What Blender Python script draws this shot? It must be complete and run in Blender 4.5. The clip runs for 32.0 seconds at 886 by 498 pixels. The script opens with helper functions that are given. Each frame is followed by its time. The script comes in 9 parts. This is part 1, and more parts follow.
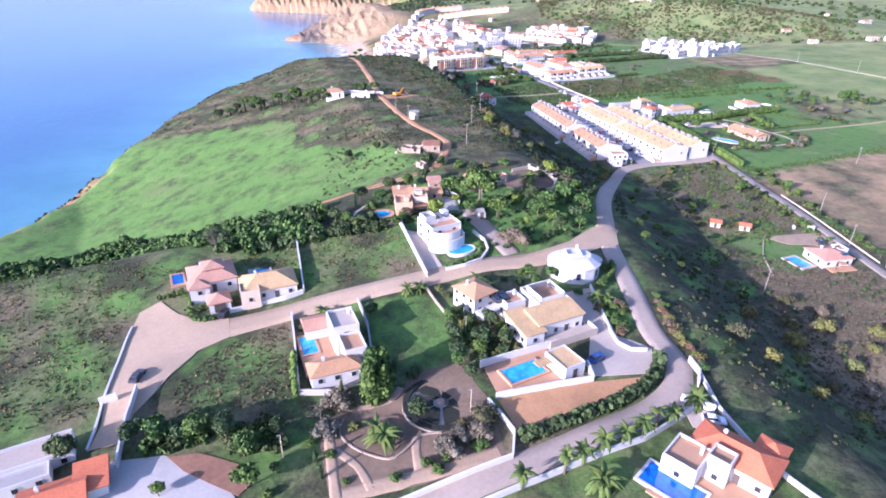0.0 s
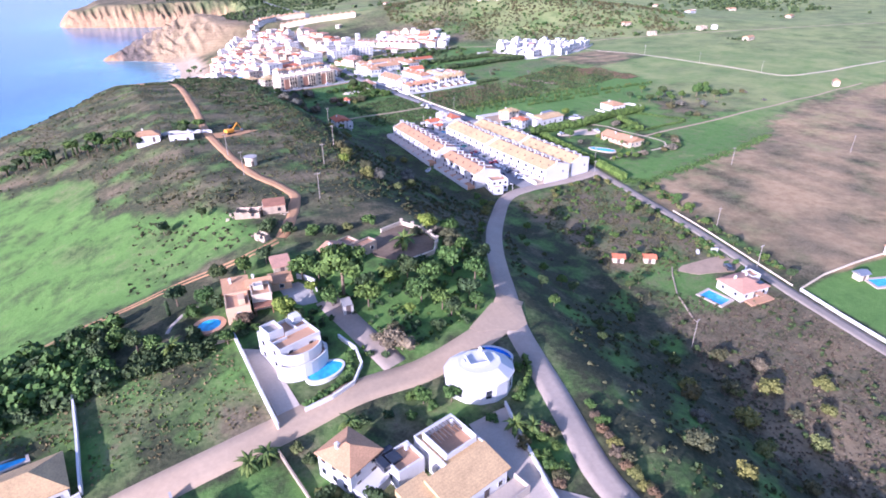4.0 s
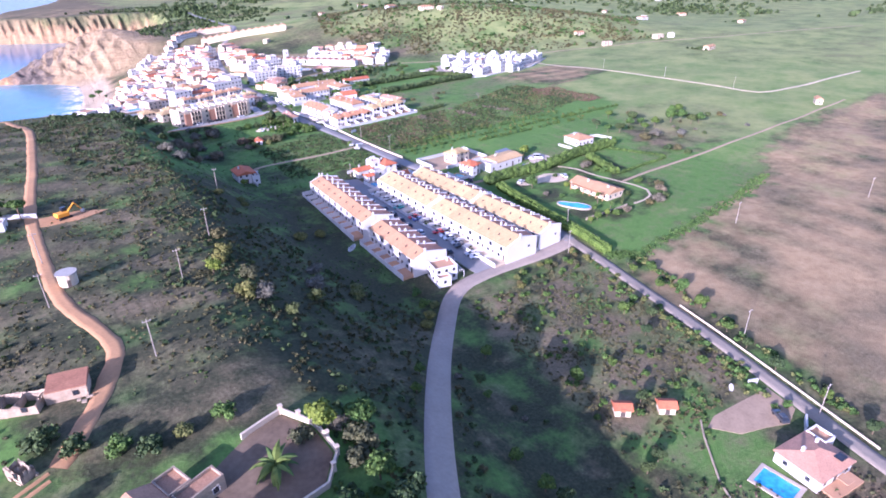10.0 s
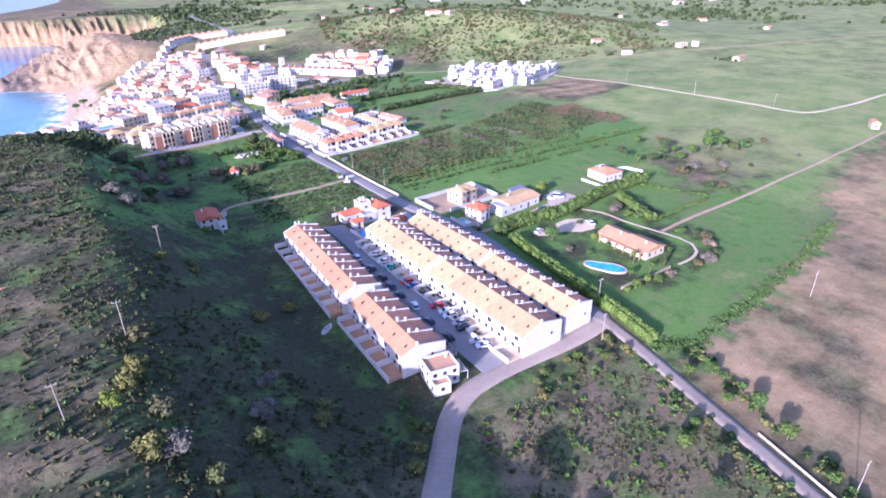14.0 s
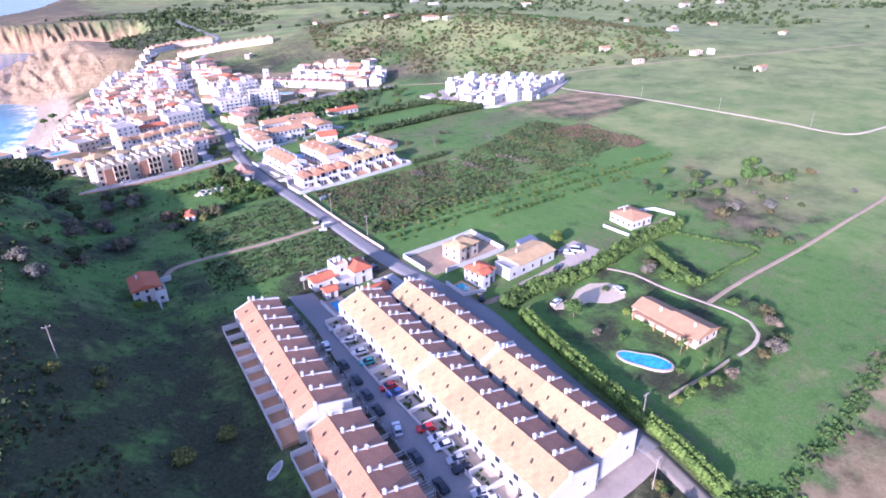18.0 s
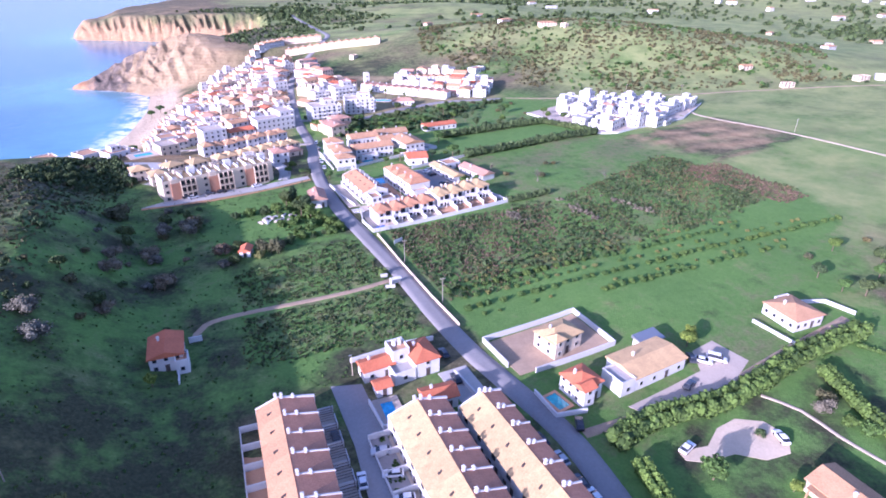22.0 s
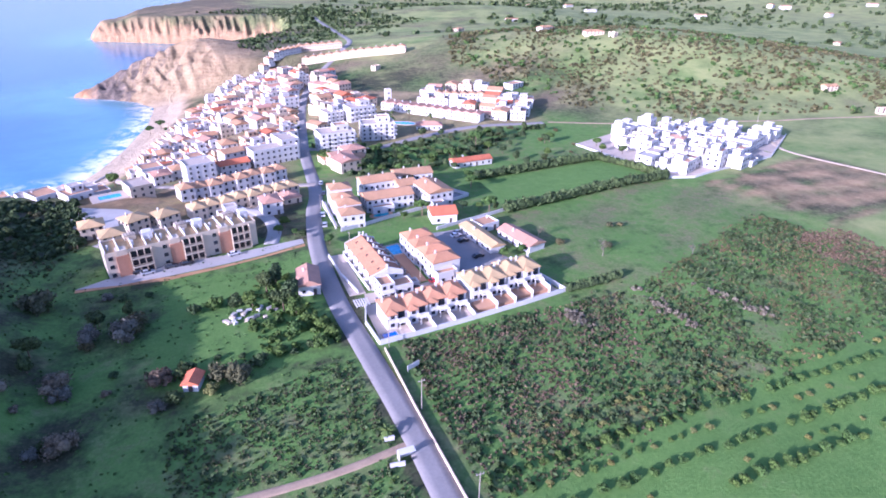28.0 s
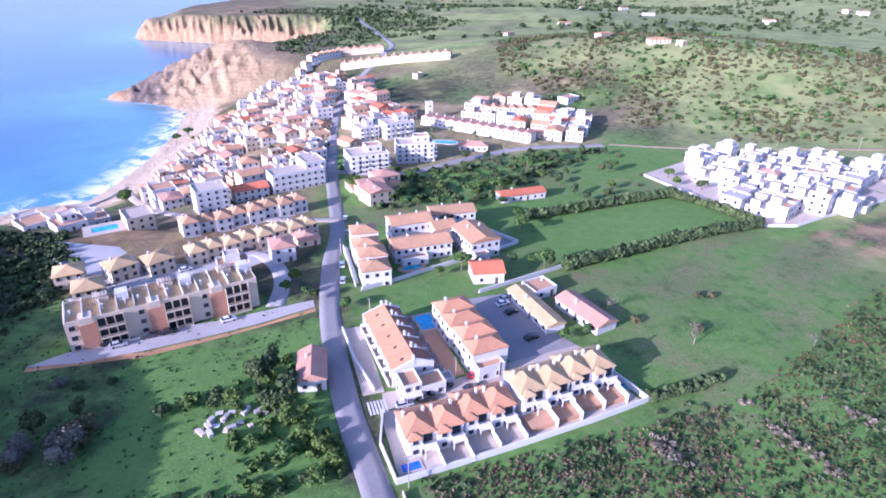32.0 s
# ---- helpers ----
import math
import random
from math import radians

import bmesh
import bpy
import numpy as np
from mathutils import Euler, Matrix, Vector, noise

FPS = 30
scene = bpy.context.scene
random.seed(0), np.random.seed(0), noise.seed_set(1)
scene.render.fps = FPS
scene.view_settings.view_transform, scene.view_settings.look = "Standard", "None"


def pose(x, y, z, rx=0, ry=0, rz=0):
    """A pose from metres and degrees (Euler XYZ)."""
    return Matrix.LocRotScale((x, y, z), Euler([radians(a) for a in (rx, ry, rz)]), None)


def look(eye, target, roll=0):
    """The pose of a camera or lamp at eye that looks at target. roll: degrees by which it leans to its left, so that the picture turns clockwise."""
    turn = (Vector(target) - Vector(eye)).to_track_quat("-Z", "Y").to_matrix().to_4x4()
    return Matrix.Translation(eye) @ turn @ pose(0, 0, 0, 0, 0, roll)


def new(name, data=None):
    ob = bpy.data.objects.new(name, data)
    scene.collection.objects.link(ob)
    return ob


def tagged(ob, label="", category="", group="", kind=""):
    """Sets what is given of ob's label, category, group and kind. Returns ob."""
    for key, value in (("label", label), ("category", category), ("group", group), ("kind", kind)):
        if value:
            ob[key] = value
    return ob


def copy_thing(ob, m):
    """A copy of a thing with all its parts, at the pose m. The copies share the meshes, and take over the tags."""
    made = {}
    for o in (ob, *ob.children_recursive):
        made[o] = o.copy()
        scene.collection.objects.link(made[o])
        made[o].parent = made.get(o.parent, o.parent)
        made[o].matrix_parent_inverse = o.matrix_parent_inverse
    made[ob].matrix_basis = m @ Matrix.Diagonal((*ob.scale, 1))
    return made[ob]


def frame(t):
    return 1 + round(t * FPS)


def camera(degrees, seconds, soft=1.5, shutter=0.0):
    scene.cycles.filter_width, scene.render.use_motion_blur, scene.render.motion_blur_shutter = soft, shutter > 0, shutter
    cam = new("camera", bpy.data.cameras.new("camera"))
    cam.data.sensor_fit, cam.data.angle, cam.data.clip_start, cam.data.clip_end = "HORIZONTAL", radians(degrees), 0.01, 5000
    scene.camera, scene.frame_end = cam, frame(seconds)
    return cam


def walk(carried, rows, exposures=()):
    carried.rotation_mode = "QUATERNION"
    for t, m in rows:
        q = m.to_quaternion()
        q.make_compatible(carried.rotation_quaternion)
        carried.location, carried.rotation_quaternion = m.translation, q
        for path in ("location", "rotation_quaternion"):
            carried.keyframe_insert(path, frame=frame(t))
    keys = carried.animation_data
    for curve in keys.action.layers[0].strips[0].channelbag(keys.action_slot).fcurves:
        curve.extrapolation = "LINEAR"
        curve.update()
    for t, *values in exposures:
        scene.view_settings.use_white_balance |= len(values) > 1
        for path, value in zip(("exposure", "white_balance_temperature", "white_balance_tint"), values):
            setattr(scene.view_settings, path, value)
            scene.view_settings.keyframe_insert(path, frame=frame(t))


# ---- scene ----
cam = camera(74.5, 32.0, 1.8)
EYE = 90.0
METRES, TILT, LEAN, TURN = 4.2193 * EYE, 0.0, 0.0, -18.6
ROWS = [
    (0.0, 0.0, 0.0, 0.0, 0.47, -27.34, -0.91),
    (0.5, 0.0005, 0.0156, 0.0, -1.33, -27.32, -0.8),
    (1.0, 0.0014, 0.0314, 0.0, -2.94, -27.29, -0.7),
    (1.5, 0.003, 0.047, 0.0001, -4.6, -27.27, -0.55),
    (2.0, 0.0049, 0.0625, 0.0003, -6.01, -27.24, -0.45),
    (2.5, 0.0073, 0.0781, 0.0002, -7.58, -27.2, -0.33),
    (3.0, 0.0104, 0.0935, 0.0003, -9.91, -27.17, -0.11),
    (3.5, 0.0136, 0.1087, 0.0007, -11.8, -27.17, 0.04),
    (5.5, 0.0326, 0.1685, 0.0016, -16.92, -27.08, 0.58),
    (6.0, 0.038, 0.1834, 0.0018, -17.42, -27.04, 0.6),
    (6.5, 0.0436, 0.1983, 0.0019, -17.73, -26.99, 0.61),
    (7.0, 0.0496, 0.2131, 0.0018, -17.89, -26.93, 0.6),
    (7.5, 0.0556, 0.2279, 0.0021, -18.05, -26.92, 0.59),
    (8.0, 0.0617, 0.2424, 0.0022, -18.15, -26.89, 0.57),
    (8.5, 0.0678, 0.2569, 0.0024, -18.21, -26.87, 0.57),
    (9.0, 0.0741, 0.2716, 0.0023, -18.24, -26.83, 0.58),
    (9.5, 0.0802, 0.2863, 0.0024, -18.28, -26.82, 0.56),
    (10.0, 0.0862, 0.3011, 0.0023, -18.33, -26.79, 0.57),
    (10.5, 0.092, 0.3158, 0.0025, -18.37, -26.78, 0.51),
    (11.0, 0.0978, 0.3303, 0.0029, -18.38, -26.77, 0.5),
    (11.5, 0.1037, 0.3452, 0.0031, -18.4, -26.77, 0.5),
    (12.0, 0.1095, 0.3598, 0.0035, -18.45, -26.78, 0.49),
    (12.5, 0.1149, 0.3744, 0.0037, -18.48, -26.75, 0.47),
    (13.0, 0.1202, 0.3893, 0.0039, -18.33, -26.75, 0.43),
    (13.5, 0.1255, 0.404, 0.0043, -18.29, -26.75, 0.41),
    (14.0, 0.131, 0.4186, 0.0044, -17.38, -26.71, 0.36),
    (14.5, 0.1367, 0.4333, 0.0047, -16.86, -26.7, 0.34),
    (16.5, 0.1579, 0.4925, 0.0055, -18.43, -26.68, 0.56),
    (17.0, 0.163, 0.5073, 0.0057, -18.7, -26.67, 0.55),
    (17.5, 0.1679, 0.522, 0.0058, -18.43, -26.63, 0.57),
    (18.0, 0.1731, 0.5365, 0.0062, -17.46, -26.6, 0.49),
    (18.5, 0.178, 0.5513, 0.0062, -15.75, -26.57, 0.34),
    (19.0, 0.183, 0.5661, 0.0065, -13.55, -26.56, 0.14),
    (19.5, 0.1878, 0.5812, 0.0064, -11.6, -26.56, -0.02),
    (20.0, 0.1922, 0.596, 0.0067, -10.38, -26.57, -0.16),
    (20.5, 0.1963, 0.6113, 0.0066, -10.04, -26.56, -0.18),
    (21.0, 0.1997, 0.6266, 0.0065, -9.01, -26.55, -0.33),
    (21.5, 0.2031, 0.642, 0.0069, -7.95, -26.58, -0.4),
    (22.0, 0.2063, 0.6574, 0.0068, -6.79, -26.59, -0.52),
    (22.5, 0.2087, 0.6729, 0.007, -6.71, -26.59, -0.53),
    (23.0, 0.2104, 0.6885, 0.0069, -6.66, -26.58, -0.59),
    (23.5, 0.2123, 0.7042, 0.0067, -6.61, -26.58, -0.57),
    (24.0, 0.2135, 0.7197, 0.0069, -6.59, -26.6, -0.56),
    (24.5, 0.2146, 0.7351, 0.007, -6.59, -26.6, -0.59),
    (25.0, 0.2154, 0.7507, 0.0069, -6.59, -26.6, -0.58),
    (25.5, 0.2161, 0.7665, 0.0069, -6.36, -26.59, -0.59),
    (27.5, 0.2186, 0.8274, 0.0071, -3.96, -26.66, -0.78),
    (28.0, 0.2191, 0.8427, 0.0069, -4.04, -26.64, -0.77),
    (28.5, 0.2197, 0.8578, 0.007, -4.16, -26.66, -0.7),
    (29.0, 0.2199, 0.8734, 0.0064, -3.49, -26.64, -0.79),
    (29.5, 0.2206, 0.8887, 0.0065, -2.45, -26.67, -0.84),
    (30.0, 0.2208, 0.9041, 0.0063, -0.76, -26.68, -1.01),
    (30.5, 0.2218, 0.9193, 0.0061, 0.47, -26.71, -1.06),
    (31.0, 0.2223, 0.9345, 0.0058, 0.58, -26.7, -1.07),
    (31.5, 0.2225, 0.9498, 0.0054, 0.5, -26.7, -1.05),
    (32.0, 0.2224, 0.9646, 0.0057, 0.33, -26.73, -1.03),
]
walk(cam, [(t, pose(0, 0, EYE, TILT, LEAN, TURN) @ pose(METRES * x, METRES * y, METRES * z, 90 + pitch, roll, yaw)) for t, x, y, z, yaw, pitch, roll in ROWS],
     [(0.0, 1.34, 4940, 36), (8.0, 1.38, 4940, 40), (16.0, 1.38, 4920, 43), (24.0, 1.35, 4860, 43), (32.0, 1.31, 4800, 41)])

# ---- sky and sun ----
SUN_TO, SUN_UP = 20.0, 17.0      # degrees: the way the shadows fall (from +x towards +y), the sun's height
world = bpy.data.worlds.new("sky")
scene.world = world
world.use_nodes = True
wn = world.node_tree
sky = wn.nodes.new("ShaderNodeTexSky")
sky.sky_type, sky.sun_disc = "NISHITA", False
sky.sun_elevation, sky.sun_rotation = radians(SUN_UP), radians(270.0 - SUN_TO)
sky.air_density, sky.dust_density = 1.0, 1.5
wn.links.new(sky.outputs[0], wn.nodes["Background"].inputs[0])
wn.nodes["Background"].inputs[1].default_value = 0.120
sun = new("sun", bpy.data.lights.new("sun", "SUN"))
sun.data.energy, sun.data.angle, sun.data.color = 4.6, radians(0.5), (1.0, 0.85, 0.68)
sun.matrix_world = look((0, 0, 300), Vector((0, 0, 300)) + Vector((math.cos(radians(SUN_TO)) * math.cos(radians(SUN_UP)), math.sin(radians(SUN_TO)) * math.cos(radians(SUN_UP)), -math.sin(radians(SUN_UP)))))

# ---- materials ----
def nodes_of(name, rough=0.8, metal=0.0, spec=0.3):
    m = bpy.data.materials.new(name)
    m.use_nodes = True
    nt = m.node_tree
    b = nt.nodes["Principled BSDF"]
    b.inputs["Roughness"].default_value, b.inputs["Metallic"].default_value = rough, metal
    b.inputs["Specular IOR Level"].default_value = spec
    return m, nt, b


def noise_node(nt, scale, detail=4.0, rough=0.6, coord=None, dist=0.0):
    n = nt.nodes.new("ShaderNodeTexNoise")
    n.inputs["Scale"].default_value, n.inputs["Detail"].default_value = scale, detail
    n.inputs["Roughness"].default_value, n.inputs["Distortion"].default_value = rough, dist
    if coord is None:
        coord = nt.nodes.new("ShaderNodeTexCoord").outputs["Object"]
    nt.links.new(coord, n.inputs["Vector"])
    return n.outputs["Fac"]


def ramp(nt, fac, stops):
    r = nt.nodes.new("ShaderNodeValToRGB")
    while len(r.color_ramp.elements) < len(stops):
        r.color_ramp.elements.new(0.5)
    for e, (p, c) in zip(r.color_ramp.elements, stops):
        e.position, e.color = p, (*c, 1.0)
    nt.links.new(fac, r.inputs[0])
    return r.outputs[0]


def mix(nt, fac, a, b, kind="MIX"):
    n = nt.nodes.new("ShaderNodeMix")
    n.data_type, n.blend_type = "RGBA", kind
    for value, slot in ((fac, 0), (a, 6), (b, 7)):
        if isinstance(value, (int, float)):
            n.inputs[slot].default_value = value
        elif isinstance(value, tuple):
            n.inputs[slot].default_value = (*value, 1.0)
        else:
            nt.links.new(value, n.inputs[slot])
    return n.outputs[2]


def bump(nt, b, height, strength=0.4, distance=0.1):
    n = nt.nodes.new("ShaderNodeBump")
    n.inputs["Strength"].default_value, n.inputs["Distance"].default_value = strength, distance
    nt.links.new(height, n.inputs["Height"])
    nt.links.new(n.outputs[0], b.inputs["Normal"])


def shade(c, k):
    return tuple(min(1.0, v * k) for v in c)


def plain(name, col, rough=0.8, big=0.15, fine=2.0, spread=0.25, metal=0.0, spec=0.3, each=0.12, relief=0.15):
    """A surface with stains at one scale, grain at another, and a slightly different tone on each object."""
    m, nt, b = nodes_of(name, rough, metal, spec)
    stain = noise_node(nt, big, 3)
    grain = noise_node(nt, fine, 5)
    c = ramp(nt, stain, [(0.3, shade(col, 1 - spread)), (0.7, shade(col, 1 + spread * 0.6))])
    c = mix(nt, 0.5, c, ramp(nt, grain, [(0.25, shade(col, 1 - spread)), (0.75, shade(col, 1 + spread * 0.7))]))
    info = nt.nodes.new("ShaderNodeObjectInfo")
    c = mix(nt, 1.0, c, ramp(nt, info.outputs["Random"], [(0.0, (1 - each,) * 3), (1.0, (1.0, 1.0, 1.0))]), "MULTIPLY")
    nt.links.new(c, b.inputs["Base Color"])
    bump(nt, b, grain, relief, 0.05)
    return m


def tiled(name, col, each=0.2, spread=0.3):
    """Clay roof tiles: courses across the slope, channels down it, faded and mossed in patches."""
    m, nt, b = nodes_of(name, 0.85)
    tc = nt.nodes.new("ShaderNodeTexCoord").outputs["Object"]
    w = nt.nodes.new("ShaderNodeTexWave")
    w.wave_type, w.bands_direction = "BANDS", "Z"
    w.inputs["Scale"].default_value, w.inputs["Distortion"].default_value = 4.0, 1.2
    nt.links.new(tc, w.inputs["Vector"])
    patch = noise_node(nt, 0.35, 3, coord=tc)
    tile = noise_node(nt, 3.5, 3, coord=tc)
    c = ramp(nt, patch, [(0.3, shade(col, 1 - spread)), (0.7, shade(col, 1.2))])
    c = mix(nt, 0.55, c, ramp(nt, tile, [(0.3, shade(col, 0.6)), (0.7, shade(col, 1.3))]))
    c = mix(nt, 0.12, c, ramp(nt, w.outputs["Fac"], [(0.0, shade(col, 0.5)), (0.6, shade(col, 1.1))]))
    info = nt.nodes.new("ShaderNodeObjectInfo")
    c = mix(nt, 1.0, c, ramp(nt, info.outputs["Random"], [(0.0, (1 - each, 1 - each * 0.8, 1 - each * 0.7)), (1.0, (1.0, 1.0, 1.0))]), "MULTIPLY")
    nt.links.new(c, b.inputs["Base Color"])
    bump(nt, b, w.outputs["Fac"], 0.25, 0.04)
    return m


def leafy(name, dark, light, hue=0.1):
    """Foliage: each leaf clump its own tone, each plant a little different."""
    m, nt, b = nodes_of(name, 0.75, 0.0, 0.2)
    geo = nt.nodes.new("ShaderNodeNewGeometry")
    info = nt.nodes.new("ShaderNodeObjectInfo")
    c = ramp(nt, geo.outputs["Random Per Island"], [(0.0, dark), (1.0, light)])
    c = mix(nt, 1.0, c, ramp(nt, info.outputs["Random"], [(0.0, (1 - hue * 2, 1 - hue, 1 - hue)), (1.0, (1.0 + hue, 1.0, 1 - hue * 2))]), "MULTIPLY")
    nt.links.new(c, b.inputs["Base Color"])
    b.inputs["Subsurface Weight"].default_value = 0.0
    return m


WHITE = plain("white_render", (0.60, 0.59, 0.575), 0.85, 0.12, 1.5, 0.10, each=0.08)
CREAM = plain("cream_render", (0.62, 0.52, 0.39), 0.85, 0.12, 1.5, 0.15)
PEACH = plain("peach_render", (0.58, 0.40, 0.25), 0.85, 0.12, 1.5, 0.15)
BRICK = plain("brick_red_render", (0.46, 0.24, 0.15), 0.9, 0.2, 2.0, 0.18)
OCHRE = plain("ochre_render", (0.60, 0.40, 0.20), 0.85, 0.12, 1.5, 0.15)
STONE = plain("rubble_stone", (0.42, 0.34, 0.25), 0.95, 0.3, 2.5, 0.45, relief=0.6)
TILE_RED = tiled("red_clay_tiles", (0.55, 0.17, 0.08))
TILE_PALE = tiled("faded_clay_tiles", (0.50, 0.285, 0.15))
TILE_PINK = tiled("pinkish_clay_tiles", (0.50, 0.28, 0.19))
# rear slopes away from the sun: their shaded tone is put into this colour
TILE_REAR = tiled("shaded_rear_tiles", (0.46, 0.225, 0.14))
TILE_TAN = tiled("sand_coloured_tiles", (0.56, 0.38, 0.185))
TILE_ORANGE = tiled("orange_clay_tiles", (0.55, 0.27, 0.14))
# old brown tiles, also used to colour a residence roof's shaded slope
TILE_OLD_SHADED = tiled("old_brown_and_shaded_tiles", (0.31, 0.15, 0.09), 0.2, 0.45)
TILE_WORN = tiled("worn_brown_tiles", (0.44, 0.25, 0.15), 0.2, 0.4)
PLASTER_OLD = plain("stained_old_plaster", (0.40, 0.315, 0.23), 0.95, 0.4, 2.5, 0.45, relief=0.5)
TERRA = plain("terracotta_floor_tiles", (0.50, 0.295, 0.17), 0.8, 0.2, 3.0, 0.2)
PAVED = plain("pale_paving", (0.47, 0.40, 0.325), 0.9, 0.1, 2.0, 0.2)
ASPHALT = plain("worn_asphalt", (0.29, 0.275, 0.265), 0.9, 0.06, 1.5, 0.22)
ASPHALT_WORN = plain("sandy_worn_asphalt", (0.37, 0.305, 0.245), 0.95, 0.06, 1.2, 0.25)
ASPHALT_LANE = plain("sandy_lane", (0.30, 0.255, 0.205), 0.95, 0.08, 1.2, 0.28)
ASPHALT_PALE = plain("dusty_asphalt", (0.46, 0.345, 0.23), 0.95, 0.06, 1.2, 0.22)
DIRT = plain("ochre_dirt", (0.48, 0.27, 0.13), 1.0, 0.12, 1.5, 0.3)
CONCRETE = plain("grey_concrete", (0.42, 0.40, 0.37), 0.9, 0.15, 2.0, 0.2)
METAL_GREY = plain("grey_metal", (0.35, 0.36, 0.38), 0.45, 0.3, 3.0, 0.1, metal=0.7)
WOOD_POLE = plain("weathered_pole", (0.34, 0.30, 0.26), 0.9, 0.5, 4.0, 0.25)
BARK = plain("bark", (0.16, 0.12, 0.08), 0.95, 1.0, 6.0, 0.35)
DARKWOOD = plain("dark_shutter", (0.10, 0.08, 0.07), 0.6, 0.5, 4.0, 0.2)
RUBBER = plain("tyre_rubber", (0.03, 0.03, 0.03), 0.8)
ORANGE = plain("orange_paint", (0.80, 0.35, 0.03), 0.5)


def glassy(name, col, rough=0.08):
    m, nt, b = nodes_of(name, rough, 0.0, 0.6)
    c = ramp(nt, noise_node(nt, 0.8, 2), [(0.3, shade(col, 0.7)), (0.7, shade(col, 1.3))])
    nt.links.new(c, b.inputs["Base Color"])
    return m


GLASS = glassy("window_glass", (0.03, 0.035, 0.045))
WATER = glassy("pool_water", (0.06, 0.36, 0.62), 0.05)
WATER_DEEP = glassy("deep_blue_pool_water", (0.02, 0.13, 0.55), 0.05)
WATER_GREEN = glassy("green_pool_water", (0.05, 0.33, 0.38), 0.05)
LEAF_DARK = leafy("dark_foliage", (0.028, 0.045, 0.02), (0.08, 0.12, 0.045))
LEAF_MID = leafy("green_foliage", (0.036, 0.065, 0.019), (0.105, 0.178, 0.042))
LEAF_LIGHT = leafy("bright_foliage", (0.06, 0.10, 0.018), (0.19, 0.26, 0.052))
LEAF_GREY = leafy("grey_twigs", (0.08, 0.074, 0.057), (0.21, 0.19, 0.15))
LEAF_OLIVE = leafy("olive_foliage", (0.075, 0.085, 0.025), (0.21, 0.215, 0.075))
LEAF_RUST = leafy("rusty_foliage", (0.085, 0.062, 0.042), (0.20, 0.138, 0.09))
EARTH = plain("garden_earth", (0.205, 0.15, 0.10), 1.0, 0.15, 1.2, 0.4)
RED_EARTH = plain("red_brown_earth", (0.27, 0.15, 0.095), 1.0, 0.2, 1.5, 0.4)
LEAF_SCRUB = leafy("scrub_foliage", (0.046, 0.05, 0.024), (0.135, 0.125, 0.062))
LEAF_STRAW = leafy("dry_weeds", (0.10, 0.085, 0.042), (0.24, 0.195, 0.10))
SAND = plain("pale_sandy_gravel", (0.60, 0.49, 0.35), 0.95, 0.2, 2.0, 0.22)
TAN_EARTH = plain("trodden_tan_earth", (0.40, 0.295, 0.195), 1.0, 0.3, 2.0, 0.3)
LEAF_PALM = leafy("palm_fronds", (0.05, 0.09, 0.02), (0.20, 0.25, 0.07))

# ---- the lie of the land ----
SEA = -42.0


def smooth(v, a, b):
    t = np.clip((np.asarray(v, float) - a) / (b - a), 0, 1)
    return t * t * (3 - 2 * t)


COAST = [(-420, -900), (-230, 60), (-160, 190), (-124, 262), (-103, 300), (-88, 345), (-76, 385), (-50, 435), (-10, 500), (2, 560),
         (12, 620), (40, 668), (70, 690), (99, 690), (110, 715), (124, 764), (138, 837), (142, 905), (128, 935), (103, 957), (66, 982),
         (84, 1015), (190, 1080), (290, 1200), (300, 1310), (176, 1373), (38, 1455), (30, 1500), (90, 1650), (260, 2100), (900, 3300), (2600, 6500)]


def sea_distance(X, Y):
    """Metres from the shoreline, positive inland."""
    best, side = np.full(X.shape, 1e9), np.ones(X.shape)
    inside = np.zeros(X.shape, bool)
    ring = COAST + [(9000, 6500), (9000, -9000), (-420, -9000)]
    for k in range(len(ring)):
        (x0, y0), (x1, y1) = ring[k], ring[(k + 1) % len(ring)]
        dx, dy = x1 - x0, y1 - y0
        if k < len(COAST) - 1:
            t = np.clip(((X - x0) * dx + (Y - y0) * dy) / (dx * dx + dy * dy), 0, 1)
            best = np.minimum(best, np.hypot(X - x0 - t * dx, Y - y0 - t * dy))
        if y0 != y1:
            inside ^= ((y0 > Y) != (y1 > Y)) & (X < (x1 - x0) * (Y - y0) / (y1 - y0) + x0)
    return np.where(inside, best, -best)


def waves(X, Y, size, seed):
    """Soft rolling noise in -1..1."""
    r = np.random.RandomState(seed)
    out = np.zeros(X.shape)
    for k in range(7):
        a, f, p = r.uniform(0, 2 * np.pi), r.uniform(0.6, 1.9) / size, r.uniform(0, 2 * np.pi)
        out += np.sin(2 * np.pi * f * (X * np.cos(a) + Y * np.sin(a)) + p)
    return out / 3.6


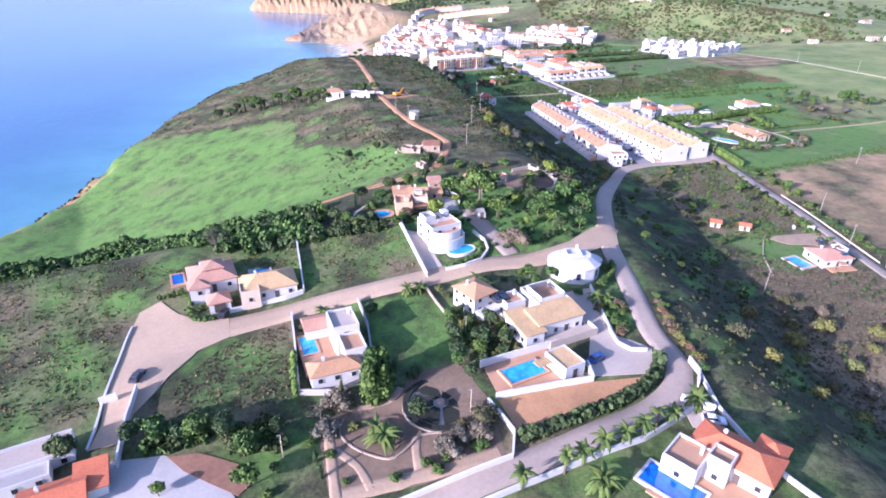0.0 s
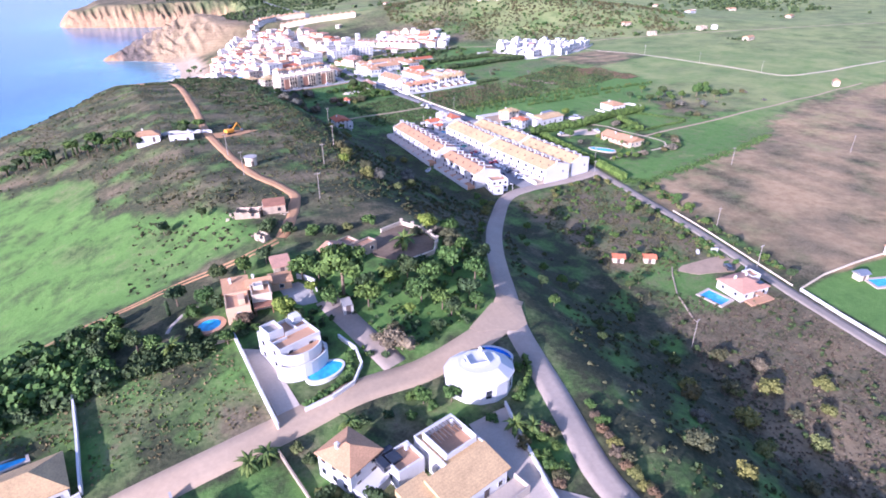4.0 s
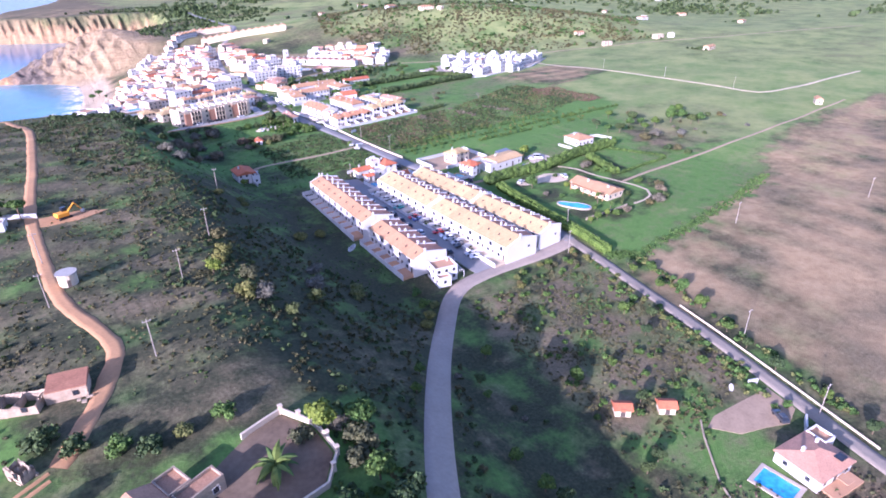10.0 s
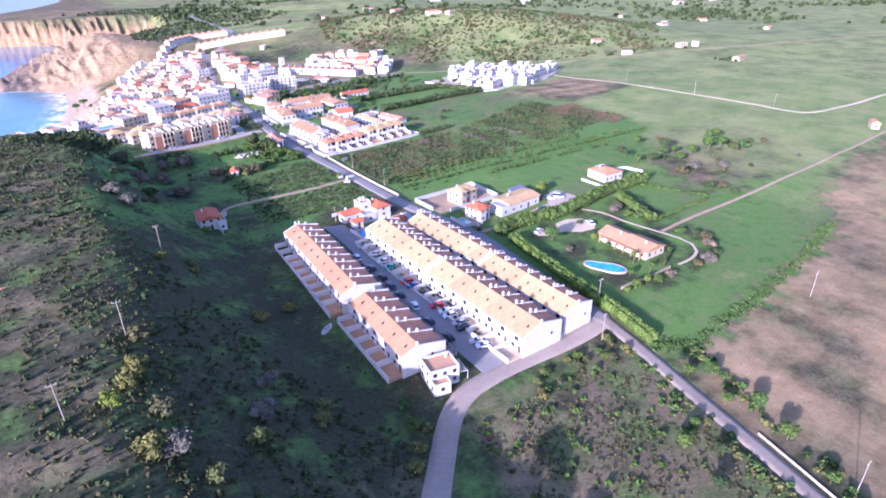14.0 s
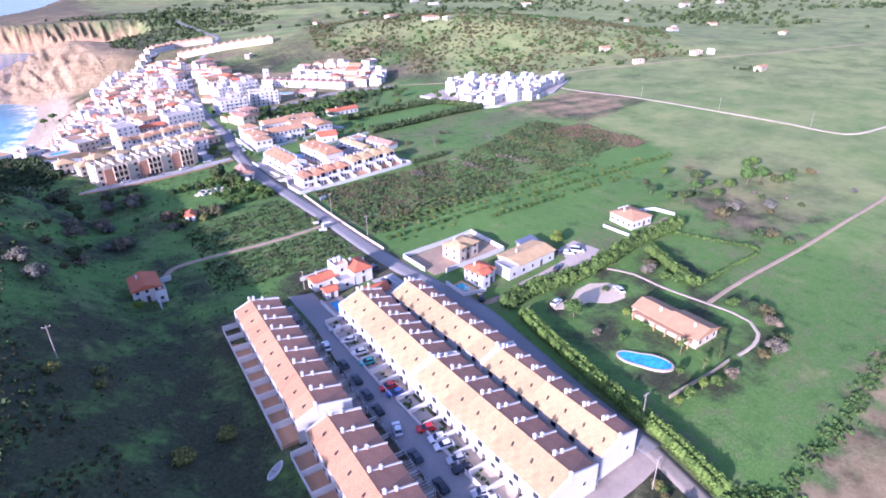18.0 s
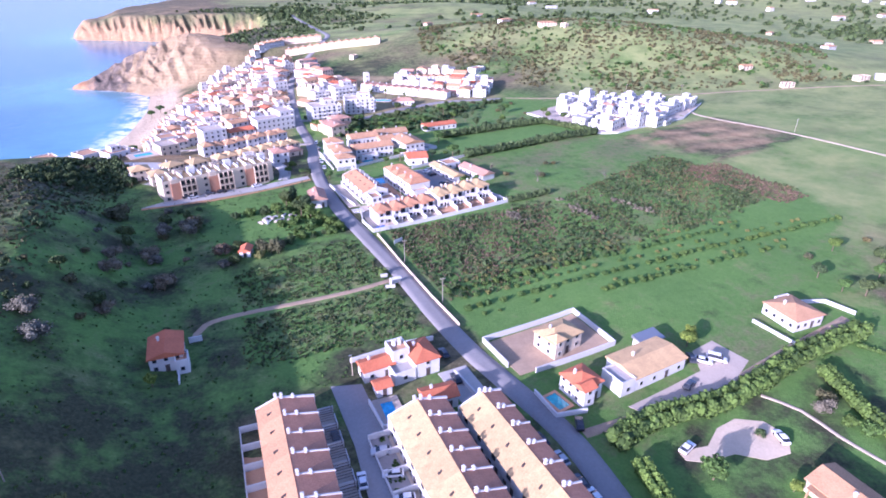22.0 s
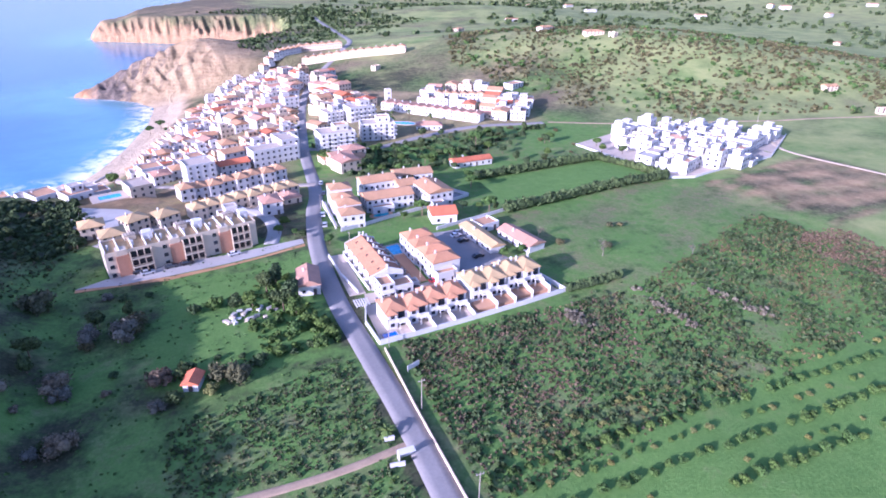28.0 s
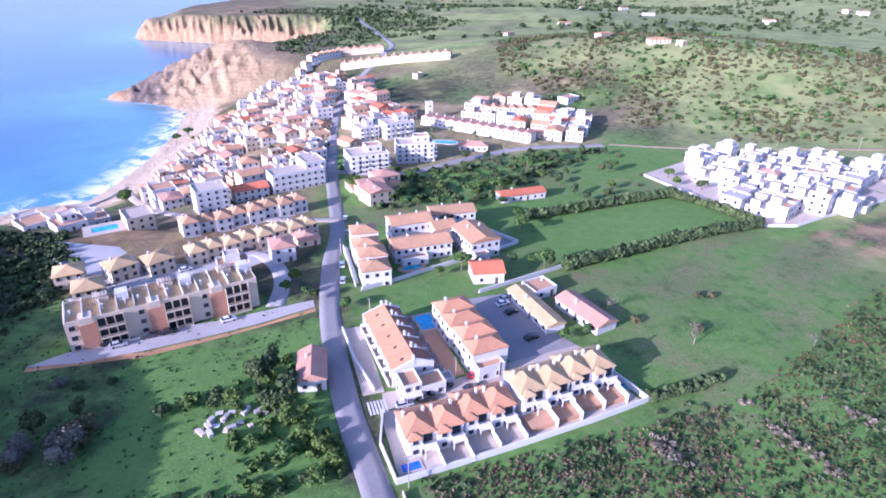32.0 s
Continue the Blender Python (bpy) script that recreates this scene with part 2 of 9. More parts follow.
def land(X, Y):
    valley = 0.8 + 1.2 * smooth(Y, 200, 330) - 7.5 * smooth(Y, 430, 600) - 2.0 * smooth(200 - Y, 0, 160)
    crest = np.interp(Y, [-200, 60, 100, 125, 150, 185, 300, 340, 400, 430, 480, 540, 640], [12, 14, 15, 16.5, 19.5, 22.3, 22.8, 22.8, 22.0, 19.6, 11, 1, -14])
    fall = 0.06 + 0.26 * smooth(Y, 150, 200) - 0.06 * smooth(Y, 240, 340)
    west = np.maximum(crest - fall * np.maximum(0, 50 - X), -16 + 18 * smooth(-Y, -190, -140))
    e0 = np.interp(Y, [60, 140, 200, 250, 300, 420, 560], [84, 94, 84, 96, 104, 108, 74])
    e1 = np.interp(Y, [60, 140, 200, 250, 300, 420, 560], [128, 140, 150, 150, 148, 142, 112])
    e = smooth((X - e0) / (e1 - e0), 0, 1)
    h = np.where(X < 60, west, crest) * (1 - e) + valley * e
    u, v = (X - 580) * 0.78 - (Y - 755) * 0.63, (X - 580) * 0.63 + (Y - 755) * 0.78
    h = h + 37 * np.exp(-(u / 260) ** 2 - (np.where(v < 0, v / 110, v / 200)) ** 2)
    h = h + 22 * np.exp(-((X - 660) / 220) ** 2 - ((Y - 1260) / 200) ** 2)
    h = h + 16 * np.exp(-((X - 190) / 50) ** 2 - ((Y - 990) / 60) ** 2) + 6 * np.exp(-((X - 330) / 160) ** 2 - ((Y - 1400) / 160) ** 2)
    far = smooth(np.hypot(X - 200, Y - 250), 1100, 2400)
    h = h + far * (18 + 34 * waves(X, Y, 1300, 5) + 8 * waves(X, Y, 400, 6))
    h = h + 0.35 * waves(X, Y, 26, 2) * (X < 110) + 0.5 * waves(X, Y, 90, 3)
    d = sea_distance(X, Y)
    beach = smooth(X * 0.5 + Y, 590, 632) * (1 - smooth(Y, 905, 940))
    steep = np.where(d < 14, 0.10 * d, 1.4 + 0.27 * (d - 14))
    rugged = smooth(Y, 880, 930)
    gully = np.abs(waves(X, Y, 70, 8)) * (5 + 1.5 * rugged) + np.abs(waves(X, Y, 30, 9)) * (2.5 + 3.5 * rugged) + np.abs(waves(X, Y, 13, 10)) * (1 + 2.2 * rugged)
    ledge = d - gully * smooth(d, 2, 22) + 3
    cliff = (1.5 - 0.75 * smooth(Y, 890, 930) * (1 - smooth(Y, 1000, 1100))) * np.maximum(ledge, -3)
    shore = SEA + np.where(d < 0, np.maximum(-6, 0.3 * d), beach * steep + (1 - beach) * cliff)
    k = 4.0
    low = -k * np.logaddexp(-h / k, -shore / k)
    return np.where(d < -2, np.minimum(shore, h), low), d


def steps(lo, hi, fine, out_lo, out_hi, more=()):
    inner = list(np.arange(lo, hi + fine, fine))
    for stop, wide in more:
        inner += list(np.arange(inner[-1] + wide, stop, wide))
    for sign, stop in ((-1, out_lo), (1, out_hi)):
        gap, at = fine if sign < 0 or not more else more[-1][1], inner[0] if sign < 0 else inner[-1]
        while sign * (stop - at) > 0:
            gap *= 1.06
            at += sign * gap
            inner.insert(0, at) if sign < 0 else inner.append(at)
    return np.array(inner)


GX, GY = steps(-100, 310, 1.7, -4500, 4500), steps(40, 600, 1.7, -3000, 4900, ((1060, 3.6), (1500, 7.5)))
MX, MY = np.meshgrid(GX, GY)
GZ, GD = land(MX, MY)


def ground(x, y):
    """The height of the ground sheet."""
    i = min(max(int(np.searchsorted(GX, x)) - 1, 0), len(GX) - 2)
    j = min(max(int(np.searchsorted(GY, y)) - 1, 0), len(GY) - 2)
    u, v = (x - GX[i]) / (GX[i + 1] - GX[i]), (y - GY[j]) / (GY[j + 1] - GY[j])
    return float((GZ[j, i] * (1 - u) + GZ[j, i + 1] * u) * (1 - v) + (GZ[j + 1, i] * (1 - u) + GZ[j + 1, i + 1] * u) * v)
# ---- end of the lie ----


def region(X, Y, pts, soft=3.0, wob=2.5):
    """1 inside the outline, fading over soft metres, with a wavering edge."""
    X, Y = X + wob * waves(X, Y, 17, 31) * 0.6, Y + wob * waves(X, Y, 13, 37) * 0.6
    best, inside = np.full(X.shape, 1e9), np.zeros(X.shape, bool)
    for k in range(len(pts)):
        (x0, y0), (x1, y1) = pts[k], pts[(k + 1) % len(pts)]
        dx, dy = x1 - x0, y1 - y0
        t = np.clip(((X - x0) * dx + (Y - y0) * dy) / (dx * dx + dy * dy + 1e-9), 0, 1)
        best = np.minimum(best, np.hypot(X - x0 - t * dx, Y - y0 - t * dy))
        if y0 != y1:
            inside ^= ((y0 > Y) != (y1 > Y)) & (X < (x1 - x0) * (Y - y0) / (y1 - y0) + x0)
    return smooth(np.where(inside, best, -best), -soft, soft)


# what grows where: lush grass, dry brown growth, bare soil, rock or sand; some outlines also hold painted sun or shade
WEST_FIELD = [(-130, 190), (-104, 290), (-78, 338), (-59, 341), (-13, 309), (20, 289), (16, 256), (33, 232), (46, 214), (57, 202), (53, 186), (16, 185), (-38, 183)]
EAST_PLOUGH = [(222, 40), (204, 130), (212, 180), (222, 193), (240, 197), (262, 198), (290, 203), (318, 206), (340, 213), (360, 226), (420, 243), (560, 246), (560, -60), (230, -60)]
ROUGH_EAST = [(322, 262), (340, 252), (430, 252), (450, 320), (390, 326), (336, 292)]
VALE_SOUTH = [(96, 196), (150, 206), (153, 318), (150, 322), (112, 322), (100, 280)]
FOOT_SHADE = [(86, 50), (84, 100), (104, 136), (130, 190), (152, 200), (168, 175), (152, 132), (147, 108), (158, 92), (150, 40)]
GARDENS_NORTH = [(46, 146), (44, 168), (62, 172), (84, 176), (104, 172), (100, 142), (80, 128), (62, 128)]
SCRUB_FIELD = [(219, 398), (262, 396), (300, 398), (382, 427), (404, 366), (330, 352), (219, 342)]
ORCHARD = [(218, 342), (330, 353), (404, 364), (380, 330), (300, 322), (219, 322)]
GREEN_FIELD = [(291, 468), (299, 510), (369, 515), (377, 479)]
BROWN_FIELD = [(392, 463), (482, 480), (484, 418), (404, 408)]
VALE = [(112, 225), (151, 228), (153, 318), (208, 325), (208, 470), (128, 515), (108, 430), (104, 330)]
VALE_SCRUB = [(160, 335), (207, 332), (207, 395), (165, 385)]
GARDEN = [(226, 222), (227, 268), (248, 276), (300, 276), (286, 228), (250, 216)]
HILLTOP = [(33, 235), (58, 202), (82, 190), (108, 205), (112, 300), (100, 420), (80, 560), (20, 560), (-40, 452), (-84, 372), (-62, 344), (-13, 311), (20, 291), (17, 258)]
LOWER_BROWN = [(112, 40), (120, 80), (136, 106), (152, 132), (176, 132), (186, 100), (170, 40)]
LOWER_EAST = [(150, 150), (158, 208), (205, 208), (196, 150), (180, 128)]
SUNLIT_MEADOW = [(158, 396), (207, 396), (207, 460), (182, 456), (160, 448)]
SHADED_LAWN = [(19.5, 94), (19.5, 118), (35, 118), (37, 96), (34, 91)]
LAWN_EAST = [(192.5, 111.5), (206, 112), (221, 110.6), (242, 108), (234, 96), (211, 88), (187.5, 86.5)]


PLOTS = [(-110, 96), (-100, 180), (-60, 176), (0, 158), (36, 150), (100, 160), (100, 130), (86, 100), (40, 60), (-60, 60)]
UPTOWN = [(138, 496), (200, 500), (222, 520), (224, 602), (152, 590), (128, 562)]


def ground_cover(X, Y, D):
    lush = 0.30 + 0.22 * waves(X, Y, 60, 11) + 0.12 * waves(X, Y, 15, 12)
    dry = 0.30 + 0.25 * waves(X, Y, 45, 13) + 0.15 * waves(X, Y, 11, 14)
    soil = 0.05 + 0.10 * np.maximum(0, waves(X, Y, 38, 15))
    rock = np.zeros(X.shape)

    def lay(w, a, b, c):
        nonlocal lush, dry, soil
        lush, dry, soil = lush * (1 - w) + a * w, dry * (1 - w) + b * w, soil * (1 - w) + c * w
    ripple = waves(X, Y, 24, 17)
    lay(region(X, Y, PLOTS, 6, 5), 0.46 + 0.3 * waves(X, Y, 20, 41), 0.30 + 0.3 * waves(X, Y, 28, 42), 0.05)
    lay(region(X, Y, HILLTOP, 7, 8), 0.27 + 0.25 * ripple, 0.34 + 0.3 * waves(X, Y, 30, 18), 0.05)
    lay(region(X, Y, WEST_FIELD, 3), 0.70 + 0.16 * ripple, 0.08 + 0.22 * waves(X, Y, 45, 19), 0.0)
    # sun beyond the hill's shadow put into the grass as brighter green
    lay(region(X, Y, SUNLIT_MEADOW, 5, 5), 0.9 + 0.2 * ripple, 0.06, 0.0)
    # dark green lawn: the shadow lying on it is painted into its colour
    lay(region(X, Y, SHADED_LAWN, 1.5, 1), 0.62 + 0.15 * ripple, 0.0, 0.0)
    # rest of the vale kept duller, with the hill's shadow in its colour
    lay(region(X, Y, VALE, 6, 6) * (1 - region(X, Y, SUNLIT_MEADOW, 5, 5)), 0.54 + 0.3 * waves(X, Y, 33, 53), 0.12 + 0.15 * waves(X, Y, 18, 54), 0.0)
    # southern vale and hill foot laid darker: the hill's shade put into the ground colour
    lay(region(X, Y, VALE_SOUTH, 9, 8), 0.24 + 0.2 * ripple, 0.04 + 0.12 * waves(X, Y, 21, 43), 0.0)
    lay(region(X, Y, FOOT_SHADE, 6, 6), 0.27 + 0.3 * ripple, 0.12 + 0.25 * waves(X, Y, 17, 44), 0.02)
    lay(region(X, Y, GARDENS_NORTH, 4, 3), 0.75 + 0.2 * ripple, 0.1, 0.0)
    lay(region(X, Y, VALE_SCRUB, 2), 0.75 + 0.2 * ripple, 0.25 + 0.2 * waves(X, Y, 9, 20), 0.05)
    lay(smooth(X, 212, 222) * (1 - smooth(Y, 640, 760)) * smooth(Y, 40, 90), 0.88 + 0.15 * ripple, 0.25 + 0.2 * waves(X, Y, 70, 21), 0.06)
    lay(region(X, Y, EAST_PLOUGH, 7, 8), 0.32 + 0.2 * ripple, 0.55 + 0.25 * waves(X, Y, 50, 22), 0.58 + 0.25 * waves(X, Y, 33, 23))
    lay(region(X, Y, ROUGH_EAST, 8, 8), 0.35 + 0.25 * ripple, 0.5 + 0.3 * waves(X, Y, 25, 45), 0.25 + 0.3 * waves(X, Y, 40, 46))
    lay(region(X, Y, SCRUB_FIELD, 2), 0.85 + 0.3 * waves(X, Y, 38, 24), 0.14 + 0.3 * waves(X, Y, 30, 47), 0.0)
    lay(region(X, Y, ORCHARD, 2), 0.95, 0.05 + 0.08 * ripple, 0.02)
    lay(region(X, Y, [(262, 400), (268, 440), (290, 463), (392, 462), (403, 410), (384, 430), (336, 414), (300, 400)], 4, 4), 0.78 + 0.15 * ripple, 0.36 + 0.2 * waves(X, Y, 60, 55), 0.05)
    lay(region(X, Y, GREEN_FIELD, 1.5, 1), 1.0, 0.0, 0.0)
    lay(region(X, Y, BROWN_FIELD, 11, 14), 0.3 + 0.2 * waves(X, Y, 40, 95), 0.5 + 0.2 * ripple, 0.46 + 0.3 * waves(X, Y, 28, 96))
    # long villa's lawn with less lush green, its shade put into the colour
    lay(region(X, Y, GARDEN, 2, 1), 0.52 + 0.3 * ripple, 0.05, 0.0)
    lay(region(X, Y, LAWN_EAST, 1, 0.5), 1.0, 0.0, 0.0)
    lay(region(X, Y, LOWER_BROWN, 6, 6), 0.08, 0.66, 0.30)
    lay(region(X, Y, LOWER_EAST, 4, 5), 0.5 + 0.35 * ripple, 0.6 + 0.25 * waves(X, Y, 22, 25), 0.15)
    lay(region(X, Y, [(150, 142), (164, 150), (182, 142), (170, 118), (152, 120)], 3, 3), 0.75 + 0.2 * ripple, 0.3, 0.05)
    hill = smooth(X + 0.8 * Y, 860, 960)
    lay(hill, 0.42 + 0.25 * waves(X, Y, 110, 48), 0.42 + 0.35 * waves(X, Y, 130, 26), 0.12 + 0.2 * waves(X, Y, 160, 49))
    # remote land laid drier and barer, its paleness standing in for haze
    remote = smooth(np.hypot(X - 200, Y - 250), 900, 1500)
    lay(remote, 0.28 + 0.3 * waves(X, Y, 420, 50), 0.55 + 0.4 * waves(X, Y, 500, 51), 0.4 + 0.4 * waves(X, Y, 600, 52))
    strand = smooth(X * 0.5 + Y, 600, 640) * (1 - smooth(Y, 895, 925))
    cliff = 1 - smooth(D + 5 * waves(X, Y, 20, 27), 12 + 14 * strand, 26 + 16 * strand)
    headland = np.exp(-((X - 165) / 105) ** 2 - ((Y - 968) / 78) ** 2)
    town = region(X, Y, [(140, 650), (150, 588), (226, 600), (240, 660), (262, 745), (292, 840), (262, 890), (226, 892), (190, 850), (160, 780)], 6)
    town = np.maximum(town, region(X, Y, [(246, 590), (300, 600), (396, 612), (400, 680), (350, 712), (300, 740), (280, 800), (262, 740), (244, 660)], 6))
    rock = np.clip(np.maximum(cliff, np.maximum(smooth(headland, 0.25, 0.6), np.maximum(0.7 * town, 0.4 * region(X, Y, UPTOWN, 5)))), 0, 1)
    return np.clip(np.stack([lush, dry, soil, rock], -1), 0, 1)


def sheet(name, co, faces, mat, sharp=False):
    me = bpy.data.meshes.new(name)
    co, faces = np.asarray(co, np.float32), np.asarray(faces, np.int32)
    k = faces.shape[1]
    me.vertices.add(len(co))
    me.vertices.foreach_set("co", co.ravel())
    me.loops.add(faces.size)
    me.loops.foreach_set("vertex_index", faces.ravel())
    me.polygons.add(len(faces))
    me.polygons.foreach_set("loop_start", np.arange(0, faces.size, k, dtype=np.int32))
    me.update(calc_edges=True)
    if not sharp:
        me.polygons.foreach_set("use_smooth", np.ones(len(faces), bool))
    me.materials.append(mat)
    return me


def ground_material():
    m, nt, b = nodes_of("ground", 0.95, 0.0, 0.15)
    at = nt.nodes.new("ShaderNodeAttribute")
    at.attribute_name = "cover"
    sep = nt.nodes.new("ShaderNodeSeparateColor")
    nt.links.new(at.outputs["Color"], sep.inputs[0])
    tc = nt.nodes.new("ShaderNodeTexCoord").outputs["Object"]
    big, mid, fine = noise_node(nt, 0.035, 5, 0.65, tc), noise_node(nt, 0.22, 6, 0.7, tc), noise_node(nt, 1.3, 6, 0.7, tc)

    def weight(channel, jitter, gain=2.0):
        a = nt.nodes.new("ShaderNodeMath")
        a.operation = "MULTIPLY_ADD"
        nt.links.new(jitter, a.inputs[0])
        a.inputs[1].default_value, a.inputs[2].default_value = 1.5, -0.75 - 0.5
        s = nt.nodes.new("ShaderNodeMath")
        nt.links.new(channel, s.inputs[0])
        nt.links.new(a.outputs[0], s.inputs[1])
        g = nt.nodes.new("ShaderNodeMath")
        g.operation, g.use_clamp = "MULTIPLY_ADD", True
        nt.links.new(s.outputs[0], g.inputs[0])
        g.inputs[1].default_value, g.inputs[2].default_value = gain, 0.5
        return g.outputs[0]
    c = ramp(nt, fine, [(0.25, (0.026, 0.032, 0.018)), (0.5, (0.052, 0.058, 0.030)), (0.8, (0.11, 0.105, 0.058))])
    lush = ramp(nt, mid, [(0.25, (0.068, 0.150, 0.030)), (0.5, (0.105, 0.210, 0.045)), (0.8, (0.163, 0.27, 0.07))])
    lush = mix(nt, 0.45, lush, ramp(nt, fine, [(0.25, (0.056, 0.115, 0.026)), (0.75, (0.165, 0.265, 0.07))]))
    c = mix(nt, weight(sep.outputs[0], mid), c, lush)
    dry = ramp(nt, fine, [(0.25, (0.08, 0.064, 0.038)), (0.5, (0.168, 0.138, 0.082)), (0.8, (0.28, 0.23, 0.145))])
    c = mix(nt, weight(sep.outputs[1], mid, 1.8), c, dry)
    soil = ramp(nt, mid, [(0.25, (0.25, 0.17, 0.09)), (0.75, (0.44, 0.325, 0.18))])
    c = mix(nt, weight(sep.outputs[2], big, 1.8), c, soil)
    # pale green-straw tone of far land: aerial haze painted into the base colour
    haze_in = nt.nodes.new("ShaderNodeAttribute")
    haze_in.attribute_name = "far_haze"
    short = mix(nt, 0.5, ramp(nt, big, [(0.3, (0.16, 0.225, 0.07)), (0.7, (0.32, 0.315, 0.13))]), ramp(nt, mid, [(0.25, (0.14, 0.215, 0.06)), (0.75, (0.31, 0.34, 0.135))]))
    c = mix(nt, weight(haze_in.outputs["Fac"], big, 1.6), c, short)
    strata = nt.nodes.new("ShaderNodeTexWave")
    strata.bands_direction = "Z"
    strata.inputs["Scale"].default_value, strata.inputs["Distortion"].default_value, strata.inputs["Detail"].default_value = 0.11, 1.6, 4.0
    nt.links.new(tc, strata.inputs["Vector"])
    rock = mix(nt, 0.82, ramp(nt, strata.outputs["Fac"], [(0.2, (0.28, 0.20, 0.125)), (0.8, (0.37, 0.29, 0.195))]), ramp(nt, noise_node(nt, 0.07, 7, 0.75, tc, 0.6), [(0.3, (0.17, 0.12, 0.07)), (0.5, (0.33, 0.245, 0.14)), (0.72, (0.45, 0.35, 0.20))]))
    kind = nt.nodes.new("ShaderNodeAttribute")
    kind.attribute_name = "stone"
    ks = nt.nodes.new("ShaderNodeSeparateColor")
    nt.links.new(kind.outputs["Color"], ks.inputs[0])
    rock = mix(nt, weight(ks.outputs[0], mid, 2.4), rock, ramp(nt, noise_node(nt, 0.1, 7, 0.75, tc, 0.8), [(0.32, (0.05, 0.045, 0.04)), (0.55, (0.17, 0.14, 0.115)), (0.75, (0.34, 0.27, 0.20))]))
    rock = mix(nt, weight(ks.outputs[1], mid, 2.4), rock, ramp(nt, noise_node(nt, 0.08, 7, 0.75, tc, 0.8), [(0.3, (0.22, 0.12, 0.07)), (0.55, (0.46, 0.27, 0.14)), (0.75, (0.58, 0.42, 0.26))]))
    rock = mix(nt, ks.outputs[2], rock, ramp(nt, mid, [(0.3, (0.44, 0.35, 0.24)), (0.7, (0.58, 0.48, 0.34))]))
    c = mix(nt, at.outputs["Alpha"], c, rock)
    nt.links.new(c, b.inputs["Base Color"])
    bump(nt, b, fine, 0.6, 0.35)
    crag = nt.nodes.new("ShaderNodeBump")
    crag.inputs["Distance"].default_value = 4.0
    nt.links.new(noise_node(nt, 0.11, 7, 0.7, tc, 0.4), crag.inputs["Height"])
    nt.links.new(at.outputs["Alpha"], crag.inputs["Strength"])
    nt.links.new(crag.outputs[0], b.inputs["Normal"].links[0].from_node.inputs["Normal"])
    return m


GROUND_MAT = ground_material()
nx, ny = len(GX), len(GY)
idx = np.arange(nx * ny).reshape(ny, nx)
quads = np.stack([idx[:-1, :-1].ravel(), idx[:-1, 1:].ravel(), idx[1:, 1:].ravel(), idx[1:, :-1].ravel()], 1)
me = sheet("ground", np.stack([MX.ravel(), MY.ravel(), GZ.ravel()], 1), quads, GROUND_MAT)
cover = me.attributes.new("cover", "FLOAT_COLOR", "POINT")
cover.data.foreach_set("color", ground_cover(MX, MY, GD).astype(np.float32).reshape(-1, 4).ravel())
# weight of the painted haze, growing over the eastern plain and far hills
far_haze = me.attributes.new("far_haze", "FLOAT", "POINT")
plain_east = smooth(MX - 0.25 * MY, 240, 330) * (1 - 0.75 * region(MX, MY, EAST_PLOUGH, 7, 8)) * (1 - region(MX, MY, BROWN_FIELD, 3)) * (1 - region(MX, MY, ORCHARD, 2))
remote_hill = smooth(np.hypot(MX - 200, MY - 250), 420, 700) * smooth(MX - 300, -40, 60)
far_haze.data.foreach_set("value", np.clip(0.95 * np.maximum(0.72 * plain_east, remote_hill * (0.62 + 0.25 * waves(MX, MY, 150, 91))), 0, 1).astype(np.float32).ravel())
stone = me.attributes.new("stone", "FLOAT_COLOR", "POINT")
dark_rock = 0.85 * np.exp(-((MX - 96) / 34) ** 2 - ((MY - 968) / 42) ** 2) + 0.35 * smooth(np.abs(waves(MX, MY, 40, 61)), 0.3, 0.7) * smooth(MY, 900, 940)
orange_rock = 0.9 * np.exp(-((MX - 68) / 20) ** 2 - ((MY - 975) / 26) ** 2) + 0.5 * smooth(MY, 1080, 1180) + 0.6 * (1 - smooth(MY, 540, 620))
stone.data.foreach_set("color", np.clip(np.stack([dark_rock, orange_rock, (1 - smooth(GD, 22, 36)) * smooth(MX * 0.5 + MY, 600, 640) * (1 - smooth(MY, 895, 925)), 1 + 0 * MX], -1), 0, 1).astype(np.float32).ravel())
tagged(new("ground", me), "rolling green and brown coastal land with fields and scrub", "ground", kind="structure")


def sea_material():
    m, nt, b = nodes_of("sea", 0.16, 0.0, 0.5)
    tc = nt.nodes.new("ShaderNodeTexCoord").outputs["Object"]
    at = nt.nodes.new("ShaderNodeAttribute")
    at.attribute_name = "depth"
    deep = ramp(nt, noise_node(nt, 0.004, 4, 0.6, tc), [(0.3, (0.045, 0.125, 0.245)), (0.7, (0.065, 0.165, 0.30))])
    shallow = ramp(nt, noise_node(nt, 0.02, 4, 0.6, tc), [(0.3, (0.085, 0.235, 0.29)), (0.7, (0.13, 0.32, 0.37))])
    c = mix(nt, at.outputs["Fac"], shallow, deep)
    foam = nt.nodes.new("ShaderNodeAttribute")
    foam.attribute_name = "surf"
    f = nt.nodes.new("ShaderNodeMath")
    f.operation = "MULTIPLY"
    nt.links.new(foam.outputs["Fac"], f.inputs[0])
    nt.links.new(ramp(nt, noise_node(nt, 0.06, 5, 0.7, tc, 1.5), [(0.42, (0, 0, 0)), (0.56, (1, 1, 1))]), f.inputs[1])
    c = mix(nt, f.outputs[0], c, (0.75, 0.78, 0.80))
    nt.links.new(c, b.inputs["Base Color"])
    bump(nt, b, noise_node(nt, 0.12, 5, 0.65, tc), 0.35, 0.8)
    return m


